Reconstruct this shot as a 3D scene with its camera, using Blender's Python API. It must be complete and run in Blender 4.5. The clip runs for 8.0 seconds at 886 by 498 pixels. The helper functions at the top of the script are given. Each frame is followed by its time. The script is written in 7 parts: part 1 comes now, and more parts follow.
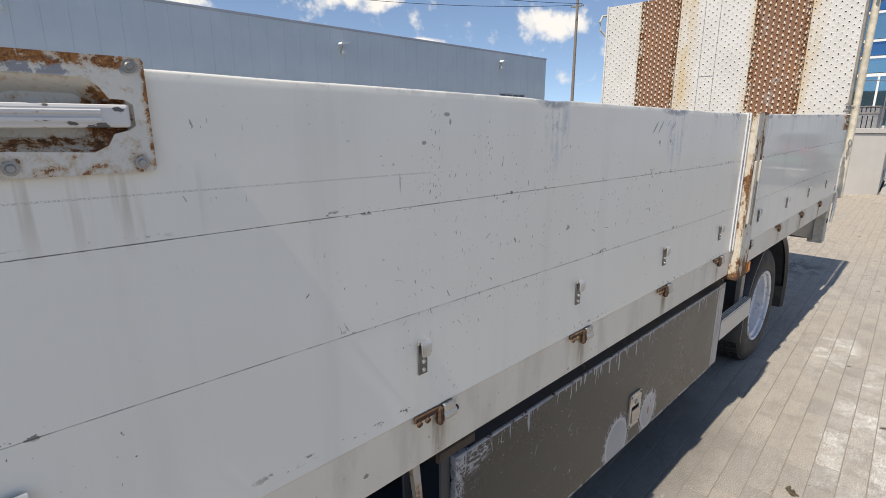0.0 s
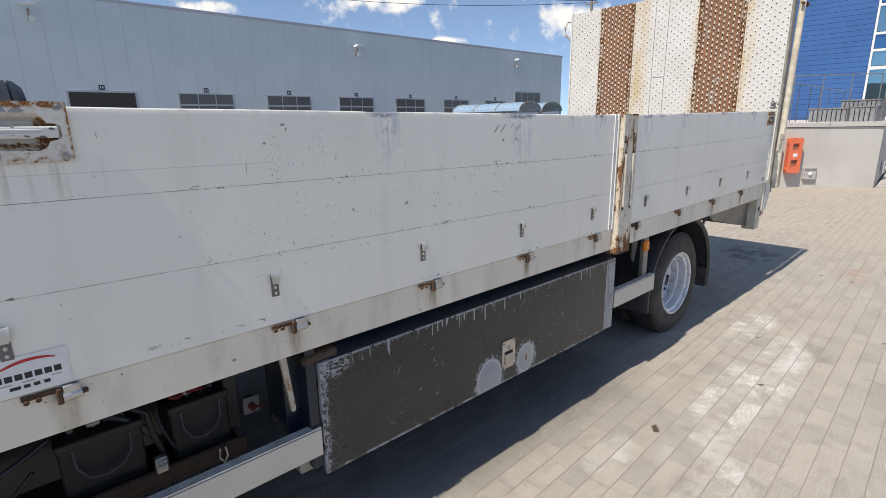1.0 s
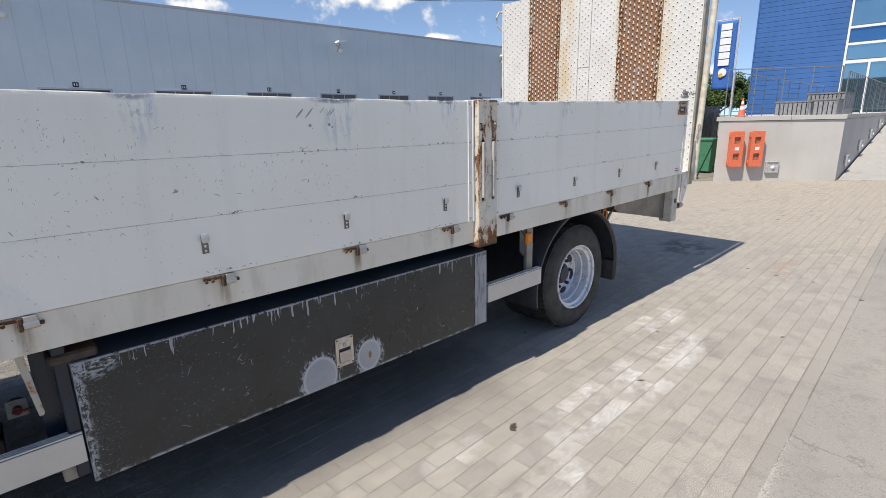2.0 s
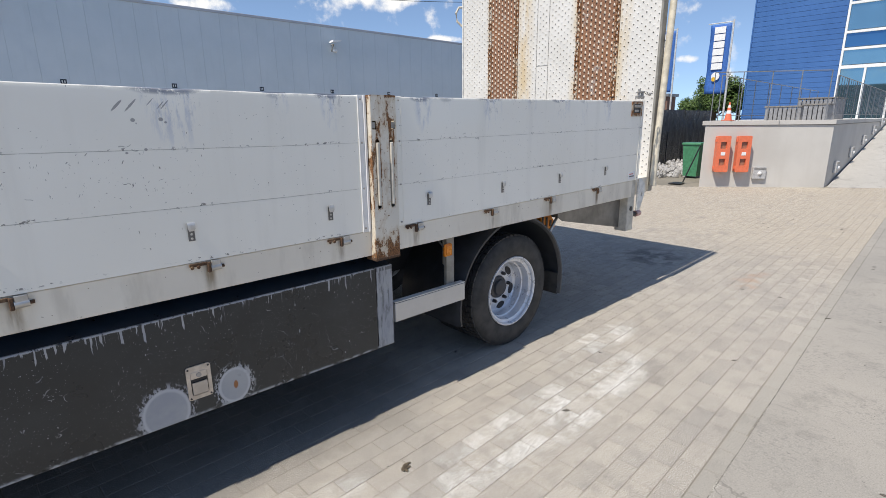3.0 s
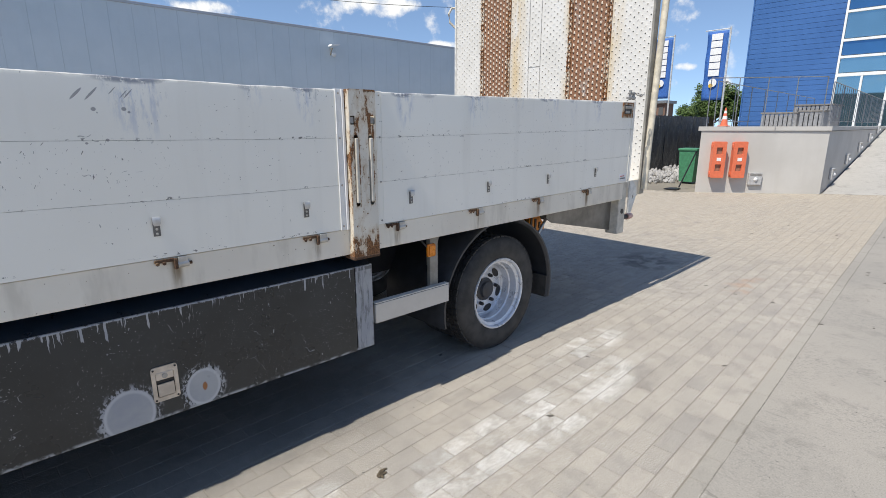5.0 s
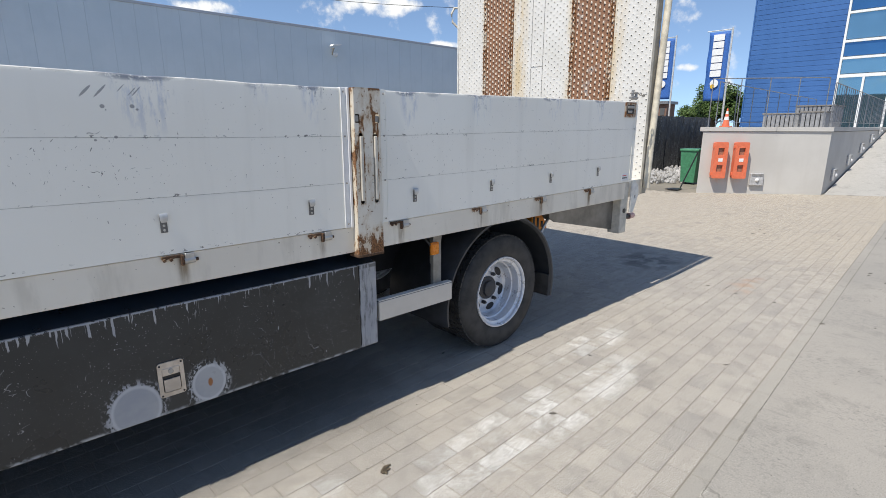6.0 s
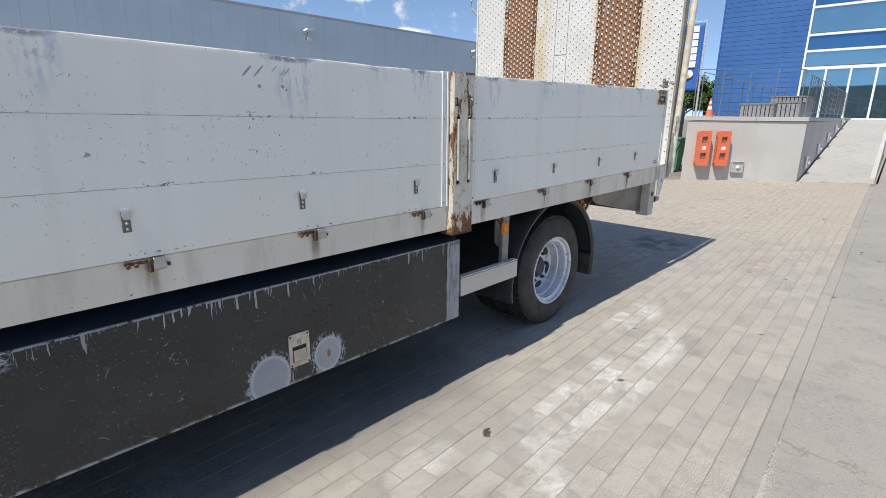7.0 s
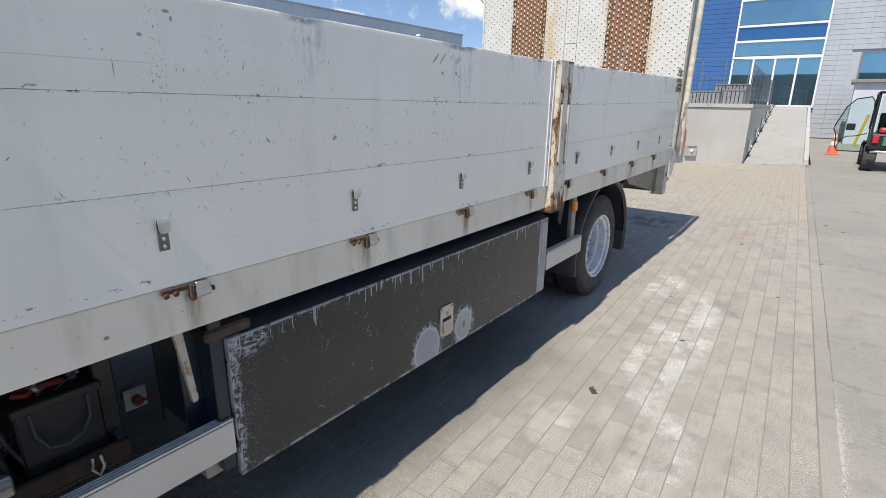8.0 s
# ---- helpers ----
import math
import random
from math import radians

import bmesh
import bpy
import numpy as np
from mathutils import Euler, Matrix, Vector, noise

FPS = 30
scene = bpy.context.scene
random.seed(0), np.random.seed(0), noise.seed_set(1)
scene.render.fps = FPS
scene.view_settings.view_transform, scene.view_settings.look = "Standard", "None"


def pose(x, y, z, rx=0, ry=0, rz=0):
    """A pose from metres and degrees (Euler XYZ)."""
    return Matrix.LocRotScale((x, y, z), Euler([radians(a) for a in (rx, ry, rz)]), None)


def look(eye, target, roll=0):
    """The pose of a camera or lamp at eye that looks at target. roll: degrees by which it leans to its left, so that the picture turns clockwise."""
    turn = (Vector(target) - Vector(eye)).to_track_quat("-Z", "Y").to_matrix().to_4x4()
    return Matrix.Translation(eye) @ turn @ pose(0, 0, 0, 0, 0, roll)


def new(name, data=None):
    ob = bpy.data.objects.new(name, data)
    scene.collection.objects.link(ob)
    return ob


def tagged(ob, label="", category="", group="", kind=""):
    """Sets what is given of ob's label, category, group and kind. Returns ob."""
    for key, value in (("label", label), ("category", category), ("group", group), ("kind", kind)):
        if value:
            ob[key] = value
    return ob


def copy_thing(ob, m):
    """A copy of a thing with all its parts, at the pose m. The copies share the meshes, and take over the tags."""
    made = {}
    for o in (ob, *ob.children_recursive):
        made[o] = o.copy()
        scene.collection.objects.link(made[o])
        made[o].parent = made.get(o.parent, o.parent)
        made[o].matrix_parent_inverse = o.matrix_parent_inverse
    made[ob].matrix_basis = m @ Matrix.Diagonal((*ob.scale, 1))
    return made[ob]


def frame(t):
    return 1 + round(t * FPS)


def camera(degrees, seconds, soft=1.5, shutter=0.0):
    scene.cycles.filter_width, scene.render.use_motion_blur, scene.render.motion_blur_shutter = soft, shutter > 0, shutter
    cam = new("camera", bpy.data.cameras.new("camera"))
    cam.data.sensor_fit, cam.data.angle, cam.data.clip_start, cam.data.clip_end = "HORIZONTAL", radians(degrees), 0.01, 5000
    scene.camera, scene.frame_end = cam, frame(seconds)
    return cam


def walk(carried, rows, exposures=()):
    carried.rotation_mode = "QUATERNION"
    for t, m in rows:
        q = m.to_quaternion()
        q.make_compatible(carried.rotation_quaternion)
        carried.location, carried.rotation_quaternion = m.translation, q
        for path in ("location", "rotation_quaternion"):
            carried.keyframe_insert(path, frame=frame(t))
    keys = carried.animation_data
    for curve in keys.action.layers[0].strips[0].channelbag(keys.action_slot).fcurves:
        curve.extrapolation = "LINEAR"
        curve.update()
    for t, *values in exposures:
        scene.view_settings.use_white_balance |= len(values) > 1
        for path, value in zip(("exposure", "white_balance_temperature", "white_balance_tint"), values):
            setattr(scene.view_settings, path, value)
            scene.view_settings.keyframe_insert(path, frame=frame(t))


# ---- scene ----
cam = camera(82.4, 8.0, soft=0.5)
PATH = [
    (0, (-0.103, -0.067, 1.754), (1.260, 1.316, 1.274), -0.06),
    (0.5, (-0.183, -0.427, 1.790), (1.143, 0.996, 1.322), -0.47),
    (1, (-0.077, -0.883, 1.770), (1.223, 0.559, 1.287), -0.94),
    (1.5, (0.168, -1.195, 1.713), (1.474, 0.239, 1.223), -1.23),
    (2, (0.610, -1.359, 1.701), (1.924, 0.066, 1.207), -1.22),
    (3.5, (1.374, -1.502, 1.654), (2.690, -0.075, 1.170), -0.33),
    (4, (1.382, -1.499, 1.643), (2.703, -0.075, 1.167), -0.26),
    (4.5, (1.380, -1.503, 1.633), (2.704, -0.079, 1.163), -0.18),
    (6, (1.355, -1.509, 1.618), (2.675, -0.082, 1.150), 0.07),
    (6.5, (1.226, -1.421, 1.609), (2.589, -0.042, 1.117), 0.41),
    (7, (0.779, -1.165, 1.591), (2.179, 0.169, 1.080), 0.55),
    (7.5, (0.322, -0.892, 1.600), (1.776, 0.371, 1.059), 0.45),
    (8, (0.030, -0.586, 1.581), (1.570, 0.562, 1.021), 0.81),
]
walk(cam, [(t, look(eye, target, roll)) for t, eye, target, roll in PATH], exposures=[(0, 0.18, 7250, 10), (1.5, 0.28, 7000, 10), (3.5, 0.28, 6850, 9), (7, 0.28, 6750, 8), (8, 0.26, 6850, 8)])

# ---- light ----
SUN_ELEV, SUN_FROM = 56.3, (-0.9995, -0.031)          # the sun stands over the front of the truck
world = bpy.data.worlds.new("world")
scene.world = world
world.use_nodes = True
wt = world.node_tree
wt.nodes.clear()
w_out = wt.nodes.new("ShaderNodeOutputWorld")
w_bg = wt.nodes.new("ShaderNodeBackground")
w_bg.inputs["Strength"].default_value = 0.15
sky = wt.nodes.new("ShaderNodeTexSky")
sky.sky_type = "NISHITA"
sky.sun_disc = False
sky.sun_elevation = radians(SUN_ELEV)
sky.sun_rotation = radians(270)
sky.air_density, sky.dust_density, sky.ozone_density = 0.75, 0.1, 2.2
# fair-weather clouds: each a soft ellipse of directions, broken up by noise
w_dir = wt.nodes.new("ShaderNodeTexCoord").outputs["Generated"]


def w_math(kind, p, q):
    n = wt.nodes.new("ShaderNodeMath")
    n.operation = kind
    for socket, v in zip(n.inputs, (p, q)):
        if isinstance(v, float):
            socket.default_value = v
        else:
            wt.links.new(v, socket)
    return n.outputs[0]


def w_dot(v):
    n = wt.nodes.new("ShaderNodeVectorMath")
    n.operation = "DOT_PRODUCT"
    wt.links.new(w_dir, n.inputs[0])
    n.inputs[1].default_value = v
    return n.outputs["Value"]


w_noise = wt.nodes.new("ShaderNodeTexNoise")
w_noise.inputs["Scale"].default_value = 22.0
w_noise.inputs["Detail"].default_value = 7.0
w_noise.inputs["Roughness"].default_value = 0.58
wt.links.new(w_dir, w_noise.inputs["Vector"])
CLOUDS = [((0.578, 0.790, 0.212), 0.085, 0.026), ((0.818, 0.548, 0.172), 0.075, 0.034), ((0.672, 0.725, 0.146), 0.036, 0.009), ((0.325, 0.926, 0.190), 0.052, 0.016),
          ((0.940, 0.335, 0.066), 0.028, 0.020), ((0.918, 0.383, 0.099), 0.022, 0.009), ((0.30, 0.80, 0.52), 0.20, 0.09), ((-0.35, 0.86, 0.36), 0.22, 0.07), ((0.55, -0.77, 0.33), 0.25, 0.06), ((-0.80, -0.50, 0.33), 0.20, 0.06), ((0.74, 0.20, 0.64), 0.16, 0.08)]
cloud = None
for c, wide, high in CLOUDS:
    c = Vector(c).normalized()
    across = Vector((c.y, -c.x, 0)).normalized()
    above = across.cross(c)
    u = w_math("DIVIDE", w_dot(across), wide)
    v = w_math("DIVIDE", w_math("SUBTRACT", w_dot(above), 0.0), high)
    dist = w_math("ADD", w_math("MULTIPLY", u, u), w_math("MULTIPLY", v, v))
    near = w_math("GREATER_THAN", w_dot(c), 0.5)
    dens = w_math("MULTIPLY", near, w_math("SUBTRACT", 1.0, dist))
    dens = w_math("MAXIMUM", dens, -1.0)
    cloud = dens if cloud is None else w_math("MAXIMUM", cloud, dens)
cloud = w_math("ADD", cloud, w_math("MULTIPLY", w_math("SUBTRACT", w_noise.outputs["Fac"], 0.5), 3.2))
w_ramp = wt.nodes.new("ShaderNodeMapRange")
w_ramp.interpolation_type = "SMOOTHSTEP"
w_ramp.inputs["From Min"].default_value, w_ramp.inputs["From Max"].default_value = 0.15, 0.95
wt.links.new(cloud, w_ramp.inputs["Value"])
w_mix = wt.nodes.new("ShaderNodeMix")
w_mix.data_type = "RGBA"
wt.links.new(w_ramp.outputs[0], w_mix.inputs[0])
wt.links.new(sky.outputs[0], w_mix.inputs[6])
w_mix.inputs[7].default_value = (5.6, 5.7, 5.9, 1)
# clear air: the pale band stays below the horizon
w_up = wt.nodes.new("ShaderNodeVectorMath")
w_up.operation = "ADD"
wt.links.new(w_dir, w_up.inputs[0])
w_up.inputs[1].default_value = (0, 0, 0.10)
w_unit = wt.nodes.new("ShaderNodeVectorMath")
w_unit.operation = "NORMALIZE"
wt.links.new(w_up.outputs[0], w_unit.inputs[0])
wt.links.new(w_unit.outputs[0], sky.inputs["Vector"])
wt.links.new(w_mix.outputs[2], w_bg.inputs["Color"])
wt.links.new(w_bg.outputs[0], w_out.inputs["Surface"])

sun_data = bpy.data.lights.new("sun", "SUN")
sun_data.energy, sun_data.angle, sun_data.color = 4.0, radians(0.53), (1.0, 0.955, 0.89)
sun = new("sun", sun_data)
ce = math.cos(radians(SUN_ELEV))
sun_from = Vector((SUN_FROM[0] * ce, SUN_FROM[1] * ce, math.sin(radians(SUN_ELEV)))) * 40
sun.matrix_world = look(sun_from, (0, 0, 0))


# ---- materials ----
class Mat:
    """A small builder for one procedural material."""

    def __init__(self, name):
        self.m = bpy.data.materials.new(name)
        self.m.use_nodes = True
        self.t = self.m.node_tree
        self.t.nodes.clear()
        self.out = self.t.nodes.new("ShaderNodeOutputMaterial")
        self.b = self.t.nodes.new("ShaderNodeBsdfPrincipled")
        self.t.links.new(self.b.outputs[0], self.out.inputs[0])
        self.obj = self.t.nodes.new("ShaderNodeTexCoord").outputs["Object"]
        geo = self.t.nodes.new("ShaderNodeNewGeometry")
        self.pos, self.island = geo.outputs["Position"], geo.outputs["Random Per Island"]
        self.rand = self.t.nodes.new("ShaderNodeObjectInfo").outputs["Random"]
        self.m.diffuse_color = (0.5, 0.5, 0.5, 1)

    def put(self, socket, v):
        if isinstance(v, bpy.types.NodeSocket):
            self.t.links.new(v, socket)
        elif isinstance(v, (tuple, list)) and len(v) == 3 and socket.type == "RGBA":
            socket.default_value = (*v, 1)
        else:
            socket.default_value = v

    def noise(self, scale, detail=4.0, rough=0.6, stretch=(1, 1, 1), vec=None, shift=(0, 0, 0)):
        mp = self.t.nodes.new("ShaderNodeMapping")
        mp.inputs["Scale"].default_value = stretch
        mp.inputs["Location"].default_value = shift
        self.put(mp.inputs["Vector"], vec or self.obj)
        n = self.t.nodes.new("ShaderNodeTexNoise")
        n.inputs["Scale"].default_value = scale
        n.inputs["Detail"].default_value = detail
        n.inputs["Roughness"].default_value = rough
        self.t.links.new(mp.outputs[0], n.inputs["Vector"])
        return n.outputs["Fac"]

    def step(self, v, lo, hi, a=0.0, b=1.0):
        n = self.t.nodes.new("ShaderNodeMapRange")
        n.interpolation_type = "SMOOTHSTEP"
        n.inputs["From Min"].default_value, n.inputs["From Max"].default_value = lo, hi
        n.inputs["To Min"].default_value, n.inputs["To Max"].default_value = a, b
        self.put(n.inputs["Value"], v)
        return n.outputs[0]

    def op(self, kind, a, b=0.0, c=None):
        n = self.t.nodes.new("ShaderNodeMath")
        n.operation = kind
        self.put(n.inputs[0], a)
        self.put(n.inputs[1], b)
        if c is not None:
            self.put(n.inputs[2], c)
        return n.outputs[0]

    def mul(self, *vs):
        r = vs[0]
        for v in vs[1:]:
            r = self.op("MULTIPLY", r, v)
        return r

    def most(self, *vs):
        r = vs[0]
        for v in vs[1:]:
            r = self.op("MAXIMUM", r, v)
        return r

    def xyz(self, vec=None):
        n = self.t.nodes.new("ShaderNodeSeparateXYZ")
        self.put(n.inputs[0], vec or self.obj)
        return n.outputs[0], n.outputs[1], n.outputs[2]

    def mix(self, f, a, b):
        n = self.t.nodes.new("ShaderNodeMix")
        n.data_type = "RGBA"
        self.put(n.inputs[0], f)
        self.put(n.inputs[6], a)
        self.put(n.inputs[7], b)
        return n.outputs[2]

    def blob(self, u, v, cu, cv, ru, rv, edge=0.25, warp=None):
        """1 inside an ellipse in the two coordinates, 0 outside."""
        a = self.op("DIVIDE", self.op("SUBTRACT", u, cu), ru)
        b = self.op("DIVIDE", self.op("SUBTRACT", v, cv), rv)
        d = self.op("ADD", self.mul(a, a), self.mul(b, b))
        if warp is not None:
            d = self.op("ADD", d, self.op("MULTIPLY", self.op("SUBTRACT", warp, 0.5), 1.2))
        return self.step(d, 1.0 + edge, 1.0 - edge)

    def bump(self, h, strength=0.3, dist=0.002):
        n = self.t.nodes.new("ShaderNodeBump")
        n.inputs["Strength"].default_value = strength
        n.inputs["Distance"].default_value = dist
        self.put(n.inputs["Height"], h)
        self.t.links.new(n.outputs[0], self.b.inputs["Normal"])

    def done(self, color, rough=0.5, metal=0.0, spec=0.5):
        self.put(self.b.inputs["Base Color"], color)
        self.put(self.b.inputs["Roughness"], rough)
        self.put(self.b.inputs["Metallic"], metal)
        self.put(self.b.inputs["Specular IOR Level"], spec)
        return self.m


RUST_A, RUST_B = (0.050, 0.030, 0.020), (0.125, 0.066, 0.034)


def plain(name, color, rough=0.5, metal=0.0, vary=0.12, scale=14.0, spec=0.5, bump=0.15):
    """Paint, plastic or metal with faint mottling, dust and grain."""
    k = Mat(name)
    n = k.noise(scale, 5)
    fine = k.noise(scale * 9, 3)
    dark = tuple(c * (1 - vary * 2) for c in color)
    lite = tuple(min(1, c * (1 + vary)) for c in color)
    col = k.mix(k.step(n, 0.3, 0.7), dark, lite)
    k.bump(fine, bump, 0.001)
    return k.done(col, k.step(n, 0.3, 0.7, rough * 0.85, min(1, rough * 1.2)), metal, spec)


def rusty(name, paint, lo=0.50, hi=0.60, scale=9.0, rough=0.55, stretch=(1, 1, 1), tones=None):
    """Painted steel that rusts through in patches."""
    k = Mat(name)
    n = k.noise(scale, 8, 0.68, stretch)
    fine = k.noise(scale * 8, 5, 0.7)
    mask = k.step(n, lo, hi)
    halo = k.step(n, lo - 0.10, hi)
    tones = tones or ((0.13, 0.055, 0.022), (0.30, 0.135, 0.05))
    rust = k.mix(k.step(fine, 0.35, 0.65), *tones)
    dirt = k.mix(k.mul(halo, 0.55), paint, (0.42, 0.27, 0.13))
    col = k.mix(mask, dirt, rust)
    k.bump(k.op("ADD", k.mul(mask, -0.6), k.mul(fine, 0.5)), 0.4, 0.002)
    return k.done(col, k.step(mask, 0, 1, rough, 0.9), 0.0)


Z_SEAMS = (1.343, 1.574)
DENTS = ((1.06, 0.07, 0.9, 0.15), (1.86, 0.12, 1.0, 0.19), (2.30, 0.05, 0.5, 0.08), (2.55, 0.06, 1.0, 0.14), (3.13, 0.07, 1.0, 0.15), (3.32, 0.05, 0.5, 0.07), (3.70, 0.10, 0.9, 0.17), (4.10, 0.06, 0.4, 0.08), (4.45, 0.11, 1.0, 0.11), (4.75, 0.05, 0.5, 0.15), (5.10, 0.09, 1.0, 0.13))


def make_side_paint():
    """White coach paint on aluminium boards: chips, runs, bare patches along the dented top."""
    k = Mat("side_paint")
    x, y, z = k.xyz()
    hog = k.op("ADD", k.mul(k.op("MAXIMUM", k.op("SUBTRACT", 2.3, x), 0.0), 0.010), k.mul(k.op("MAXIMUM", k.op("SUBTRACT", x, 3.1), 0.0), 0.012))
    z = k.op("SUBTRACT", z, hog)                       # heights along the hogged bed
    broad = k.noise(1.3, 3, 0.5)
    col = k.mix(k.step(broad, 0.3, 0.7), (0.82, 0.80, 0.725), (0.86, 0.842, 0.77))
    streak = k.noise(7.0, 4, 0.6, (1, 1, 0.10))
    col = k.mix(k.mul(k.step(streak, 0.5, 0.72), 0.12), col, (0.45, 0.43, 0.38))
    hit, trail = None, None
    for c, wide, force, reach in DENTS:
        g = k.mul(k.blob(x, z, c, 1.802, wide, 0.022, 0.7), force)
        hit = g if hit is None else k.most(hit, g)
        g = k.mul(k.blob(x, z, c + 0.02, 1.79, wide * 0.8, reach, 0.8), force)
        trail = g if trail is None else k.most(trail, g)
    runs = k.noise(20.0, 6, 0.72, (1.0, 1, 0.22), shift=(3.1, 0, 0))
    bare = k.mul(k.step(runs, 0.47, 0.60), trail)
    col = k.mix(k.mul(bare, 0.6), col, (0.44, 0.49, 0.60))
    smear = k.mul(k.step(k.noise(32.0, 7, 0.78, (1.0, 1, 0.45), shift=(1, 0, 0)), 0.555, 0.63), trail, k.step(z, 1.66, 1.78))
    col = k.mix(k.mul(smear, 0.7), col, (0.22, 0.23, 0.26))
    edge = k.mul(k.step(k.noise(16.0, 7, 0.75, (1.2, 1, 1.6)), 0.42, 0.52), hit)
    col = k.mix(k.mul(edge, 0.85), col, (0.15, 0.17, 0.215))
    lip = k.mul(k.step(k.noise(9.0, 6, 0.75), 0.50, 0.60), k.step(z, 1.786, 1.802))
    col = k.mix(k.mul(lip, 0.35), col, (0.20, 0.22, 0.26))
    lean = k.op("SUBTRACT", x, k.mul(z, 0.9))
    rough_edge = k.noise(90.0, 3)
    marks = None
    for cx, cz, rx, rz in ((1.69, 1.735, 0.0060, 0.020), (1.735, 1.737, 0.0050, 0.022), (1.85, 1.742, 0.0030, 0.017), (1.80, 1.750, 0.0024, 0.013), (1.835, 1.740, 0.0022, 0.015)):
        g = k.blob(lean, z, cx - 0.9 * cz, cz, rx, rz, 0.3, rough_edge)
        marks = g if marks is None else k.most(marks, g)
    for cx, cz, rx, rz in ((1.735, 1.684, 0.008, 0.007), (1.83, 1.687, 0.008, 0.007), (1.845, 1.676, 0.005, 0.004), (1.765, 1.576, 0.006, 0.005), (1.70, 1.565, 0.005, 0.004), (0.60, 1.70, 0.006, 0.004), (1.745, 1.672, 0.002, 0.003), (0.665, 1.757, 0.009, 0.004), (0.675, 1.742, 0.003, 0.006), (0.535, 1.625, 0.0012, 0.018)):
        marks = k.most(marks, k.blob(x, z, cx, cz, rx, rz, 0.4, rough_edge))
    col = k.mix(k.mul(marks, 0.72), col, (0.15, 0.15, 0.16))
    dash = k.mul(k.step(k.noise(170.0, 3, 0.6, (1, 1, 0.5), shift=(2, 0, 2)), 0.615, 0.65), k.most(k.blob(x, z, 0.63, 1.655, 0.020, 0.12, 0.5), k.blob(x, z, 0.595, 1.61, 0.012, 0.03, 0.5), k.blob(x, z, 0.80, 1.70, 0.010, 0.05, 0.5)))
    zone = k.most(k.blob(x, z, 1.55, 1.50, 0.42, 0.10, 0.7), k.mul(k.blob(x, z, 0.95, 1.53, 0.35, 0.22, 0.7), 0.8), k.blob(x, z, 0.36, 1.455, 0.11, 0.05, 0.6), k.mul(k.step(k.noise(2.4, 4, 0.6, (1, 1, 2.0)), 0.58, 0.66), 0.8))
    zone = k.most(zone, k.mul(k.blob(x, z, 4.3, 1.50, 1.2, 0.2, 0.8), 0.5))
    fleck = k.mul(k.step(k.noise(78.0, 3, 0.6, (1.3, 1, 0.8)), 0.70, 0.715), k.step(k.noise(3.6, 3, 0.6, shift=(0, 0, 7)), 0.56, 0.62))
    turn = k.op("ADD", x, k.mul(k.op("SUBTRACT", k.noise(6.0, 2), 0.5), 0.25))
    joined = k.t.nodes.new("ShaderNodeCombineXYZ")
    k.put(joined.inputs[0], turn)
    k.put(joined.inputs[2], z)
    tick = k.mul(k.step(k.noise(58.0, 2, 0.5, (2.2, 1, 0.6), vec=joined.outputs[0], shift=(7, 0, 2)), 0.675, 0.69), zone)
    nick = k.mul(k.step(k.noise(110.0, 1, 0.5, (0.6, 1, 1.2), shift=(1, 0, 9)), 0.735, 0.75), k.step(k.noise(1.3, 3, 0.6, shift=(8, 0, 1)), 0.50, 0.60))
    pits = None
    for zs in (Z_SEAMS[0] + 0.004, Z_SEAMS[1] + 0.003, 1.124):
        g = k.step(k.op("ABSOLUTE", k.op("SUBTRACT", z, zs)), 0.010, 0.003)
        pits = g if pits is None else k.most(pits, g)
    pits = k.mul(pits, k.step(k.noise(62.0, 3, 0.6, (0.8, 1, 1.3), shift=(5, 0, 5)), 0.60, 0.625), k.step(k.noise(2.6, 3, 0.6, shift=(2, 0, 3)), 0.46, 0.56))
    col = k.mix(k.mul(k.most(fleck, tick, nick, dash, pits), 0.85), col, (0.105, 0.10, 0.095))
    chip = k.mul(k.step(k.noise(170.0, 1, 0.5, shift=(3, 0, 3)), 0.765, 0.78), 0.8)
    col = k.mix(chip, col, (0.85, 0.85, 0.84))
    seam = k.mul(k.most(k.step(k.op("ABSOLUTE", k.op("SUBTRACT", z, Z_SEAMS[0])), 0.0018, 0.0005), k.step(k.op("ABSOLUTE", k.op("SUBTRACT", z, Z_SEAMS[1])), 0.0018, 0.0005)), k.step(k.noise(14.0, 4, 0.7), 0.40, 0.58))
    col = k.mix(k.mul(seam, 0.5), col, (0.20, 0.18, 0.15))
    rub = k.mul(k.step(k.op("ABSOLUTE", k.op("SUBTRACT", z, 1.640)), 0.0018, 0.0008), k.step(x, 0.64, 0.60), k.step(k.noise(420.0, 3, 0.7), 0.44, 0.58))
    col = k.mix(k.mul(rub, 0.6), col, (0.30, 0.29, 0.27))
    drip = k.mul(k.step(k.noise(42.0, 3, 0.6, (1, 1, 0.05)), 0.50, 0.70), k.step(x, 0.19, 0.12), k.step(z, 1.69, 1.66), k.step(z, 1.54, 1.64))
    col = k.mix(k.mul(drip, 0.42), col, (0.36, 0.31, 0.22))
    k.bump(k.op("ADD", k.mul(k.noise(3.0, 3, 0.5), 1.0), k.mul(k.most(fleck, edge), -0.15)), 0.12, 0.01)
    k.put(k.b.inputs["Coat Weight"], 0.45)
    k.put(k.b.inputs["Coat Roughness"], 0.07)
    return k.done(col, k.step(broad, 0.3, 0.7, 0.34, 0.46), 0.0)


HOOK0, PITCH = 0.587, 0.648


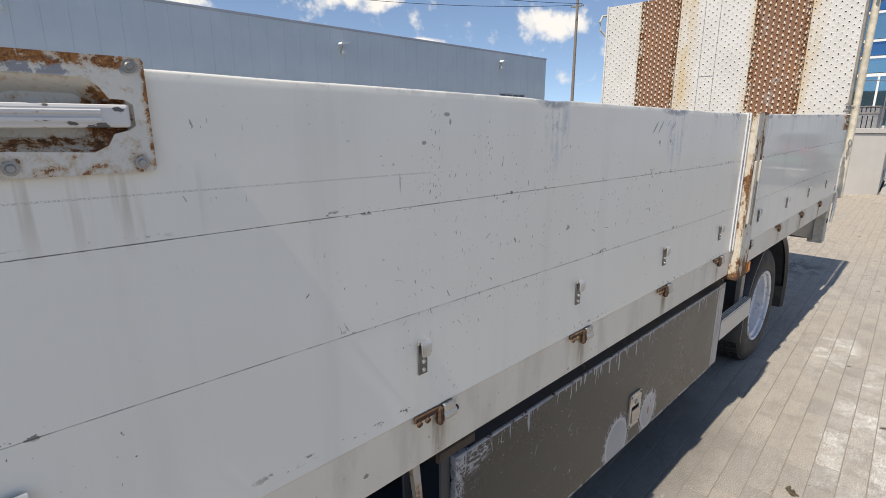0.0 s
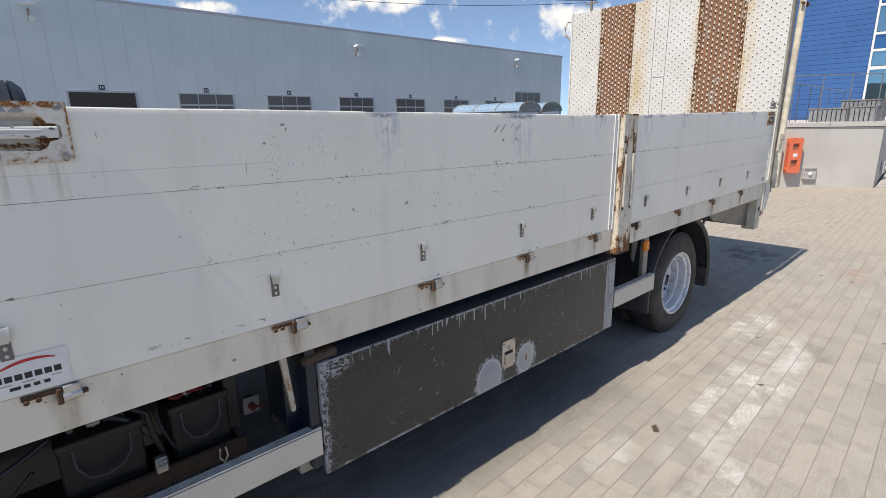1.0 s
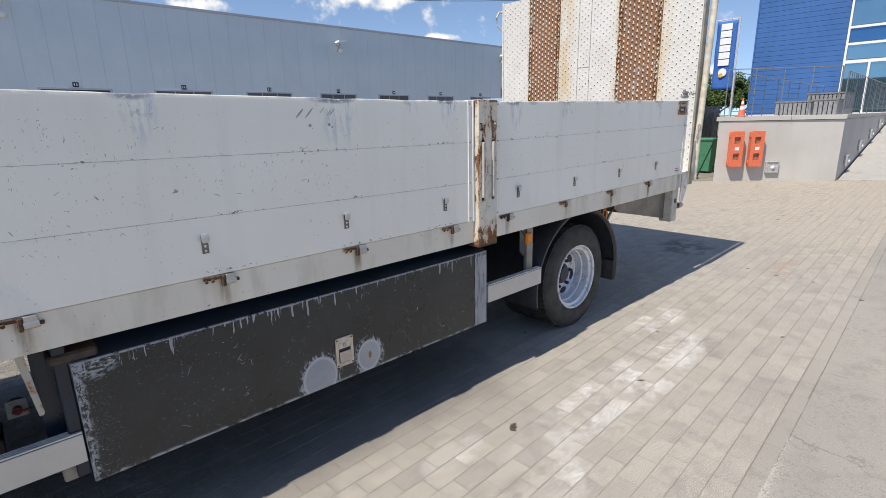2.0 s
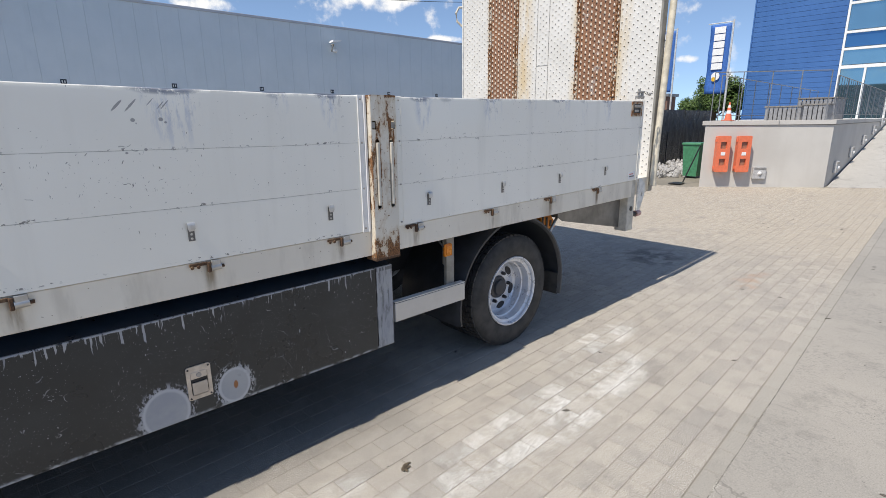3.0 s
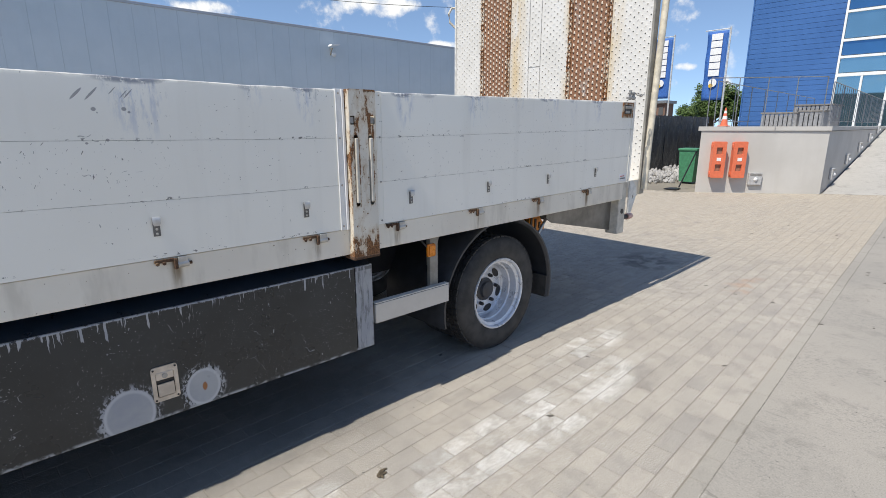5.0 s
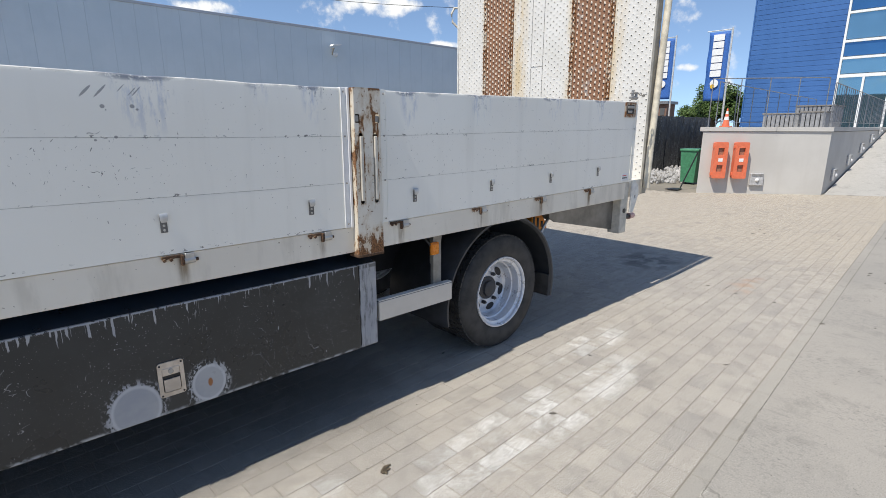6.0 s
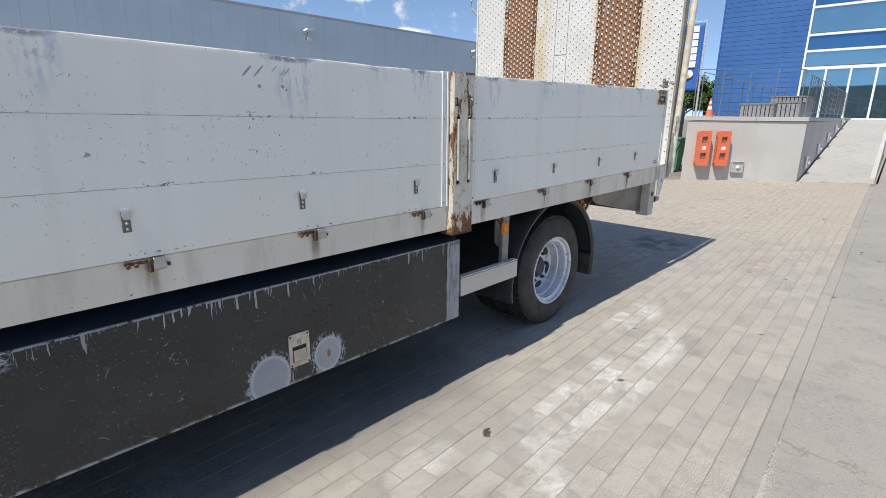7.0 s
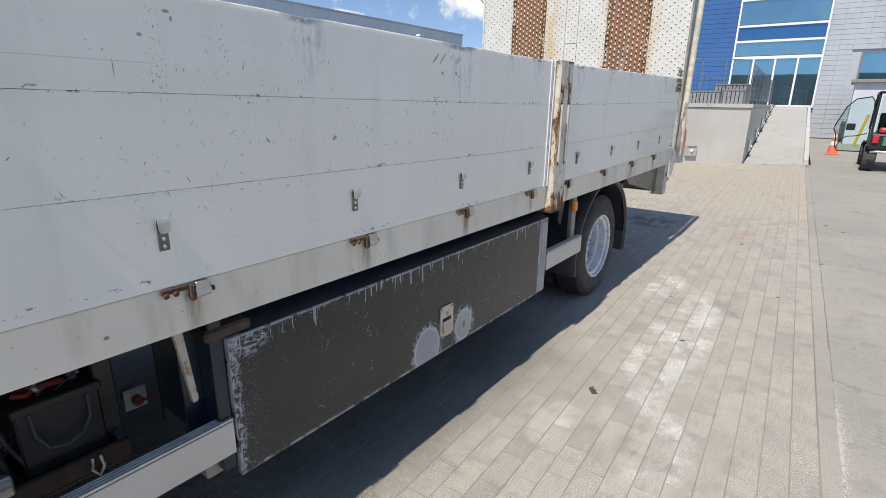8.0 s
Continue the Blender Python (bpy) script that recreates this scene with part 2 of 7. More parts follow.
def make_rail_paint():
    """Cream side rail, stained by rust that runs from each hinge."""
    k = Mat("rail_paint")
    x, y, z = k.xyz()
    n = k.noise(2.2, 4)
    col = k.mix(k.step(n, 0.3, 0.7), (0.75, 0.69, 0.585), (0.82, 0.765, 0.655))
    low = k.mul(k.step(k.noise(9.0, 5, 0.6, (1, 1, 0.25)), 0.48, 0.70), 0.35)
    col = k.mix(low, col, (0.44, 0.39, 0.31))
    back = k.step(x, 2.84, 2.86, 0.0, 0.152)
    u = k.op("SUBTRACT", k.op("FRACT", k.op("ADD", k.op("DIVIDE", k.op("SUBTRACT", k.op("ADD", x, back), HOOK0 + 0.055), PITCH), 0.5)), 0.5)
    wob = k.mul(k.op("SUBTRACT", k.noise(16.0, 4), 0.5), 0.02)
    u = k.op("ABSOLUTE", k.op("ADD", u, wob))
    run = k.mul(k.step(u, 0.045, 0.010), k.step(z, 0.97, 1.055, 0.35, 1.0), k.step(z, 1.108, 1.085), k.step(k.noise(22.0, 4, 0.7, (1, 1, 0.12)), 0.30, 0.62))
    col = k.mix(k.mul(run, 0.92), col, (0.14, 0.085, 0.04))
    stain = k.mul(k.step(u, 0.13, 0.03), 0.38, k.step(k.noise(11, 4, 0.6, (1, 1, 0.2)), 0.38, 0.66))
    col = k.mix(stain, col, (0.40, 0.32, 0.20))
    speck = k.mul(k.step(k.noise(48.0, 2), 0.70, 0.73), 0.8)
    col = k.mix(speck, col, (0.20, 0.15, 0.10))
    k.bump(n, 0.1, 0.004)
    return k.done(col, 0.5)


def make_box_paint():
    """Dark toolbox paint, drips and scratches down to pale primer, two bare grey discs."""
    k = Mat("toolbox_paint")
    x, y, z = k.xyz()
    n = k.noise(2.0, 5)
    col = k.mix(k.step(n, 0.3, 0.7), (0.018, 0.021, 0.023), (0.035, 0.039, 0.041))
    grey = (0.36, 0.38, 0.42)
    reach = k.op("ADD", z, k.mul(k.op("SUBTRACT", k.noise(23.0, 3, 0.6, (1, 1, 0.01)), 0.5), 0.42))
    wavy = k.op("ADD", x, k.mul(k.op("SUBTRACT", k.noise(30.0, 2), 0.5), 0.008))
    lane = k.t.nodes.new("ShaderNodeCombineXYZ")
    k.put(lane.inputs[0], wavy)
    k.put(lane.inputs[2], z)
    drips = k.mul(k.step(k.noise(62.0, 2, 0.55, (1, 1, 0.02), vec=lane.outputs[0]), 0.535, 0.56), k.step(reach, 0.872, 0.880), k.step(k.noise(2.2, 2, 0.5, (1, 1, 0.01), shift=(2, 0, 0)), 0.26, 0.38))
    loose = k.mul(k.step(k.noise(50.0, 2, 0.5, (1.2, 1, 0.28), vec=lane.outputs[0], shift=(6, 0, 3)), 0.705, 0.715), k.step(k.noise(2.6, 3, shift=(3, 0, 1)), 0.47, 0.56))
    rim_top = k.mul(k.step(k.op("ADD", z, k.mul(k.noise(60.0, 4, 0.7), 0.016)), 0.889, 0.893), k.step(k.noise(45.0, 5, 0.7), 0.40, 0.45))
    rim_low = k.mul(k.step(z, 0.424, 0.410), k.step(k.noise(26.0, 5, 0.7), 0.42, 0.56))
    left = k.mul(k.step(k.op("ADD", x, k.mul(k.noise(30.0, 3), 0.03)), 0.797, 0.778), k.step(k.noise(85.0, 5, 0.75, (1, 1, 0.6)), 0.46, 0.56))
    left = k.most(left, k.mul(k.step(x, 0.90, 0.76), k.step(k.noise(110.0, 4, 0.7), 0.60, 0.64)), k.mul(k.step(x, 0.7475, 0.7465), k.step(k.noise(20.0, 4), 0.42, 0.52)))
    end = k.mul(k.step(k.op("ADD", x, k.mul(k.noise(20.0, 4, 0.7, (1, 1, 0.3)), 0.02)), 2.829, 2.834), k.step(k.noise(26.0, 6, 0.72, (1.6, 1, 0.22)), 0.34, 0.52, 0.25, 1.0), k.step(z, 0.868, 0.86, 0.35, 1.0))
    speck = k.mul(k.step(k.noise(140.0, 2, 0.6), 0.70, 0.71), k.step(k.noise(3.0, 3), 0.40, 0.52))
    blot = k.mul(k.step(k.noise(40.0, 2, 0.5, (1, 1, 0.6)), 0.765, 0.78), 0.9)
    scratch = k.mul(k.step(k.op("ABSOLUTE", k.op("SUBTRACT", k.noise(6.0, 2, 0.4, (1.0, 1, 1.6), shift=(2, 0, 8)), 0.5)), 0.0035, 0.001), k.step(k.noise(11.0, 3, 0.6, shift=(5, 0, 2)), 0.61, 0.65), 0.8)
    scratch2 = k.mul(k.step(k.op("ABSOLUTE", k.op("SUBTRACT", k.noise(9.0, 2, 0.4, (2.6, 1, 0.6), shift=(4, 0, 1)), 0.5)), 0.004, 0.001), k.step(k.noise(13.0, 3, 0.6, shift=(1, 0, 6)), 0.63, 0.67), 0.8)
    swirl = k.step(k.op("ABSOLUTE", k.op("SUBTRACT", k.noise(5.0, 2, 0.4, shift=(1, 0, 4)), 0.5)), 0.0045, 0.0015)
    swirl = k.mul(swirl, k.step(k.noise(7.0, 2, 0.5, shift=(9, 0, 0)), 0.62, 0.66), 0.45)
    warp = k.noise(24.0, 5, 0.7)
    d1 = k.blob(x, z, 1.705, 0.468, 0.095, 0.110, 0.10, k.op("ADD", k.mul(warp, 0.14), 0.43))
    d2 = k.blob(x, z, 1.998, 0.492, 0.073, 0.086, 0.10, k.op("ADD", k.mul(warp, 0.14), 0.43))
    fray1 = k.mul(k.blob(x, z, 1.705, 0.468, 0.118, 0.130, 0.25), k.step(k.noise(85.0, 4, 0.7, (1, 1, 0.5)), 0.50, 0.54))
    fray2 = k.mul(k.blob(x, z, 1.998, 0.492, 0.096, 0.108, 0.25), k.step(k.noise(85.0, 4, 0.7, (1, 1, 0.5)), 0.50, 0.54))
    fine = k.mul(k.step(k.noise(210.0, 2, 0.6, shift=(3, 0, 3)), 0.70, 0.715), k.step(k.noise(2.2, 3, shift=(8, 0, 2)), 0.42, 0.58), 0.8)
    corner = k.mul(k.blob(x, z, 0.80, 0.865, 0.085, 0.050, 0.7, k.noise(14.0, 4, 0.7)), k.step(k.noise(70.0, 4, 0.75, (0.5, 1, 1.4)), 0.46, 0.56))
    worn = k.most(fine, corner, drips, loose, rim_top, rim_low, left, end, speck, blot, scratch, scratch2, swirl, d1, d2, fray1, fray2)
    tone = k.mix(k.step(k.noise(5.0, 4), 0.35, 0.65), grey, (0.45, 0.46, 0.47))
    col = k.mix(k.mul(worn, 0.85), col, tone)
    ring = k.most(k.op("SUBTRACT", d1, k.blob(x, z, 1.705, 0.468, 0.083, 0.096, 0.12)), k.op("SUBTRACT", d2, k.blob(x, z, 1.998, 0.492, 0.062, 0.074, 0.12)))
    col = k.mix(k.mul(k.op("MAXIMUM", ring, 0.0), 0.45), col, (0.62, 0.63, 0.64))
    spot = k.blob(x, z, 2.003, 0.492, 0.010, 0.020, 0.5, warp)
    col = k.mix(spot, col, (0.30, 0.12, 0.04))
    k.bump(k.op("ADD", k.mul(worn, -0.3), k.mul(n, 1.0)), 0.15, 0.004)
    return k.done(col, k.step(n, 0.3, 0.7, 0.26, 0.38), 0.0)


def make_paver(name, joined):
    """Grey-beige concrete pavers: lime bloom, tyre dirt, oily stains, shade painted under the truck."""
    k = Mat(name)
    r = k.island if joined else k.rand
    x, y, z = k.xyz(k.pos)
    base = k.mix(r, (0.346, 0.316, 0.278), (0.420, 0.381, 0.331))
    broad = k.noise(0.9, 5, 0.6, vec=k.pos)
    base = k.mix(k.mul(k.step(broad, 0.40, 0.68), 0.4), base, (0.45, 0.412, 0.352))
    # paler and more yellow-brown further along x
    far_warm = k.step(x, 6.5, 10.5)
    base = k.mix(k.mul(far_warm, 0.75), base, (0.455, 0.390, 0.302))
    bloom = k.most(k.blob(x, y, 3.55, 0.04, 1.1, 0.22, 0.6), k.blob(x, y, 4.6, 0.38, 0.55, 0.14, 0.5), k.mul(k.blob(x, y, 2.3, -0.20, 0.35, 0.14, 0.6), 0.9), k.mul(k.blob(x, y, 2.2, 0.32, 0.2, 0.10, 0.6), 0.8))
    pick = k.step(k.op("FRACT", k.mul(r, 7.31)), 0.54, 0.58)
    frost = k.step(k.noise(5.0, 6, 0.72, vec=k.pos), 0.36, 0.60)
    comb = k.step(k.noise(45.0, 5, 0.75, (0.5, 1.6, 1), vec=k.pos), 0.36, 0.58)
    patch = k.most(k.mul(bloom, pick, frost, k.most(comb, 0.45)), k.mul(bloom, frost, comb, 0.35))
    base = k.mix(k.mul(patch, 0.95), base, (0.72, 0.715, 0.69))
    dark = k.mul(k.step(k.op("FRACT", k.mul(r, 3.77)), 0.62, 0.80), k.most(k.step(k.noise(1.1, 3, vec=k.pos, shift=(5, 2, 0)), 0.5, 0.66), k.blob(x, y, 2.5, 0.30, 0.8, 0.32, 0.7), k.blob(x, y, 3.9, 0.30, 0.8, 0.16, 0.7)), 0.30)
    base = k.mix(dark, base, (0.19, 0.185, 0.18))
    # oily stains; the terms bounded by x and y also paint underbed shade
    oil_shade = k.most(k.mul(k.blob(x, y, 7.4, 1.25, 0.42, 0.35, 0.9), k.step(k.noise(5.0, 5, vec=k.pos), 0.42, 0.56)), k.mul(k.step(k.noise(1.7, 5, 0.65, vec=k.pos, shift=(3, 1, 0)), 0.60, 0.72), 0.55), k.mul(k.step(y, 0.40, 0.85), k.step(x, 4.0, 2.7), k.step(k.noise(2.3, 5, vec=k.pos), 0.36, 0.58), 1.0), k.mul(k.step(y, 0.75, 1.05), k.step(x, 3.6, 2.6), k.step(k.noise(3.1, 4, vec=k.pos), 0.25, 0.5)))
    # shade of the load bed, darkened into the paver colour
    bed_shade = k.mul(k.step(k.op("ADD", y, k.mul(k.noise(1.9, 5, 0.6, vec=k.pos, shift=(0, 4, 0)), 0.5)), 0.68, 1.02), k.step(x, 3.7, 2.6), k.step(x, 0.4, 1.5, 0.45, 1.0))
    oil_shade = k.most(oil_shade, k.mul(bed_shade, 0.85))
    oil_shade = k.mul(oil_shade, k.step(k.noise(26.0, 5, 0.75, vec=k.pos), 0.30, 0.52, 0.62, 1.0))
    base = k.mix(k.mul(oil_shade, 0.70), base, (0.036, 0.035, 0.034))
    rust = k.mul(k.blob(x, y, 7.15, 0.05, 0.40, 0.16, 0.9), k.step(k.noise(5.0, 4, vec=k.pos), 0.45, 0.65))
    base = k.mix(k.mul(rust, 0.5), base, (0.40, 0.22, 0.12))
    grit = k.noise(165.0, 4, 0.8, vec=k.pos)
    base = k.mix(k.mul(k.step(grit, 0.535, 0.59), 0.78), base, (0.10, 0.094, 0.085))
    base = k.mix(k.mul(k.step(grit, 0.455, 0.395), 0.75), base, (0.70, 0.68, 0.64))
    mottle = k.noise(9.0, 5, 0.7, vec=k.pos)
    base = k.mix(k.mul(k.step(mottle, 0.48, 0.64), 0.38), base, (0.235, 0.22, 0.197))
    crust = k.mul(k.step(k.noise(38.0, 4, 0.7, (0.7, 1.3, 1), vec=k.pos, shift=(1, 6, 0)), 0.60, 0.66), k.step(k.noise(1.6, 4, vec=k.pos, shift=(7, 3, 0)), 0.45, 0.60))
    base = k.mix(k.mul(crust, 0.55), base, (0.60, 0.585, 0.55))
    crumb = k.step(k.noise(48.0, 2, 0.5, vec=k.pos, shift=(4, 4, 0)), 0.72, 0.735)
    base = k.mix(k.mul(crumb, 0.7), base, (0.10, 0.092, 0.082))
    base = k.mix(k.mul(k.step(k.noise(17.0, 5, 0.75, vec=k.pos, shift=(9, 0, 0)), 0.60, 0.70), bloom, 0.55), base, (0.66, 0.65, 0.62))
    k.bump(k.op("ADD", grit, k.mul(k.noise(30.0, 4, vec=k.pos), 1.5)), 0.5, 0.002)
    return k.done(base, 0.88, 0.0, 0.25)


def make_concrete(name, a, b, grit=120.0, cracks=True, stain=(0.2, 0.19, 0.17), streaks=False):
    k = Mat(name)
    n = k.noise(0.55, 6, 0.6, vec=k.pos)
    col = k.mix(k.step(n, 0.32, 0.68), a, b)
    m = k.noise(4.5, 6, 0.7, vec=k.pos)
    col = k.mix(k.mul(k.step(m, 0.50, 0.70), 0.42), col, stain)
    g = k.noise(grit, 3, 0.7, vec=k.pos)
    col = k.mix(k.mul(k.step(g, 0.52, 0.68), 0.45), col, tuple(c * 0.45 for c in a))
    col = k.mix(k.mul(k.step(g, 0.45, 0.34), 0.35), col, tuple(min(0.7, c * 1.6) for c in a))
    if cracks:
        v = k.t.nodes.new("ShaderNodeTexVoronoi")
        v.feature = "DISTANCE_TO_EDGE"
        v.inputs["Scale"].default_value = 0.42
        w = k.t.nodes.new("ShaderNodeVectorMath")
        w.operation = "ADD"
        k.put(w.inputs[0], k.pos)
        d = k.noise(2.0, 5, vec=k.pos)
        k.put(w.inputs[1], d)
        k.t.links.new(w.outputs[0], v.inputs["Vector"])
        line = k.mul(k.step(v.outputs["Distance"], 0.0035, 0.001), k.step(k.noise(0.8, 3, vec=k.pos), 0.52, 0.62))
        col = k.mix(k.mul(line, 0.4), col, (0.10, 0.095, 0.085))
        pit = k.step(k.noise(7.0, 3, 0.5, (0.5, 1.2, 1), vec=k.pos), 0.73, 0.75)
        col = k.mix(k.mul(pit, 0.35), col, (0.12, 0.115, 0.11))
    if streaks:
        st = k.mul(k.step(k.noise(6.0, 5, 0.7, (5.0, 0.7, 1), vec=k.pos, shift=(1, 4, 0)), 0.55, 0.70), k.step(k.noise(0.9, 3, vec=k.pos, shift=(6, 6, 0)), 0.38, 0.6))
        col = k.mix(k.mul(st, 0.45), col, (0.14, 0.135, 0.125))
        chip = k.step(k.noise(17.0, 4, 0.65, (2.0, 1, 1), vec=k.pos, shift=(2, 8, 0)), 0.665, 0.69)
        col = k.mix(k.mul(chip, 0.6), col, (0.12, 0.115, 0.108))
        wear = k.mul(k.step(k.noise(34.0, 5, 0.7, (1.6, 0.8, 1), vec=k.pos, shift=(3, 3, 0)), 0.52, 0.60), k.step(k.noise(1.4, 4, vec=k.pos, shift=(1, 9, 0)), 0.40, 0.58))
        col = k.mix(k.mul(wear, 0.45), col, (0.19, 0.183, 0.17))
    k.bump(k.op("ADD", g, m), 0.3, 0.003)
    return k.done(col, 0.85, 0.0, 0.3)


def make_wall_concrete():
    """Fair-faced concrete of the terrace wall, with faint formwork clouds and runs."""
    k = Mat("wall_concrete")
    n = k.noise(0.8, 5, vec=k.pos)
    col = k.mix(k.step(n, 0.3, 0.7), (0.50, 0.48, 0.447), (0.57, 0.55, 0.515))
    runs = k.noise(4.0, 4, 0.6, (1, 1, 0.08), vec=k.pos)
    col = k.mix(k.mul(k.step(runs, 0.52, 0.75), 0.22), col, (0.46, 0.43, 0.39))
    g = k.noise(70, 3, vec=k.pos)
    k.bump(g, 0.15, 0.002)
    return k.done(col, 0.8, 0.0, 0.3)


def make_cladding(name, a, b, rough=0.38):
    k = Mat(name)
    n = k.noise(0.5, 4, vec=k.pos)
    m = k.noise(3.0, 4, 0.6, (1, 1, 0.1), vec=k.pos)
    col = k.mix(k.step(n, 0.3, 0.7), a, b)
    col = k.mix(k.mul(k.step(m, 0.5, 0.8), 0.12), col, tuple(c * 0.6 for c in a))
    k.bump(k.noise(1.2, 3, vec=k.pos), 0.06, 0.02)
    return k.done(col, rough)


def make_ramp_sheet():
    """White enamelled ramp sheet with yellow-brown seepage beside the worn tracks."""
    k = Mat("ramp_sheet")
    x, y, z = k.xyz()
    n = k.noise(3.0, 5)
    col = k.mix(k.step(n, 0.3, 0.7), (0.62, 0.605, 0.565), (0.69, 0.675, 0.64))
    seep = None
    for c in (1.16, 1.61, 2.31, 2.77):
        s = k.step(k.op("ABSOLUTE", k.op("SUBTRACT", y, c)), 0.14, 0.02)
        seep = s if seep is None else k.most(seep, s)
    seep = k.mul(seep, k.step(k.noise(7.0, 5, 0.7, (1, 1, 0.25)), 0.30, 0.62))
    col = k.mix(k.mul(seep, 0.8), col, (0.58, 0.44, 0.24))
    k.bump(n, 0.1, 0.003)
    return k.done(col, 0.5)


def make_ramp_track():
    """Wheel track of the ramp: rust with the last grey and white of its paint."""
    k = Mat("ramp_track")
    n = k.noise(6.0, 7, 0.7)
    f = k.noise(60.0, 4, 0.7)
    col = k.mix(k.step(f, 0.35, 0.65), (0.175, 0.088, 0.052), (0.29, 0.15, 0.085))
    col = k.mix(k.mul(k.step(n, 0.60, 0.68), 0.7), col, (0.36, 0.33, 0.31))
    col = k.mix(k.mul(k.step(k.noise(2.0, 3), 0.5, 0.7), 0.5), col, (0.36, 0.17, 0.08))
    k.bump(f, 0.3, 0.002)
    return k.done(col, 0.85)


def make_leaf():
    k = Mat("leaf")
    col = k.mix(k.island, (0.035, 0.075, 0.015), (0.10, 0.16, 0.035))
    return k.done(col, 0.6)


def make_rubber():
    k = Mat("rubber")
    n = k.noise(10.0, 5)
    col = k.mix(k.step(n, 0.3, 0.7), (0.030, 0.029, 0.028), (0.065, 0.061, 0.056))
    k.bump(k.noise(80, 3), 0.2, 0.001)
    return k.done(col, 0.75)


def make_window_glass(name, tint, rough=0.03, metal=0.6):
    """Reflective facade glass, coated, with a dim room behind."""
    k = Mat(name)
    n = k.noise(0.6, 3, vec=k.pos)
    col = k.mix(k.step(n, 0.3, 0.7), tint, tuple(c * 1.12 for c in tint))
    k.bump(k.noise(0.5, 2, vec=k.pos), 0.03, 0.03)
    return k.done(col, rough, metal, 0.6)


def make_clear_glass():
    k = Mat("clear_glass")
    k.put(k.b.inputs["Transmission Weight"], 1.0)
    k.put(k.b.inputs["IOR"], 1.05)
    return k.done((0.72, 0.86, 0.82), 0.02)


SIDE = make_side_paint()
RAIL = make_rail_paint()
BOXM = make_box_paint()
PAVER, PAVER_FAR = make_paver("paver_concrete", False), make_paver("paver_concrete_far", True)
SLAB = make_concrete("yard_concrete", (0.315, 0.296, 0.266), (0.362, 0.336, 0.297), streaks=True)
KERB = make_concrete("kerb_concrete", (0.315, 0.295, 0.262), (0.375, 0.350, 0.308), cracks=False)
BED = make_concrete("paving_sand", (0.21, 0.19, 0.157), (0.29, 0.262, 0.218), cracks=False)
RAMPC = make_concrete("ramp_concrete", (0.41, 0.395, 0.370), (0.455, 0.437, 0.41), cracks=False)
WALLC = make_wall_concrete()
BLUE = make_cladding("blue_cladding", (0.040, 0.118, 0.31), (0.050, 0.138, 0.35))
GREYP = make_cladding("grey_panel", (0.41, 0.43, 0.475), (0.465, 0.485, 0.53))
WARE = make_cladding("warehouse_panel", (0.585, 0.65, 0.685), (0.63, 0.69, 0.725), 0.45)
SHEET, TRACK = make_ramp_sheet(), make_ramp_track()
LEAF, RUBBER = make_leaf(), make_rubber()
GLASS = make_window_glass("facade_glass", (0.19, 0.32, 0.385), 0.02, 0.85)
GLASS_BLUE = make_window_glass("blue_spandrel_glass", (0.05, 0.15, 0.30), 0.04, 0.6)
GLASS_DARK = make_window_glass("dark_glass", (0.10, 0.10, 0.10), 0.25, 0.0)
CLEAR = make_clear_glass()
STEEL = plain("galvanised_steel", (0.52, 0.52, 0.51), 0.38, 0.85)
HOOKM = plain("hook_steel", (0.17, 0.168, 0.165), 0.40, 0.6)
TONGUE = plain("polished_steel", (0.58, 0.575, 0.56), 0.34, 0.55)
ZINC = plain("worn_steel", (0.40, 0.385, 0.36), 0.5, 0.7)
ALU = plain("aluminium", (0.62, 0.61, 0.58), 0.42, 0.35)
GUARDM = plain("guard_aluminium", (0.62, 0.585, 0.53), 0.45, 0.15, 0.04, 5)
TRIM = plain("white_trim", (0.70, 0.69, 0.65), 0.42)
CREAM = plain("cream_paint", (0.58, 0.545, 0.47), 0.5)
RUST = rusty("rust", (0.13, 0.08, 0.05), 0.30, 0.45, 14, tones=(RUST_A, RUST_B))


def make_post():
    """Cream post paint; rust spreads from its edges, slots and foot."""
    k = Mat("post_paint")
    x, y, z = k.xyz()
    n = k.noise(13.0, 8, 0.72, (1, 1, 0.45))
    fine = k.noise(120.0, 5, 0.7)
    u = k.op("ABSOLUTE", k.op("SUBTRACT", k.op("ABSOLUTE", k.op("SUBTRACT", x, 2.851)), 0.043))
    slot = k.mul(k.step(u, 0.022, 0.012), k.step(z, 1.21, 1.24), k.step(z, 1.70, 1.66))
    rim = k.step(k.op("ABSOLUTE", k.op("SUBTRACT", x, 2.851)), 0.078, 0.083)
    worn = k.most(k.mul(slot, 1.15), k.mul(rim, 0.7), k.mul(k.step(z, 1.14, 0.98), 0.9), k.step(z, 1.785, 1.808))
    reach = k.op("ADD", n, k.mul(worn, 0.13))
    mask = k.most(k.step(reach, 0.60, 0.64), k.mul(k.step(k.noise(70.0, 4, 0.65), 0.62, 0.65), k.step(n, 0.42, 0.52)))
    halo = k.step(reach, 0.47, 0.64)
    rust = k.mix(k.step(fine, 0.35, 0.65), (0.085, 0.042, 0.020), (0.27, 0.125, 0.05))
    col = k.mix(k.mul(halo, 0.6), (0.68, 0.64, 0.555), (0.46, 0.33, 0.19))
    col = k.mix(mask, col, rust)
    k.bump(k.op("ADD", k.mul(mask, -0.6), k.mul(fine, 0.5)), 0.4, 0.002)
    return k.done(col, k.step(mask, 0, 1, 0.5, 0.9))


POSTM = make_post()


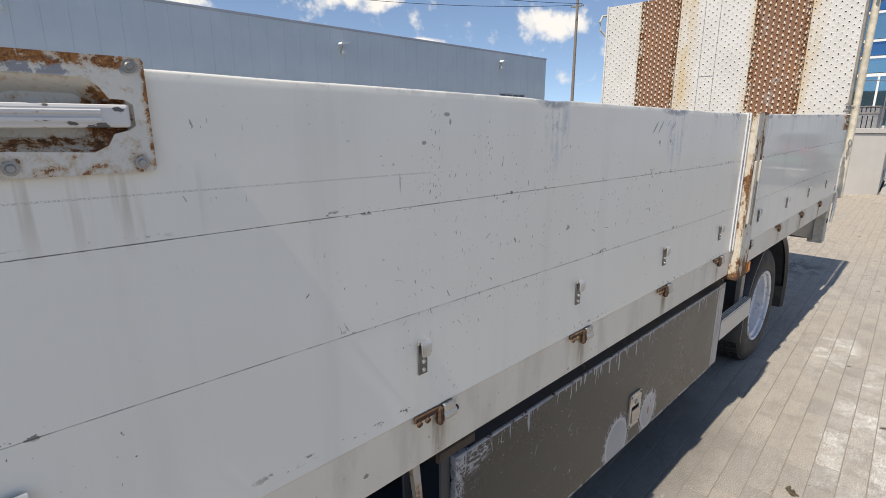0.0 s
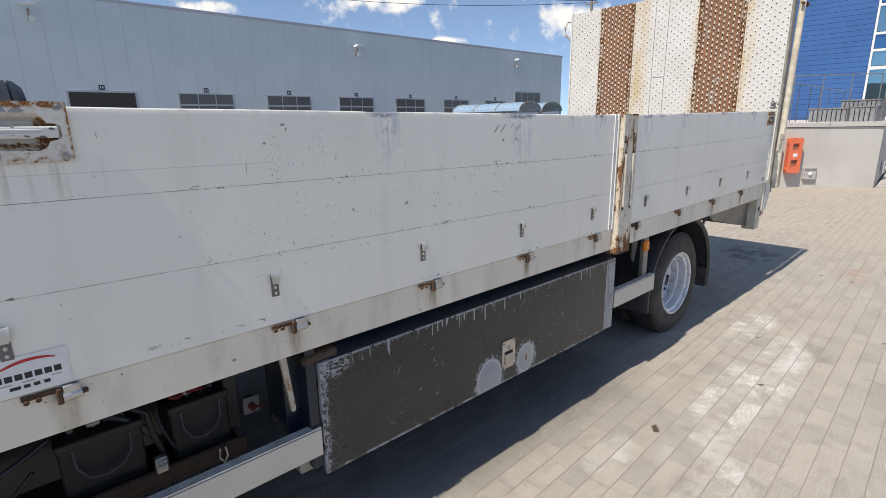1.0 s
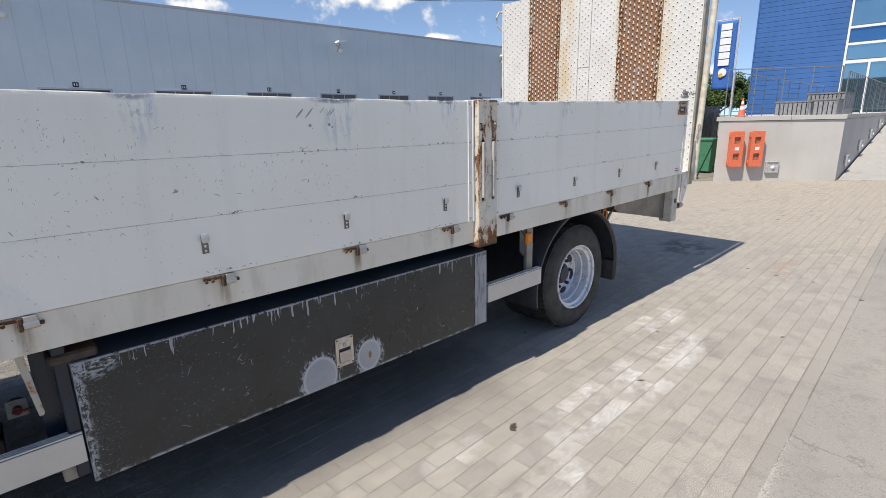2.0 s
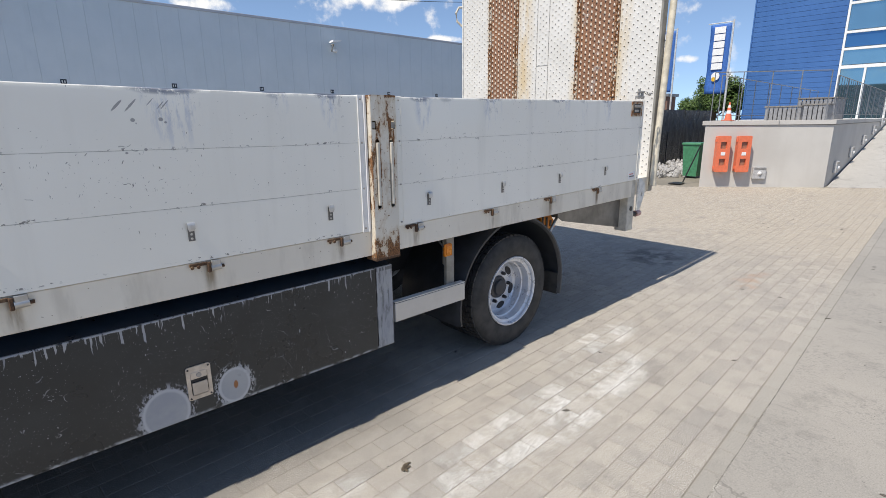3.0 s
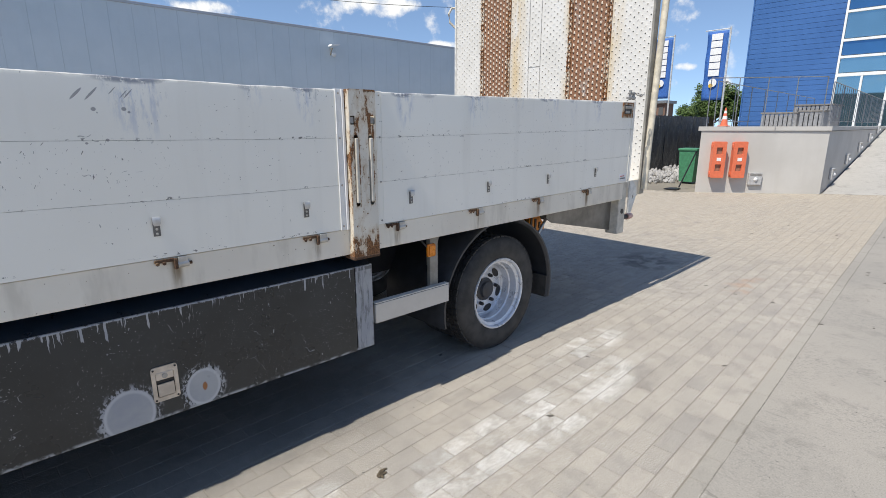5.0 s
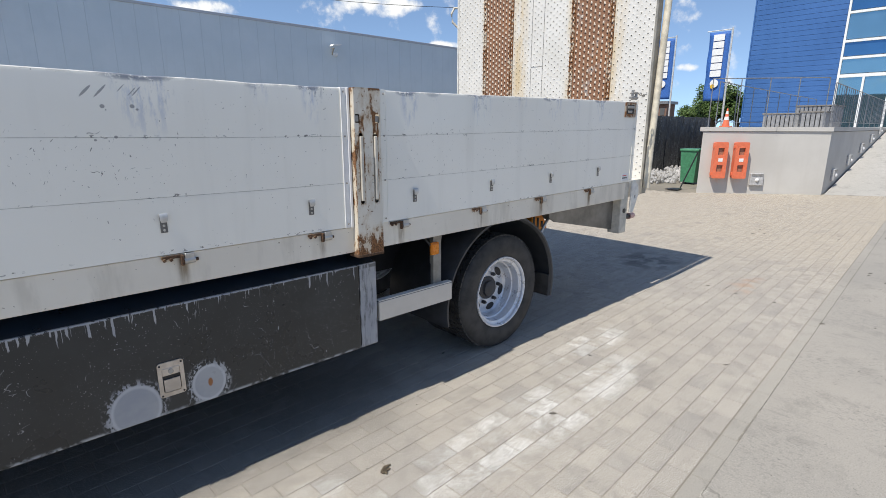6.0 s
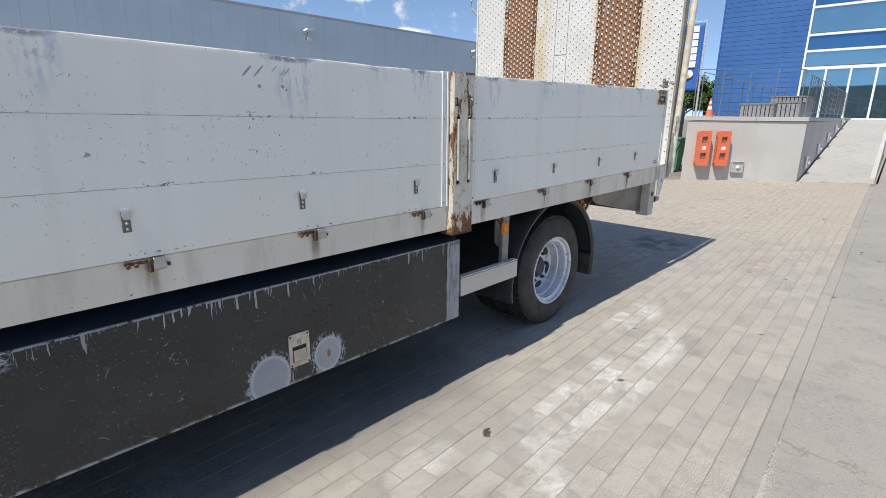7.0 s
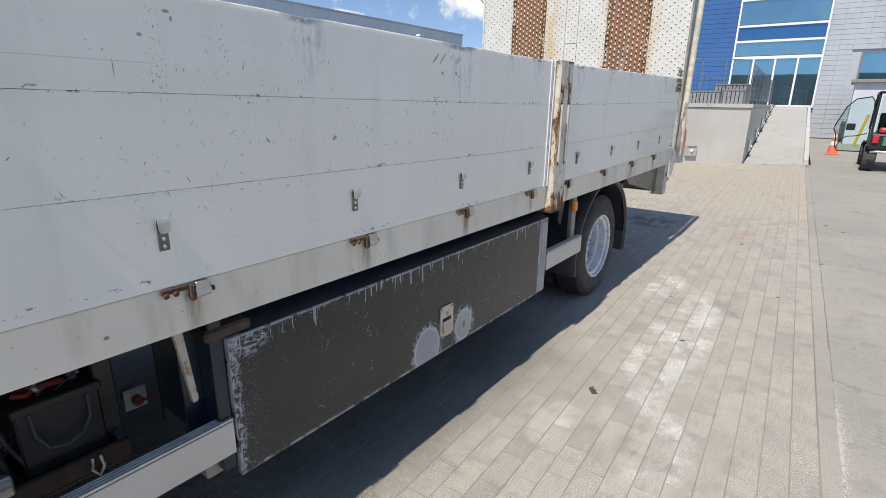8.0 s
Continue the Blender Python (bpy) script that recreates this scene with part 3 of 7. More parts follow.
def make_plate():
    """Catch plate paint: rust eats in from the upper and lower rims and round the recess."""
    k = Mat("catch_plate_paint")
    x, y, z = k.xyz()
    n = k.noise(55.0, 8, 0.74)
    fine = k.noise(260.0, 5, 0.7)
    inside = k.step(y, 0.6925, 0.696)
    heel = k.mul(inside, k.most(k.mul(k.step(z, 1.744, 1.732), 0.9), k.blob(x, z, 0.054, 1.765, 0.028, 0.036, 0.6)))
    rim = k.most(k.mul(k.step(z, 1.815, 1.826), k.step(x, 0.106, 0.064, 0.5, 1.0)), k.mul(k.step(z, 1.716, 1.698), 0.50), k.mul(k.step(x, 0.096, 0.104), 0.9), k.mul(k.blob(x, z, 0.088, 1.705, 0.016, 0.016, 0.6), 0.6), k.mul(k.blob(x, z, -0.046, 1.705, 0.016, 0.016, 0.6), 0.6), heel, k.mul(k.step(y, 0.6905, 0.6920), k.step(y, 0.6945, 0.693), k.step(z, 1.76, 1.73), 0.8))
    reach = k.op("ADD", n, k.mul(rim, 0.21))
    mask = k.step(reach, 0.645, 0.695)
    halo = k.step(reach, 0.50, 0.68)
    rust = k.mix(k.step(fine, 0.35, 0.65), (0.16, 0.062, 0.022), (0.40, 0.18, 0.06))
    rust = k.mix(k.mul(heel, k.step(n, 0.50, 0.62)), rust, (0.09, 0.046, 0.024))
    col = k.mix(k.mul(halo, 0.62), (0.68, 0.66, 0.60), (0.48, 0.31, 0.15))
    bare = k.mul(k.step(k.noise(22.0, 5, 0.6, shift=(4, 0, 0)), 0.50, 0.53), k.blob(x, z, 0.004, 1.822, 0.09, 0.012, 0.4))
    col = k.mix(k.mul(bare, 0.85), col, (0.20, 0.22, 0.26))
    col = k.mix(mask, col, rust)
    k.bump(k.op("ADD", k.mul(mask, -0.5), k.mul(fine, 0.5)), 0.4, 0.0015)
    return k.done(col, k.step(mask, 0, 1, 0.42, 0.9))


PLATE = make_plate()


def make_lever():
    """White lever paint, chipped to dark primer."""
    k = Mat("lever_paint")
    n = k.noise(38.0, 3, 0.55, (0.7, 1, 1.3))
    chip = k.step(n, 0.63, 0.645)
    rim = k.step(n, 0.60, 0.64)
    col = k.mix(k.mul(rim, 0.4), (0.66, 0.655, 0.645), (0.40, 0.34, 0.27))
    col = k.mix(chip, col, (0.12, 0.115, 0.12))
    k.bump(k.mul(chip, -1.0), 0.3, 0.0008)
    return k.done(col, 0.36)

DARK = plain("dark_underbody", (0.022, 0.023, 0.026), 0.6)
BLUEBLACK = plain("dark_blue_steel", (0.010, 0.020, 0.036), 0.32)
PLASTIC = plain("black_plastic", (0.014, 0.0145, 0.016), 0.45)
ARCH = plain("grey_black_plastic", (0.040, 0.043, 0.048), 0.38)
RIM = plain("silver_wheel_paint", (0.70, 0.72, 0.76), 0.30, 0.35, 0.06)


SKIRTM = plain("stained_skirt", (0.23, 0.215, 0.19), 0.42, 0.45, 0.22, 5)
TYREBLUE = plain("blue_black_rubber", (0.006, 0.013, 0.021), 0.55)
GREASE = plain("greasy_steel", (0.07, 0.07, 0.075), 0.45, 0.4)
BEIGE = plain("beige_lock", (0.62, 0.54, 0.45), 0.35, 0.3)
GALV = plain("dull_sheet", (0.30, 0.285, 0.25), 0.5, 0.2)
AMBER = plain("amber_lens", (0.75, 0.24, 0.02), 0.25)
ORANGE = plain("orange_plastic", (0.74, 0.175, 0.085), 0.4, vary=0.05)
DULLRED = plain("dirty_red_plastic", (0.16, 0.02, 0.02), 0.5)
INSET = plain("dull_inset", (0.34, 0.16, 0.10), 0.4)
RED = plain("red_plastic", (0.55, 0.03, 0.03), 0.4)
WHITE = plain("white_paint", (0.78, 0.78, 0.77), 0.45, vary=0.04)
BLACK = plain("black_paint", (0.02, 0.02, 0.022), 0.4)
RAILING = plain("railing_steel", (0.27, 0.275, 0.285), 0.45, 0.5)
TIMBER = plain("grey_timber", (0.22, 0.205, 0.19), 0.7)
GREEN = plain("green_plastic", (0.06, 0.23, 0.12), 0.4)
FLAGBLUE = plain("banner_cloth", (0.035, 0.13, 0.42), 0.7)
STONE = plain("pale_stone", (0.42, 0.41, 0.40), 0.85, vary=0.2, scale=6)
BARK = plain("bark", (0.10, 0.075, 0.05), 0.9)


def make_screen():
    """Black shade cloth, glossy in the creases, with pale torn flecks."""
    k = Mat("black_fence_panel")
    n = k.noise(7.0, 6, 0.7, (1, 1, 0.5), vec=k.pos)
    col = k.mix(k.step(n, 0.35, 0.65), (0.010, 0.012, 0.014), (0.035, 0.040, 0.046))
    col = k.mix(k.mul(k.step(k.noise(26.0, 5, 0.75, (1, 1, 0.5), vec=k.pos), 0.595, 0.64), 0.8), col, (0.42, 0.45, 0.47))
    k.bump(k.noise(9.0, 5, 0.7, (1, 1, 0.4), vec=k.pos), 0.8, 0.06)
    return k.done(col, 0.35)


SCREEN = make_screen()
YELLOW = plain("yellow_paint", (0.70, 0.42, 0.03), 0.45)
BRICKC = plain("brown_brick", (0.20, 0.12, 0.09), 0.8)
POLYC = plain("blue_polycarbonate", (0.30, 0.42, 0.55), 0.25)
WOOD = plain("pole_wood", (0.26, 0.22, 0.18), 0.85)


# ---- mesh helpers ----
def box(bm, x0, x1, y0, y1, z0, z1, bevel=0.0, seg=1):
    m = Matrix.LocRotScale(((x0 + x1) / 2, (y0 + y1) / 2, (z0 + z1) / 2), None, (x1 - x0, y1 - y0, z1 - z0))
    vs = bmesh.ops.create_cube(bm, size=1.0, matrix=m)["verts"]
    if bevel:
        es = list({e for v in vs for e in v.link_edges})
        bmesh.ops.bevel(bm, geom=es, offset=bevel, segments=seg, profile=0.5, affect="EDGES")
    return bm


def rod(bm, a, b, r, r2=None, n=10):
    a, b = Vector(a), Vector(b)
    d = b - a
    m = Matrix.Translation((a + b) / 2) @ d.to_track_quat("Z", "Y").to_matrix().to_4x4()
    bmesh.ops.create_cone(bm, cap_ends=True, segments=n, radius1=r, radius2=r if r2 is None else r2, depth=d.length, matrix=m)
    return bm


def tube(bm, pts, r, n=8):
    pts = [Vector(p) for p in pts]
    rings = []
    for i, p in enumerate(pts):
        d = (pts[min(i + 1, len(pts) - 1)] - pts[max(i - 1, 0)]).normalized()
        q = d.to_track_quat("Z", "Y")
        rings.append([bm.verts.new(p + q @ Vector((r * math.cos(2 * math.pi * k / n), r * math.sin(2 * math.pi * k / n), 0))) for k in range(n)])
    for u, v in zip(rings, rings[1:]):
        for k in range(n):
            bm.faces.new((u[k], u[(k + 1) % n], v[(k + 1) % n], v[k]))
    bm.faces.new(rings[0][::-1])
    bm.faces.new(rings[-1])
    return bm


def prism(bm, poly, place, depth):
    """A polygon of (u, v) put into the world by place(u, v, w), from w = 0 to w = depth."""
    a = [bm.verts.new(place(u, v, 0.0)) for u, v in poly]
    b = [bm.verts.new(place(u, v, depth)) for u, v in poly]
    n = len(poly)
    bm.faces.new(a)
    bm.faces.new(b[::-1])
    for i in range(n):
        bm.faces.new((a[i], b[i], b[(i + 1) % n], a[(i + 1) % n]))
    bmesh.ops.recalc_face_normals(bm, faces=bm.faces[:])
    return bm


def holed(bm, outer, holes, place, depth):
    """A plate with holes through it."""
    es = []
    for loop in (outer, *holes):
        vs = [bm.verts.new(place(u, v, 0.0)) for u, v in loop]
        es += [bm.edges.new((vs[i], vs[(i + 1) % len(vs)])) for i in range(len(vs))]
    fs = [f for f in bmesh.ops.triangle_fill(bm, use_beauty=True, edges=es)["geom"] if isinstance(f, bmesh.types.BMFace)]
    ext = bmesh.ops.extrude_face_region(bm, geom=fs)["geom"]
    shift = Vector(place(0, 0, depth)) - Vector(place(0, 0, 0))
    bmesh.ops.translate(bm, verts=[v for v in ext if isinstance(v, bmesh.types.BMVert)], vec=shift)
    bmesh.ops.recalc_face_normals(bm, faces=bm.faces[:])
    return bm


def rounded(u0, u1, v0, v1, r, n=4):
    pts = []
    for cu, cv, a0 in ((u1 - r, v1 - r, 0), (u0 + r, v1 - r, 90), (u0 + r, v0 + r, 180), (u1 - r, v0 + r, 270)):
        for i in range(n + 1):
            a = radians(a0 + 90 * i / n)
            pts.append((cu + r * math.cos(a), cv + r * math.sin(a)))
    return pts


def circle(cu, cv, r, n=12):
    return [(cu + r * math.cos(2 * math.pi * i / n), cv + r * math.sin(2 * math.pi * i / n)) for i in range(n)]


def lathe(bm, profile, centre, n=40):
    """Turn (radius, y) pairs about the axle, which runs along y."""
    rings = []
    for r, y in profile:
        rings.append([bm.verts.new((centre[0] + r * math.cos(2 * math.pi * k / n), centre[1] + y, centre[2] + r * math.sin(2 * math.pi * k / n))) for k in range(n)])
    for u, v in zip(rings, rings[1:]):
        for k in range(n):
            bm.faces.new((u[k], u[(k + 1) % n], v[(k + 1) % n], v[k]))
    return bm


def front(y):
    """Places (x, z) in a plane of the given y; depth runs away from the camera's side."""
    return lambda u, v, w: (u, y + w, v)


def thing(name, at, label, category, group="", kind=""):
    ob = new(name)
    ob.location = at
    ob.empty_display_size = 0.1
    return tagged(ob, label, category, group, kind)


def part(name, bm, material, parent, label="", smooth=False, local=False):
    me = bpy.data.meshes.new(name)
    bm.normal_update()
    bm.to_mesh(me)
    bm.free()
    me.materials.append(material)
    if smooth:
        me.polygons.foreach_set("use_smooth", [True] * len(me.polygons))
    ob = new(name, me)
    ob.parent = parent
    if not local and parent.data is None:
        ob.matrix_parent_inverse = Matrix.Translation(-parent.location)
    return tagged(ob, label)


def single(name, bm, material, label, category, group="", kind="", smooth=False):
    me = bpy.data.meshes.new(name)
    bm.normal_update()
    bm.to_mesh(me)
    bm.free()
    me.materials.append(material)
    if smooth:
        me.polygons.foreach_set("use_smooth", [True] * len(me.polygons))
    return tagged(new(name, me), label, category, group, kind)


def B():
    return bmesh.new()


def autosmooth(ob, angle=35):
    """Smooth faces, with the sharp edges kept."""
    bm = bmesh.new()
    bm.from_mesh(ob.data)
    for e in bm.edges:
        if len(e.link_faces) == 2 and e.calc_face_angle(0) > radians(angle):
            e.smooth = False
    for f in bm.faces:
        f.smooth = True
    bm.to_mesh(ob.data)
    bm.free()
    return ob


# ---- ground ----
GZ = -0.0019                                       # sand level in the joints
SKEW = 0.045                                       # the paving runs slightly askew to the truck
EDGE0 = -0.935


def edge_y(x):
    return EDGE0 + SKEW * x


bm = B()
vs = [bm.verts.new(p) for p in ((-600, -600, GZ), (900, -600, GZ), (900, 900, GZ), (-600, 900, GZ))]
bm.faces.new(vs)
single("ground", bm, BED, "wide sandy yard ground round the paving", "ground", kind="structure")

bm = B()
prism(bm, [(-40, edge_y(-40) - 0.087), (60, edge_y(60) - 0.087), (60, -90), (-40, -90)][::-1], lambda u, v, w: (u, v, w), -0.05)
single("road", bm, SLAB, "worn grey-beige concrete roadway with fine cracks", "road", kind="structure")
bm = B()
prism(bm, [(17.74, 0.3), (32.9, 1.0), (32.9, edge_y(33) - 0.131), (17.74, edge_y(17.74) - 0.131)][::-1], lambda u, v, w: (u, v, w), -0.05)
single("road", bm, SLAB, "concrete yard surface beside the building ramp", "road", kind="structure")


# ---- truck: load bed ----
truck = thing("truck", (1.8, 1.9, 0), "white flatbed truck with dented drop sides and upright perforated ramp", "truck")
YS = 0.70                                          # outer face of the drop sides
Z0, Z1, Z2, Z3 = 1.115, 1.343, 1.574, 1.803


def board(x0, x1, z0, z1, dents=(), seed=0.0, lip=False):
    """One hollow aluminium side board; dents: (x, depth, half width) along its upper edge."""
    bm = B()
    h = z1 - z0
    nx, rows = max(6, int((x1 - x0) / 0.03)), [(t, 0.0) for t in (0.0, 0.02, 0.35, 0.7, 0.93, 0.985, 1.0)]
    if lip:                                        # rounded upper edge
        rows = rows[:5] + [(1 - 0.0046 / h, 0.0), (1 - 0.0024 / h, 0.0007), (1 - 0.0008 / h, 0.0024), (1.0, 0.0055)]
    grid = []
    for i in range(nx + 1):
        x = x0 + (x1 - x0) * i / nx
        col = []
        for t, back in rows:
            z = z0 + 0.0004 + (h - 0.0008) * t
            push = back + 0.0004 * noise.noise(Vector((x * 1.7 + seed, z * 3, seed))) + 0.0001 * noise.noise(Vector((x * 9, z * 9, seed)))
            for dx, dep, wid in dents:
                g = math.exp(-((x - dx) / wid) ** 2)
                z -= dep * g * max(0, t - 0.5) * 2
                push += dep * 0.6 * g * t ** 6
            col.append(bm.verts.new((x, YS + push, z)))
        col.append(bm.verts.new((x, YS + 0.030, z1 - 0.0004 - sum(d * 0.7 * math.exp(-((x - a) / b) ** 2) for a, d, b in dents))))
        col.append(bm.verts.new((x, YS + 0.030, z0 + 0.0004)))
        grid.append(col)
    m = len(grid[0])
    for a, b in zip(grid, grid[1:]):
        for j in range(m):
            bm.faces.new((a[j], b[j], b[(j + 1) % m], a[(j + 1) % m]))
    bm.faces.new(grid[0])
    bm.faces.new(grid[-1][::-1])
    bmesh.ops.recalc_face_normals(bm, faces=bm.faces[:])
    return bm


def rivet(bm, x, z, y, r=0.007):
    rod(bm, (x, y + 0.002, z), (x, y - 0.002, z), r, n=10)
    rod(bm, (x, y - 0.002, z), (x, y - 0.0045, z), r * 0.75, r * 0.4, n=10)


def hook(parent, x, z=1.245, lip=True):
    """Sheet steel lashing hook, riveted on, with its tongue curled out and down."""
    bm = B()
    box(bm, x - 0.013, x + 0.013, YS - 0.0045, YS - 0.001, z - 0.040, z + 0.030, 0.001)
    ob = part("hook", bm, HOOKM, parent, "dull steel lashing hook")
    bm = B()
    prof = [(0.0, 0.026), (-0.003, 0.034), (-0.007, 0.037), (-0.0105, 0.034), (-0.0125, 0.026), (-0.0125, 0.012), (-0.0105, 0.002)]
    ring = []
    for i, (y, dz) in enumerate(prof):
        w = 0.0145 if i < 5 else (0.0140 if i == 5 else 0.0095)
        ring.append([bm.verts.new((x + sx * w, YS - 0.003 + y + t, z + dz)) for sx, t in ((-1, 0), (1, 0), (1, -0.003), (-1, -0.003))])
    for a, b in zip(ring, ring[1:]):
        for j in range(4):
            bm.faces.new((a[j], a[(j + 1) % 4], b[(j + 1) % 4], b[j]))
    bm.faces.new(ring[-1])
    bmesh.ops.recalc_face_normals(bm, faces=bm.faces[:])
    autosmooth(part("tongue", bm, TONGUE, ob, "bright curled tongue"), 50)
    for dz in (-0.012, -0.030):
        bm = B()
        rivet(bm, x, z + dz, YS - 0.005, 0.005)
        part("rivet", bm, STEEL, ob)
    return ob


def hinge(parent, x):
    """Rusty hinge leaf with bolts, and the zinc knuckle beside it."""
    bm = B()
    box(bm, x - 0.055, x + 0.020, YS - 0.004, YS + 0.004, 1.096, 1.110, 0.002)
    for dx in (-0.045, -0.020):
        rod(bm, (x + dx, YS - 0.004, 1.095), (x + dx, YS - 0.010, 1.093), 0.0075, n=6)
    box(bm, x + 0.016, x + 0.030, YS - 0.010, YS + 0.005, 1.062, 1.108, 0.003)
    part("hinge_leaf", bm, RUST, parent, "rusted hinge leaf")
    bm = B()
    rod(bm, (x + 0.030, YS + 0.002, 1.080), (x + 0.072, YS + 0.002, 1.082), 0.0155, n=16)
    box(bm, x + 0.032, x + 0.070, YS - 0.010, YS + 0.004, 1.082, 1.112, 0.002)
    autosmooth(part("hinge_knuckle", bm, STEEL, parent, "bright zinc hinge knuckle"))
    bm = B()
    rod(bm, (x + 0.070, YS + 0.002, 1.080), (x + 0.086, YS + 0.002, 1.080), 0.007, n=8)
    part("hinge_pin", bm, RUST, parent)


def drop_side(x0, x1, dents, hooks, label, ribs=True, pocket=None):
    """Three boards with an aluminium end profile at each end."""
    bm = B()
    box(bm, x0, x1, YS + 0.031, YS + 0.036, Z0, Z3 - 0.02)
    side = part("drop_side", bm, ALU, truck, label)
    for i, (a, b) in enumerate(((Z0, Z1), (Z1, Z2), (Z2, Z3))):
        start = x0 + 0.045
        if pocket and i == 2:
            ob = part("board", board(start, pocket[0], a, pocket[1], (), x0 + i * 3.7), SIDE, side)
            autosmooth(ob, 40)
            start = pocket[0]
        ob = part("board", board(start, x1 - 0.045, a, b, dents if i == 2 else (), x0 + i * 3.7, i == 2), SIDE, side)
        autosmooth(ob, 40)
    for a, s in ((x0, 1), (x1, -1)):
        bm = B()
        lo, hi = sorted((a, a + s * 0.045))
        box(bm, lo, hi, YS - 0.002, YS + 0.034, Z0 - 0.002, Z3 + 0.002, 0.002)
        lo, hi = sorted((a, a + s * 0.014))
        box(bm, lo, hi, YS - (0.010 if ribs else 0.004), YS - 0.0015, Z0 - 0.002, Z3 + 0.002, 0.002)
        lo, hi = sorted((a + s * 0.041, a + s * 0.046))
        box(bm, lo, hi, YS - (0.006 if ribs else 0.0035), YS - 0.0015, Z0 - 0.002, Z3 + 0.002, 0.001)
        part("end_profile", bm, WHITE if ribs else SIDE, side, "white end profile")
        for z in (1.135, 1.343, 1.574, 1.785):
            bm = B()
            rivet(bm, a + s * 0.029, z, YS - 0.003, 0.005)
            part("rivet", bm, ZINC, side)
    for x in hooks:
        hook(side, x)
    return side


hooks_front = [-0.108] + [HOOK0 + PITCH * i for i in range(4)]
hooks_rear = [HOOK0 + PITCH * i for i in range(4, 8)]
drop_side(-0.200, 2.764, ((0.30, 0.001, 0.10), (1.04, 0.003, 0.06), (1.09, 0.002, 0.03), (1.88, 0.0035, 0.07), (2.30, 0.0025, 0.06), (2.55, 0.0035, 0.04)), hooks_front, "dented white front drop side with three boards", pocket=(0.079, 1.676))
drop_side(2.945, 5.705, ((3.13, 0.0025, 0.05), (3.70, 0.0035, 0.06), (4.10, 0.002, 0.04), (4.45, 0.0035, 0.07), (5.10, 0.0035, 0.06)), hooks_rear, "dented white rear drop side with three boards", False)
drop_side(-2.45, -0.395, (), (HOOK0 - 2 * PITCH, HOOK0 - 3 * PITCH), "white drop side behind the cab")

bm = B()
box(bm, -2.45, 5.62, YS + 0.006, YS + 0.10, 0.977, 1.112, 0.004, 2)
for i in range(26):
    bmesh.ops.bisect_plane(bm, geom=bm.verts[:] + bm.edges[:] + bm.faces[:], plane_co=(-2.2 + i * 0.3, 0, 0), plane_no=(1, 0, 0))
part("side_rail", bm, RAIL, truck, "cream side rail stained with rust below the hinges")
for i in range(-4, 8):
    hinge(truck, HOOK0 + PITCH * i + (0.013 if i < 0 else 0.030 if i < 4 else -0.122))

bm = B()
box(bm, -2.45, 5.735, YS + 0.101, 3.055, 1.03, 1.105)
part("bed_floor", bm, TIMBER, truck, "worn timber load floor")
bm = B()
box(bm, -2.45, 5.74, 3.06, 3.10, 0.99, 1.80, 0.004)
part("far_side", bm, SIDE, truck)
bm = B()
box(bm, 5.742, 6.046, YS + 0.07, 3.29, 0.97, 1.108, 0.004)
part("rear_sill", bm, RAIL, truck, "cream steel sill under the upright ramp")
for y in (1.62, 2.25):
    bm = B()
    box(bm, -2.45, 5.5, y, y + 0.08, 0.72, 0.95, 0.004)
    part("chassis_beam", bm, DARK, truck, "dark steel chassis beam")
for x in (-1.6, -0.6, 0.62, 1.7, 2.9, 4.7, 5.3):
    bm = B()
    box(bm, x, x + 0.06, YS + 0.12, 3.0, 0.952, 1.029, 0.003)
    part("cross_member", bm, DARK, truck)


def stanchion(x0, x1, proud=0.024):
    """Side post between two drop sides: slotted face, twin catches, rust."""
    bm = B()
    xm = (x0 + x1) / 2
    slots = []
    for s in (-1, 1):
        c = xm + s * 0.043
        slots.append(rounded(c - 0.013, c + 0.013, 1.233, 1.590, 0.0125, 5))
        c = xm + s * 0.060
        slots.append(rounded(c - 0.014, c + 0.014, 1.638, 1.680, 0.005, 2))
    holed(bm, rounded(x0, x1, 0.965, 1.806, 0.006, 2), slots, front(YS - proud), 0.005)
    post = part("side_post", bm, POSTM, truck, "rusting cream side post with two slots")
    for a, b in ((x0, x0 + 0.005), (x1 - 0.005, x1)):
        bm = B()
        box(bm, a, b, YS - proud + 0.0055, YS + 0.06, 0.966, 1.805)
        part("cheek", bm, POSTM, post)
    bm = B()
    box(bm, x0 + 0.006, x1 - 0.006, YS + 0.015, YS + 0.02, 0.97, 1.80)
    part("back_plate", bm, RUST, post)
    for s in (-1, 1):
        c = xm + s * 0.043
        bm = B()
        box(bm, c - 0.0085, c + 0.0085, YS - proud - 0.010, YS - proud + 0.016, 1.250, 1.573, 0.004, 2)
        part("catch_lever", bm, CREAM, post, "cream catch lever")
        bm = B()
        box(bm, xm + s * 0.060 - 0.012, xm + s * 0.060 + 0.012, YS - proud + 0.006, YS - proud + 0.020, 1.642, 1.675, 0.003)
        part("catch_pin", bm, ZINC, post)
    bm = B()
    box(bm, x0 - 0.004, x1 + 0.004, YS - proud - 0.002, YS + 0.05, 0.952, 0.970, 0.004)
    part("foot", bm, RUST, post)


stanchion(2.769, 2.926, 0.040)
stanchion(-0.385, -0.212, 0.004)


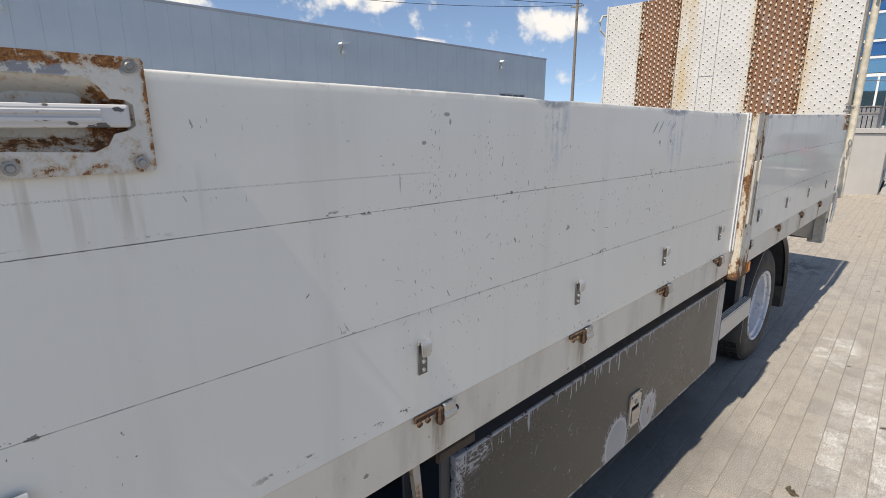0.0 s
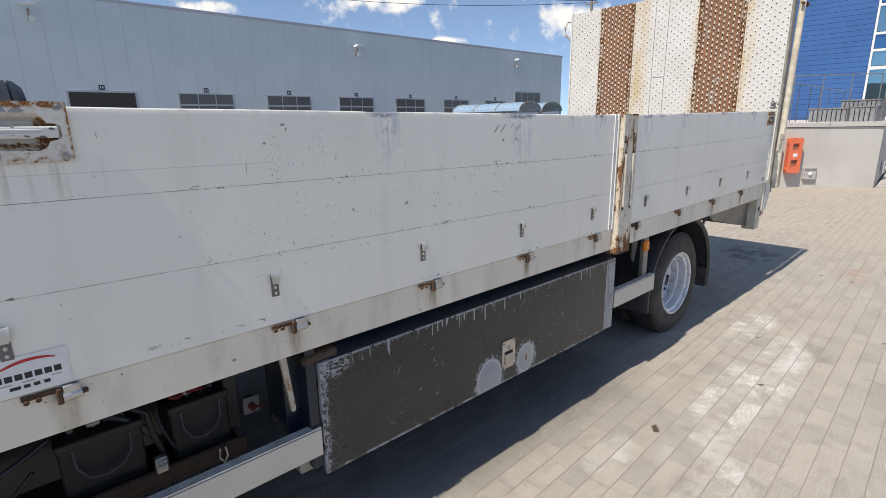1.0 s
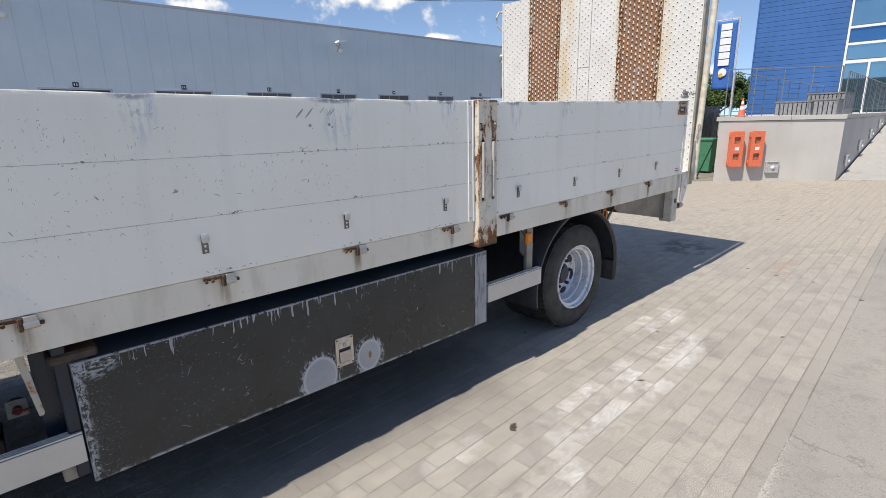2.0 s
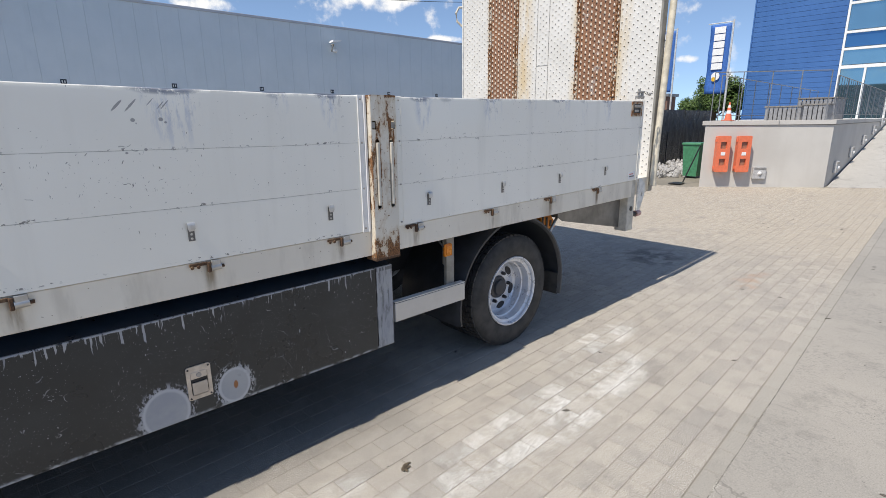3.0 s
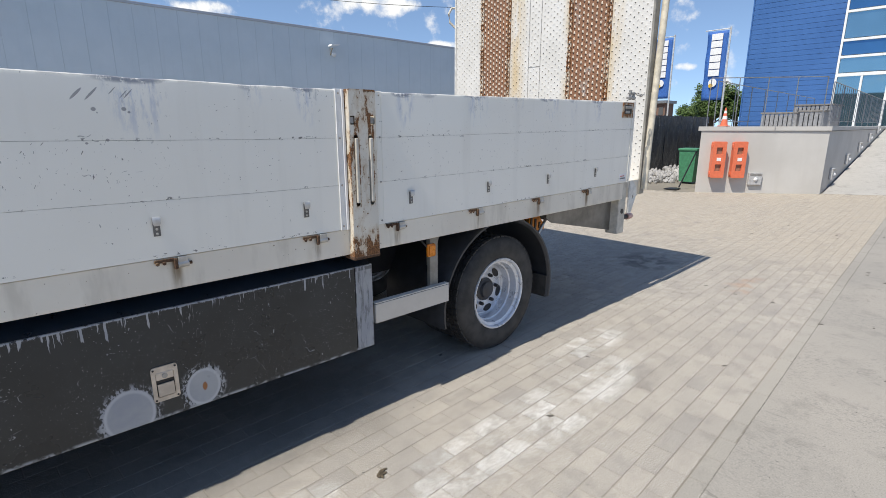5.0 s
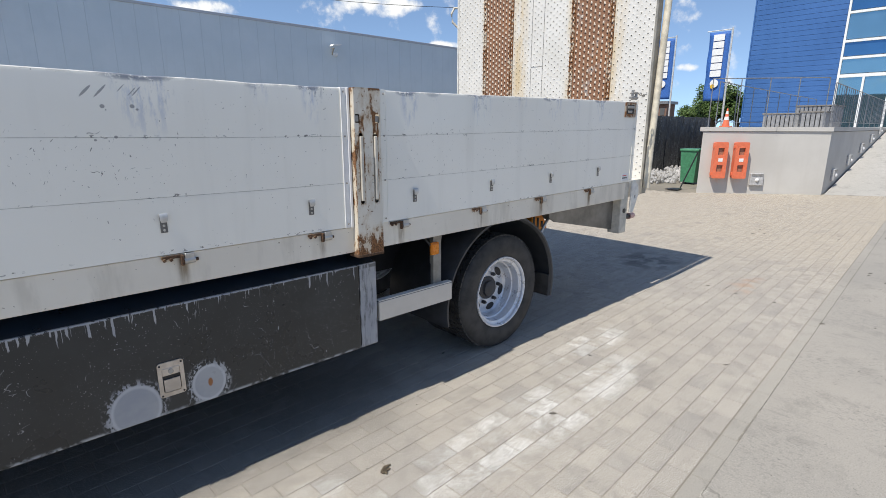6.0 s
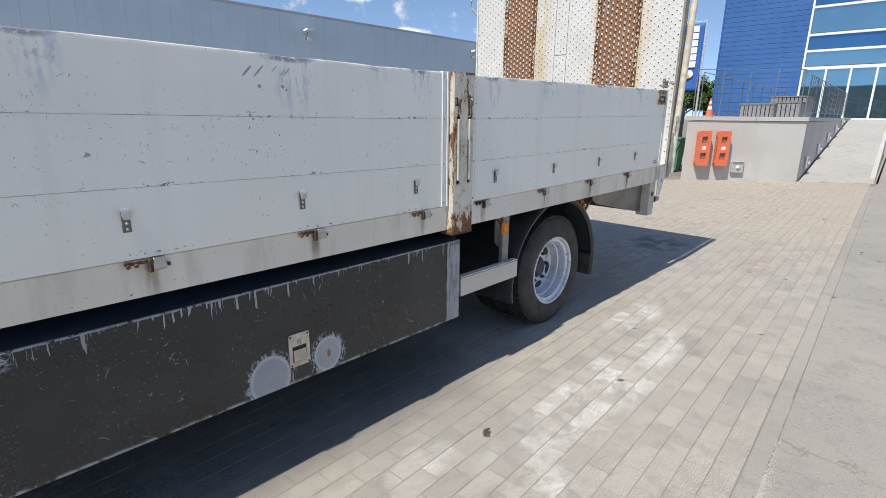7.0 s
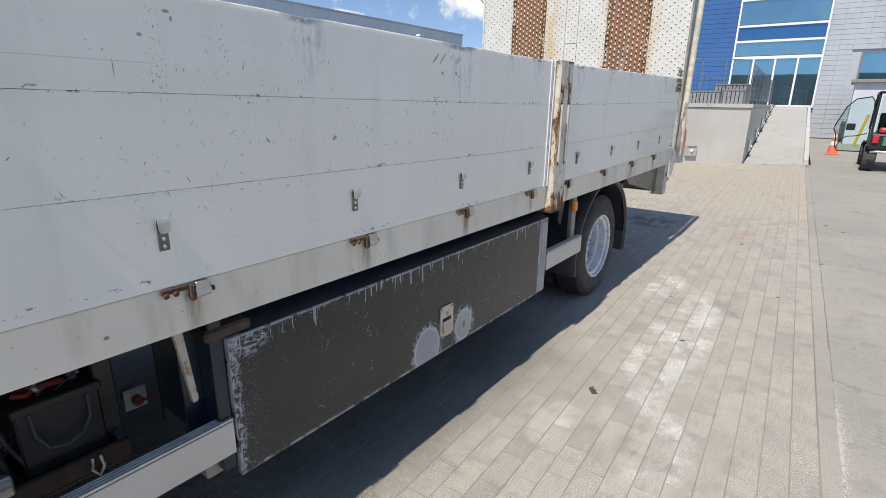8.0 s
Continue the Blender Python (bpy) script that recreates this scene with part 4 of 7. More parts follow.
def handle_plate(x0, x1):
    """Pressed catch plate with a dished recess and a lever handle."""
    z0, z1 = 1.693, 1.836
    recess = [(x1 + u, v) for u, v in ((-0.159, 1.724), (-0.067, 1.720), (-0.051, 1.728), (-0.043, 1.742), (-0.027, 1.746), (-0.018, 1.752), (-0.018, 1.778), (-0.027, 1.784),
              (-0.043, 1.785), (-0.053, 1.800), (-0.067, 1.809), (-0.141, 1.811), (-0.161, 1.802), (-0.176, 1.788), (-0.24, 1.787), (-0.24, 1.742), (-0.179, 1.742))]
    bm = B()
    holed(bm, rounded(x0, x1, z0, z1, 0.006, 3), [recess], front(YS - 0.009), 0.006)
    plate = part("catch_plate", bm, PLATE, truck, "rust-edged pressed catch plate")
    bm = B()
    inner = [((u - (x1 - 0.11)) * 0.80 + x1 - 0.11, (v - 1.764) * 0.60 + 1.764) for u, v in recess]
    a = [bm.verts.new((u, YS - 0.0045, v)) for u, v in recess]
    b = [bm.verts.new((u, YS + 0.022, v)) for u, v in inner]
    n = len(a)
    for i in range(n):
        bm.faces.new((a[i], a[(i + 1) % n], b[(i + 1) % n], b[i]))
    bm.faces.new(b)
    autosmooth(part("recess", bm, PLATE, plate), 50)
    bm = B()
    box(bm, x1 - 0.185, x1 - 0.024, YS - 0.016, YS - 0.001, 1.750, 1.778, 0.004, 2)
    box(bm, x1 - 0.175, x1 - 0.055, YS - 0.0185, YS - 0.0155, 1.756, 1.7625, 0.0015)
    box(bm, x1 - 0.175, x1 - 0.055, YS - 0.0185, YS - 0.0155, 1.766, 1.772, 0.0015)
    lever = part("lever", bm, make_lever(), plate, "chipped white lever handle")
    bm = B()
    box(bm, x0 + 0.02, x1 - 0.205, YS - 0.024, YS - 0.002, 1.746, 1.784, 0.006, 2)
    part("pivot_arm", bm, lever.data.materials[0], lever)
    for a in (x1 - 0.203, x1 - 0.189):
        bm = B()
        box(bm, a, a + 0.003, YS - 0.025, YS - 0.001, 1.744, 1.788, 0.001)
        part("pivot_lug", bm, RAILING, lever)
    bm = B()
    rod(bm, (x1 - 0.194, YS - 0.018, 1.746), (x1 - 0.194, YS - 0.018, 1.786), 0.0042, n=10)
    part("pivot_pin", bm, CREAM, lever)
    for x in (x1 - 0.017, x1 - 0.151, x0 + 0.03):
        for z in (z0 + 0.012, z1 - 0.011):
            bm = B()
            rod(bm, (x, YS - 0.008, z), (x, YS - 0.0125, z), 0.0085, n=14)
            rod(bm, (x, YS - 0.0126, z), (x, YS - 0.0150, z), 0.0055, 0.004, n=10)
            part("bolt", bm, ZINC, plate)


# the plate stands a little above the dipped top edge
handle_plate(-0.226, 0.105)

# sticker on the lowest board: red arc, lettering as plain bars
bm = B()
box(bm, -0.166, 0.010, YS - 0.0022, YS - 0.0012, 1.1240, 1.2090)
sticker = part("sticker", bm, WHITE, truck, "white dealer sticker with red arc")
bm = B()
arc = [(-0.141 + 0.125 * i / 14, 1.1710 + 0.026 * math.sin(math.pi * (0.12 + 0.62 * i / 14)), 0.0016 + 0.0022 * math.sin(math.pi * i / 14)) for i in range(15)]
for (u0, v0, h0), (u1, v1, h1) in zip(arc, arc[1:]):
    vs = [bm.verts.new((u, YS - 0.0026, v)) for u, v in ((u0, v0 - h0), (u1, v1 - h1), (u1, v1 + h1), (u0, v0 + h0))]
    bm.faces.new(vs)
part("red_arc", bm, RED, sticker)
for i in range(7):
    bm = B()
    box(bm, -0.144 + i * 0.0200, -0.144 + i * 0.0200 + 0.0155, YS - 0.0027, YS - 0.0022, 1.1540, 1.1680)
    part("dark_bar", bm, BLACK, sticker)
for a, b in ((-0.052, -0.030), (-0.024, -0.011), (-0.004, 0.009), (0.017, 0.030)):
    bm = B()
    box(bm, a - 0.066, b - 0.066, YS - 0.0027, YS - 0.0022, 1.1320, 1.1400)
    part("dark_bar", bm, BLACK, sticker)
for a, b in ((-0.076, -0.045), (-0.026, 0.0), (0.035, 0.055)):
    bm = B()
    box(bm, a - 0.066, b - 0.066, YS - 0.0027, YS - 0.0022, 1.1455, 1.1480)
    part("grey_bar", bm, ZINC, sticker)

# small sticker at the rear end
bm = B()
box(bm, 5.52, 5.64, YS - 0.0022, YS - 0.0012, 1.1320, 1.1970)
small = part("sticker", bm, WHITE, truck, "small white dealer sticker")
bm = B()
box(bm, 5.535, 5.605, YS - 0.0027, YS - 0.0022, 1.1720, 1.1790)
part("red_bar", bm, RED, small)
for i in range(5):
    bm = B()
    box(bm, 5.533 + i * 0.018, 5.546 + i * 0.018, YS - 0.0027, YS - 0.0022, 1.1500, 1.1610)
    part("dark_bar", bm, BLACK, small)

# rear latch set into the top board
bm = B()
holed(bm, rounded(5.490, 5.668, 1.672, 1.796, 0.006, 2), [rounded(5.515, 5.640, 1.700, 1.775, 0.006, 2)], front(YS - 0.007), 0.006)
latch = part("rear_latch", bm, rusty("latch_paint", (0.40, 0.36, 0.30), 0.44, 0.56, 20.0), truck, "rusted latch plate near the rear corner")
bm = B()
box(bm, 5.515, 5.640, YS - 0.0012, YS - 0.0006, 1.700, 1.775)
part("latch_well", bm, BLACK, latch)
bm = B()
box(bm, 5.525, 5.636, YS - 0.014, YS - 0.002, 1.745, 1.766, 0.003)
box(bm, 5.535, 5.600, YS - 0.012, YS - 0.002, 1.708, 1.728, 0.003)
part("latch_tongue", bm, ZINC, latch)

# ---- truck: toolbox ----
bm = B()
box(bm, 0.765, 2.92, 0.772, 1.32, 0.415, 0.885, 0.004)
toolbox = part("toolbox", bm, BLUEBLACK, truck, "dark steel toolbox below the load bed")
bm = B()
box(bm, 0.745, 2.815, 0.745, 0.771, 0.405, 0.890, 0.004, 2)
part("door", bm, BOXM, toolbox, "scratched dark toolbox door with bare grey discs")
bm = B()
box(bm, 2.819, 2.932, 0.748, 0.771, 0.405, 0.890, 0.004, 2)
part("end_panel", bm, BOXM, toolbox, "worn grey end panel")
bm = B()
prism(bm, [(0.752, 0.891), (0.86, 0.940), (0.86, 0.927), (0.772, 0.888)], lambda u, v, w: (0.80 + w, u, v), 2.12)
part("rain_lip", bm, BLUEBLACK, toolbox, "dark folded rain lip")
bm = B()
box(bm, 0.685, 0.835, 0.752, 0.86, 0.892, 0.932, 0.008)
part("corner_cap", bm, plain("scorched_steel", (0.070, 0.052, 0.040), 0.6, 0.2, 0.3, 20), toolbox, "dark brown corner cap")
bm = B()
holed(bm, rounded(1.7960, 1.8990, 0.4880, 0.6450, 0.012, 4), [rounded(1.8120, 1.8830, 0.5070, 0.6190, 0.008, 3)], front(0.7385), 0.006)
lock = part("lock", bm, BEIGE, toolbox, "beige paddle lock")
bm = B()
box(bm, 1.8120, 1.8830, 0.7440, 0.7446, 0.5070, 0.6190)
part("lock_well", bm, BLACK, lock)
bm = B()
prism(bm, [(0.733, 0.5120), (0.741, 0.5090), (0.741, 0.5670), (0.736, 0.5670)], lambda u, v, w: (1.8160 + w, u, v), 0.063)
part("paddle", bm, BEIGE, lock)
bm = B()
box(bm, 1.8130, 1.8820, 0.737, 0.743, 0.5850, 0.6190, 0.002)
part("lock_face", bm, BEIGE, lock)
bm = B()
rod(bm, (1.8470, 0.738, 0.6020), (1.8470, 0.733, 0.6020), 0.011, n=14)
part("cylinder", bm, ZINC, lock)
for x in (1.8050, 1.8900):
    for z in (0.4970, 0.6340):
        bm = B()
        rod(bm, (x, 0.7385, z), (x, 0.7365, z), 0.0045, n=8)
        part("screw", bm, BLACK, lock)
# hanger beside the box
bm = B()
box(bm, 0.64, 0.735, 0.84, 0.855, 0.44, 0.98, 0.003)
part("hanger_plate", bm, BLUEBLACK, truck, "dark blue steel hanger")
bm = B()
box(bm, 0.700, 0.742, 0.760, 0.84, 0.44, 0.96, 0.004)
part("hanger_channel", bm, BLUEBLACK, truck)
bm = B()
prism(bm, [(0.600, 0.992), (0.626, 0.992), (0.650, 0.735), (0.646, 0.726), (0.634, 0.726)], front(0.765), 0.016)
part("strap", bm, rusty("strap_paint", (0.46, 0.43, 0.37), 0.56, 0.64, 20.0), truck, "painted steel strap")
bm = B()
box(bm, 0.66, 0.745, 0.80, 0.90, 0.415, 0.50, 0.006)
part("bracket", bm, GALV, truck)


# ---- truck: side guards ----
def guard(x0, x1, drop=0.0):
    """Hollow aluminium rail; bright ribs on top, the shade between them a dark sheet."""
    bm = B()
    box(bm, x0, x1, 0.748, 0.792, 0.530 - drop, 0.643 - drop, 0.002)
    rail = part("side_guard", bm, GUARDM, truck, "ribbed aluminium side guard rail")
    bm = B()
    box(bm, x0 + 0.001, x1 - 0.001, 0.750, 0.790, 0.6431 - drop, 0.646 - drop)
    part("groove", bm, BLUEBLACK, rail, "dark sheet standing for the shade between the ribs")
    for i in range(4):
        y = 0.7485 + i * 0.0112
        bm = B()
        box(bm, x0, x1, y, y + 0.0055, 0.6461 - drop, 0.654 - drop, 0.001)
        part("rib", bm, ALU, rail, "bright rib")


guard(-1.9, 0.738, 0.030)
guard(2.948, 3.522)
bm = B()
box(bm, 3.395, 3.462, 0.785, 0.815, 0.60, 0.992, 0.003)
part("guard_stay", bm, GALV, truck, "grey guard stay")
bm = B()
box(bm, 3.360, 3.425, 0.762, 0.784, 0.845, 0.925, 0.008, 2)
lamp = part("marker_lamp", bm, AMBER, truck, "amber side marker lamp")
bm = B()
box(bm, 3.368, 3.417, 0.757, 0.7625, 0.853, 0.917, 0.005, 2)
part("lens", bm, AMBER, lamp)
bm = B()
tube(bm, [(3.34, 0.80, 0.99), (3.33, 0.79, 0.95), (3.36, 0.775, 0.91)], 0.006)
part("cable", bm, BLACK, truck)


# ---- truck: batteries behind the guard ----
def battery(x0, x1):
    bm = B()
    box(bm, x0, x1, 0.99, 1.20, 0.575, 0.775, 0.006)
    case = part("battery", bm, PLASTIC, truck, "black truck battery with rope handle")
    bm = B()
    box(bm, x0 - 0.006, x1 + 0.006, 0.984, 1.206, 0.765, 0.792, 0.004)
    part("lid", bm, PLASTIC, case)
    xm, w = (x0 + x1) / 2, (x1 - x0) * 0.34
    bm = B()
    tube(bm, [(xm - w, 0.986, 0.765), (xm - w * 0.95, 0.978, 0.70), (xm - w * 0.6, 0.974, 0.655), (xm, 0.973, 0.645), (xm + w * 0.6, 0.974, 0.66), (xm + w * 0.95, 0.978, 0.70), (xm + w, 0.986, 0.765)], 0.004)
    part("handle", bm, plain("grey_rope", (0.07, 0.07, 0.072), 0.7), case)
    for s in (-1, 1):
        bm = B()
        rod(bm, (xm + s * w * 0.9, 1.06, 0.79), (xm + s * w * 0.9, 1.06, 0.822), 0.010)
        box(bm, xm + s * w * 0.9 - 0.016, xm + s * w * 0.9 + 0.016, 1.045, 1.075, 0.806, 0.818, 0.003)
        part("terminal", bm, DULLRED if s < 0 and x0 > 0.2 else ZINC, case)


battery(-0.055, 0.185)
battery(0.275, 0.475)
bm = B()
box(bm, -0.9, 0.52, 0.955, 0.972, 0.530, 0.590, 0.004)
box(bm, -0.9, 0.52, 0.956, 1.25, 0.522, 0.530)
part("battery_tray", bm, plain("tray_rust", (0.045, 0.028, 0.021), 0.85, 0.0, 0.3, 30), truck, "rusted battery tray")
bm = B()
tube(bm, [(0.10, 1.04, 0.82), (0.16, 1.02, 0.83), (0.205, 1.0, 0.80), (0.215, 1.0, 0.72), (0.235, 1.0, 0.64), (0.25, 1.02, 0.58)], 0.011)
part("cable", bm, BLACK, truck)
bm = B()
tube(bm, [(0.20, 1.08, 0.83), (0.235, 1.03, 0.78), (0.25, 1.0, 0.70), (0.28, 1.0, 0.62)], 0.006)
tube(bm, [(0.16, 1.06, 0.84), (0.22, 1.04, 0.845), (0.29, 1.05, 0.835)], 0.005)
part("cable", bm, BLACK, truck)
bm = B()
tube(bm, [(0.290, 1.03, 0.812), (0.315, 1.01, 0.812), (0.335, 1.03, 0.812)], 0.008)
part("cable", bm, DULLRED, truck)
for a, b, c, r in (((0.07, 1.05, 0.815), (0.15, 0.985, 0.835), (0.24, 1.02, 0.66), 0.013), ((0.22, 1.06, 0.60), (0.245, 1.02, 0.70), (0.36, 1.03, 0.81), 0.004), ((0.23, 1.05, 0.60), (0.27, 0.99, 0.76), (0.44, 1.04, 0.815), 0.003), ((-0.30, 1.05, 0.70), (-0.20, 1.0, 0.74), (-0.07, 1.04, 0.80), 0.010), ((-0.34, 1.08, 0.52), (-0.24, 1.0, 0.60), (-0.12, 1.02, 0.72), 0.007)):
    bm = B()
    a, b, c = Vector(a), Vector(b), Vector(c)
    tube(bm, [a.lerp(b, q).lerp(b.lerp(c, q), q) for q in [i / 8 for i in range(9)]], r, 8)
    part("cable", bm, BLACK, truck)
for x in (0.055, 0.345):
    bm = B()
    box(bm, x - 0.020, x + 0.020, 1.02, 1.05, 0.806, 0.822, 0.004)
    rod(bm, (x, 1.035, 0.80), (x, 1.035, 0.838), 0.007, n=8)
    part("cable_clamp", bm, ZINC, truck, "zinc battery clamp")
bm = B()
tube(bm, [(0.345, 1.03, 0.815), (0.375, 1.0, 0.828), (0.400, 1.02, 0.816)], 0.009)
part("cable", bm, DULLRED, truck)
bm = B()
box(bm, 0.200, 0.240, 0.945, 0.975, 0.580, 0.640, 0.005)
box(bm, 0.205, 0.235, 0.940, 0.946, 0.600, 0.612, 0.001)
box(bm, 0.205, 0.235, 0.940, 0.946, 0.618, 0.630, 0.001)
part("fuse_holder", bm, STEEL, truck)
bm = B()
tube(bm, [(0.415, 0.95, 0.58), (0.41, 0.945, 0.545), (0.425, 0.945, 0.52), (0.44, 0.945, 0.545), (0.435, 0.95, 0.58)], 0.005)
part("shackle", bm, STEEL, truck)
bm = B()
box(bm, 0.47, 0.52, 1.0, 1.30, 0.60, 0.95, 0.004)
part("tray_wall", bm, BLACK, truck)
bm = B()
box(bm, 0.545, 0.612, 1.030, 1.036, 0.628, 0.700, 0.002)
rod(bm, (0.578, 1.036, 0.665), (0.578, 1.075, 0.665), 0.028, n=18)
iso = part("switch_plate", bm, GALV, truck, "battery isolator switch on a zinc plate")
for x, z in ((0.556, 0.688), (0.602, 0.640)):
    bm = B()
    rod(bm, (x, 1.024, z), (x, 1.030, z), 0.005, n=8)
    part("screw", bm, ZINC, iso)
bm = B()
rod(bm, (0.578, 1.006, 0.662), (0.578, 1.030, 0.662), 0.015, n=14)
box(bm, 0.560, 0.618, 1.000, 1.008, 0.658, 0.666, 0.002)
part("switch_knob", bm, DULLRED, iso)
# dark panel added under the bed to stop light from the far side
bm = B()
box(bm, -2.4, 0.455, 1.40, 1.43, 0.30, 1.02)
part("inner_panel", bm, BLACK, truck)
# unseen panel added to cover the sunlit ground beyond and darken the underside
bm = B()
box(bm, -2.4, 3.35, 2.98, 3.01, 0.38, 1.0)
part("far_skirt", bm, DARK, truck)
# two more added panels block light behind the toolbox and wheels
bm = B()
box(bm, 0.80, 3.35, 1.40, 1.43, 0.30, 1.02)
part("inner_panel", bm, DARK, truck)
bm = B()
box(bm, 3.30, 5.58, 1.55, 1.58, 0.55, 1.02)
part("inner_panel", bm, DARK, truck)

# ---- truck: rear wheels ----
WX, WZ, WY = 4.105, 0.429, 0.815


def wheel(y0, label):
    c = (WX, y0, WZ)
    bm = B()
    lathe(bm, [(0.262, 0.020), (0.270, 0.008), (0.298, -0.002), (0.352, -0.003), (0.392, 0.006), (0.412, 0.020), (0.4225, 0.034), (0.423, 0.200), (0.412, 0.216), (0.384, 0.228), (0.30, 0.238), (0.262, 0.22), (0.256, 0.12), (0.262, 0.020)], c, 80)
    ob = part("wheel", bm, RUBBER, truck, label, smooth=True)
    bm = B()
    n = 60
    for k in range(n):
        a = 2 * math.pi * k / n
        for j in range(4):
            y = 0.028 + j * 0.046
            t = a + (0.022 if j % 2 else 0.0)
            vs = []
            for rr in (0.419, 0.4295):
                for dt, dy in ((-0.041, 0), (0.041, 0), (0.041, 0.037), (-0.041, 0.037)):
                    vs.append(bm.verts.new((c[0] + rr * math.cos(t + dt), c[1] + y + dy, c[2] + rr * math.sin(t + dt))))
            for q in ((4, 5, 6, 7), (0, 1, 5, 4), (1, 2, 6, 5), (2, 3, 7, 6), (3, 0, 4, 7)):
                bm.faces.new([vs[i] for i in q])
    bmesh.ops.recalc_face_normals(bm, faces=bm.faces[:])
    part("tread", bm, RUBBER, ob)
    # deep stepped rim
    bm = B()
    lathe(bm, [(0.258, 0.024), (0.268, 0.008), (0.265, 0.000), (0.257, 0.000), (0.250, 0.008), (0.248, 0.024), (0.240, 0.030), (0.228, 0.034), (0.224, 0.060), (0.221, 0.088), (0.212, 0.094), (0.208, 0.112), (0.204, 0.150), (0.196, 0.160)], c, 72)
    autosmooth(part("rim", bm, RIM, ob, "silver deep-dished steel rim"), 30)
    bm = B()
    lathe(bm, [(0.206, 0.150), (0.198, 0.162), (0.186, 0.166), (0.176, 0.160), (0.150, 0.153), (0.098, 0.151), (0.088, 0.155)], c, 72)
    autosmooth(part("disc", bm, RIM, ob, "silver wheel disc"), 40)
    for k in range(6):
        a = 2 * math.pi * k / 6 + 0.75
        bm = B()
        p = Vector((WX + 0.158 * math.cos(a), y0, WZ + 0.158 * math.sin(a)))
        e = Vector((math.cos(a), 0, math.sin(a)))
        f = Vector((-math.sin(a), 0, math.cos(a)))
        vs = [bm.verts.new(p + e * 0.026 * math.cos(2 * math.pi * q / 16) + f * 0.043 * math.sin(2 * math.pi * q / 16) + Vector((0, 0.1505, 0))) for q in range(16)]
        bm.faces.new(vs)
        ext = bmesh.ops.extrude_face_region(bm, geom=bm.faces[:])["geom"]
        bmesh.ops.translate(bm, verts=[g for g in ext if isinstance(g, bmesh.types.BMVert)], vec=(0, 0.03, 0))
        bmesh.ops.recalc_face_normals(bm, faces=bm.faces[:])
        part("hand_hole", bm, BLACK, ob, "dark hand hole")
    bm = B()
    lathe(bm, [(0.0, 0.112), (0.046, 0.112), (0.060, 0.118), (0.066, 0.138), (0.086, 0.144), (0.090, 0.18)], c, 32)
    autosmooth(part("hub", bm, GREASE, ob, "greasy dark hub"), 35)
    for k in range(6):
        a = 2 * math.pi * k / 6 + 0.08
        bm = B()
        p = Vector((WX + 0.112 * math.cos(a), y0, WZ + 0.112 * math.sin(a)))
        rod(bm, p + Vector((0, 0.152, 0)), p + Vector((0, 0.128, 0)), 0.015, n=6)
        rod(bm, p + Vector((0, 0.128, 0)), p + Vector((0, 0.118, 0)), 0.009, n=8)
        part("wheel_nut", bm, GREASE, ob)
    bm = B()
    rod(bm, (WX, y0 + 0.185, WZ), (WX, y0 + 0.235, WZ), 0.25, n=32)
    part("brake_drum", bm, BLACK, ob)
    return ob


wheel(WY, "outer twin rear wheel with silver rim")
wheel(WY + 0.27, "inner twin rear wheel")
wheel(2.42, "far twin rear wheel")
wheel(2.69, "far outer twin rear wheel")
bm = B()
rod(bm, (WX, 1.1, WZ), (WX, 2.8, WZ), 0.07, n=16)
part("axle", bm, DARK, truck)


def mudguard(y0, y1):
    bm = B()
    sec = [(0.545, y0 + 0.02), (0.557, y0), (0.570, y0), (0.582, y0 + 0.035), (0.584, y1), (0.572, y1), (0.568, y0 + 0.04)]
    rings = []
    for i in range(31):
        a = radians(190 - 204 * i / 30)
        rings.append([bm.verts.new((WX - 0.015 + r * 1.03 * math.cos(a), y, 0.425 + r * math.sin(a))) for r, y in sec])
    for u, v in zip(rings, rings[1:]):
        for k in range(len(sec)):
            bm.faces.new((u[k], u[(k + 1) % len(sec)], v[(k + 1) % len(sec)], v[k]))
    bm.faces.new(rings[0])
    bm.faces.new(rings[-1][::-1])
    bmesh.ops.recalc_face_normals(bm, faces=bm.faces[:])
    ob = autosmooth(part("mudguard", bm, ARCH, truck, "black plastic mudguard arch"), 40)
    bm = B()
    box(bm, WX + 0.540, WX + 0.550, y0 + 0.02, y1 - 0.02, 0.28, 0.46, 0.003)
    part("mud_flap", bm, RUBBER, ob, "black rubber mud flap")


mudguard(0.772, 1.38)
bm = B()
prism(bm, [(3.50, 0.97), (3.62, 0.97), (3.54, 0.70), (3.50, 0.74)], front(0.93), 0.01)
part("mudguard_stay", bm, GALV, truck)
bm = B()
rod(bm, (4.78, 0.86, 0.99), (4.60, 0.86, 0.80), 0.012)
part("mudguard_strut", bm, STEEL, truck)
bm = B()
prism(bm, [(4.60, 0.80), (4.80, 0.80), (4.80, 0.84), (4.68, 0.97), (4.60, 0.97)], front(0.95), 0.14)
chock = part("wheel_chock", bm, plain("chock_plastic", (0.78, 0.27, 0.03), 0.45), truck, "orange plastic wheel chock in its bracket")
for i in range(3):
    bm = B()
    box(bm, 4.615 + i * 0.055, 4.635 + i * 0.055, 0.943, 0.951, 0.82, 0.93 - i * 0.03)
    part("slot", bm, BLACK, chock)

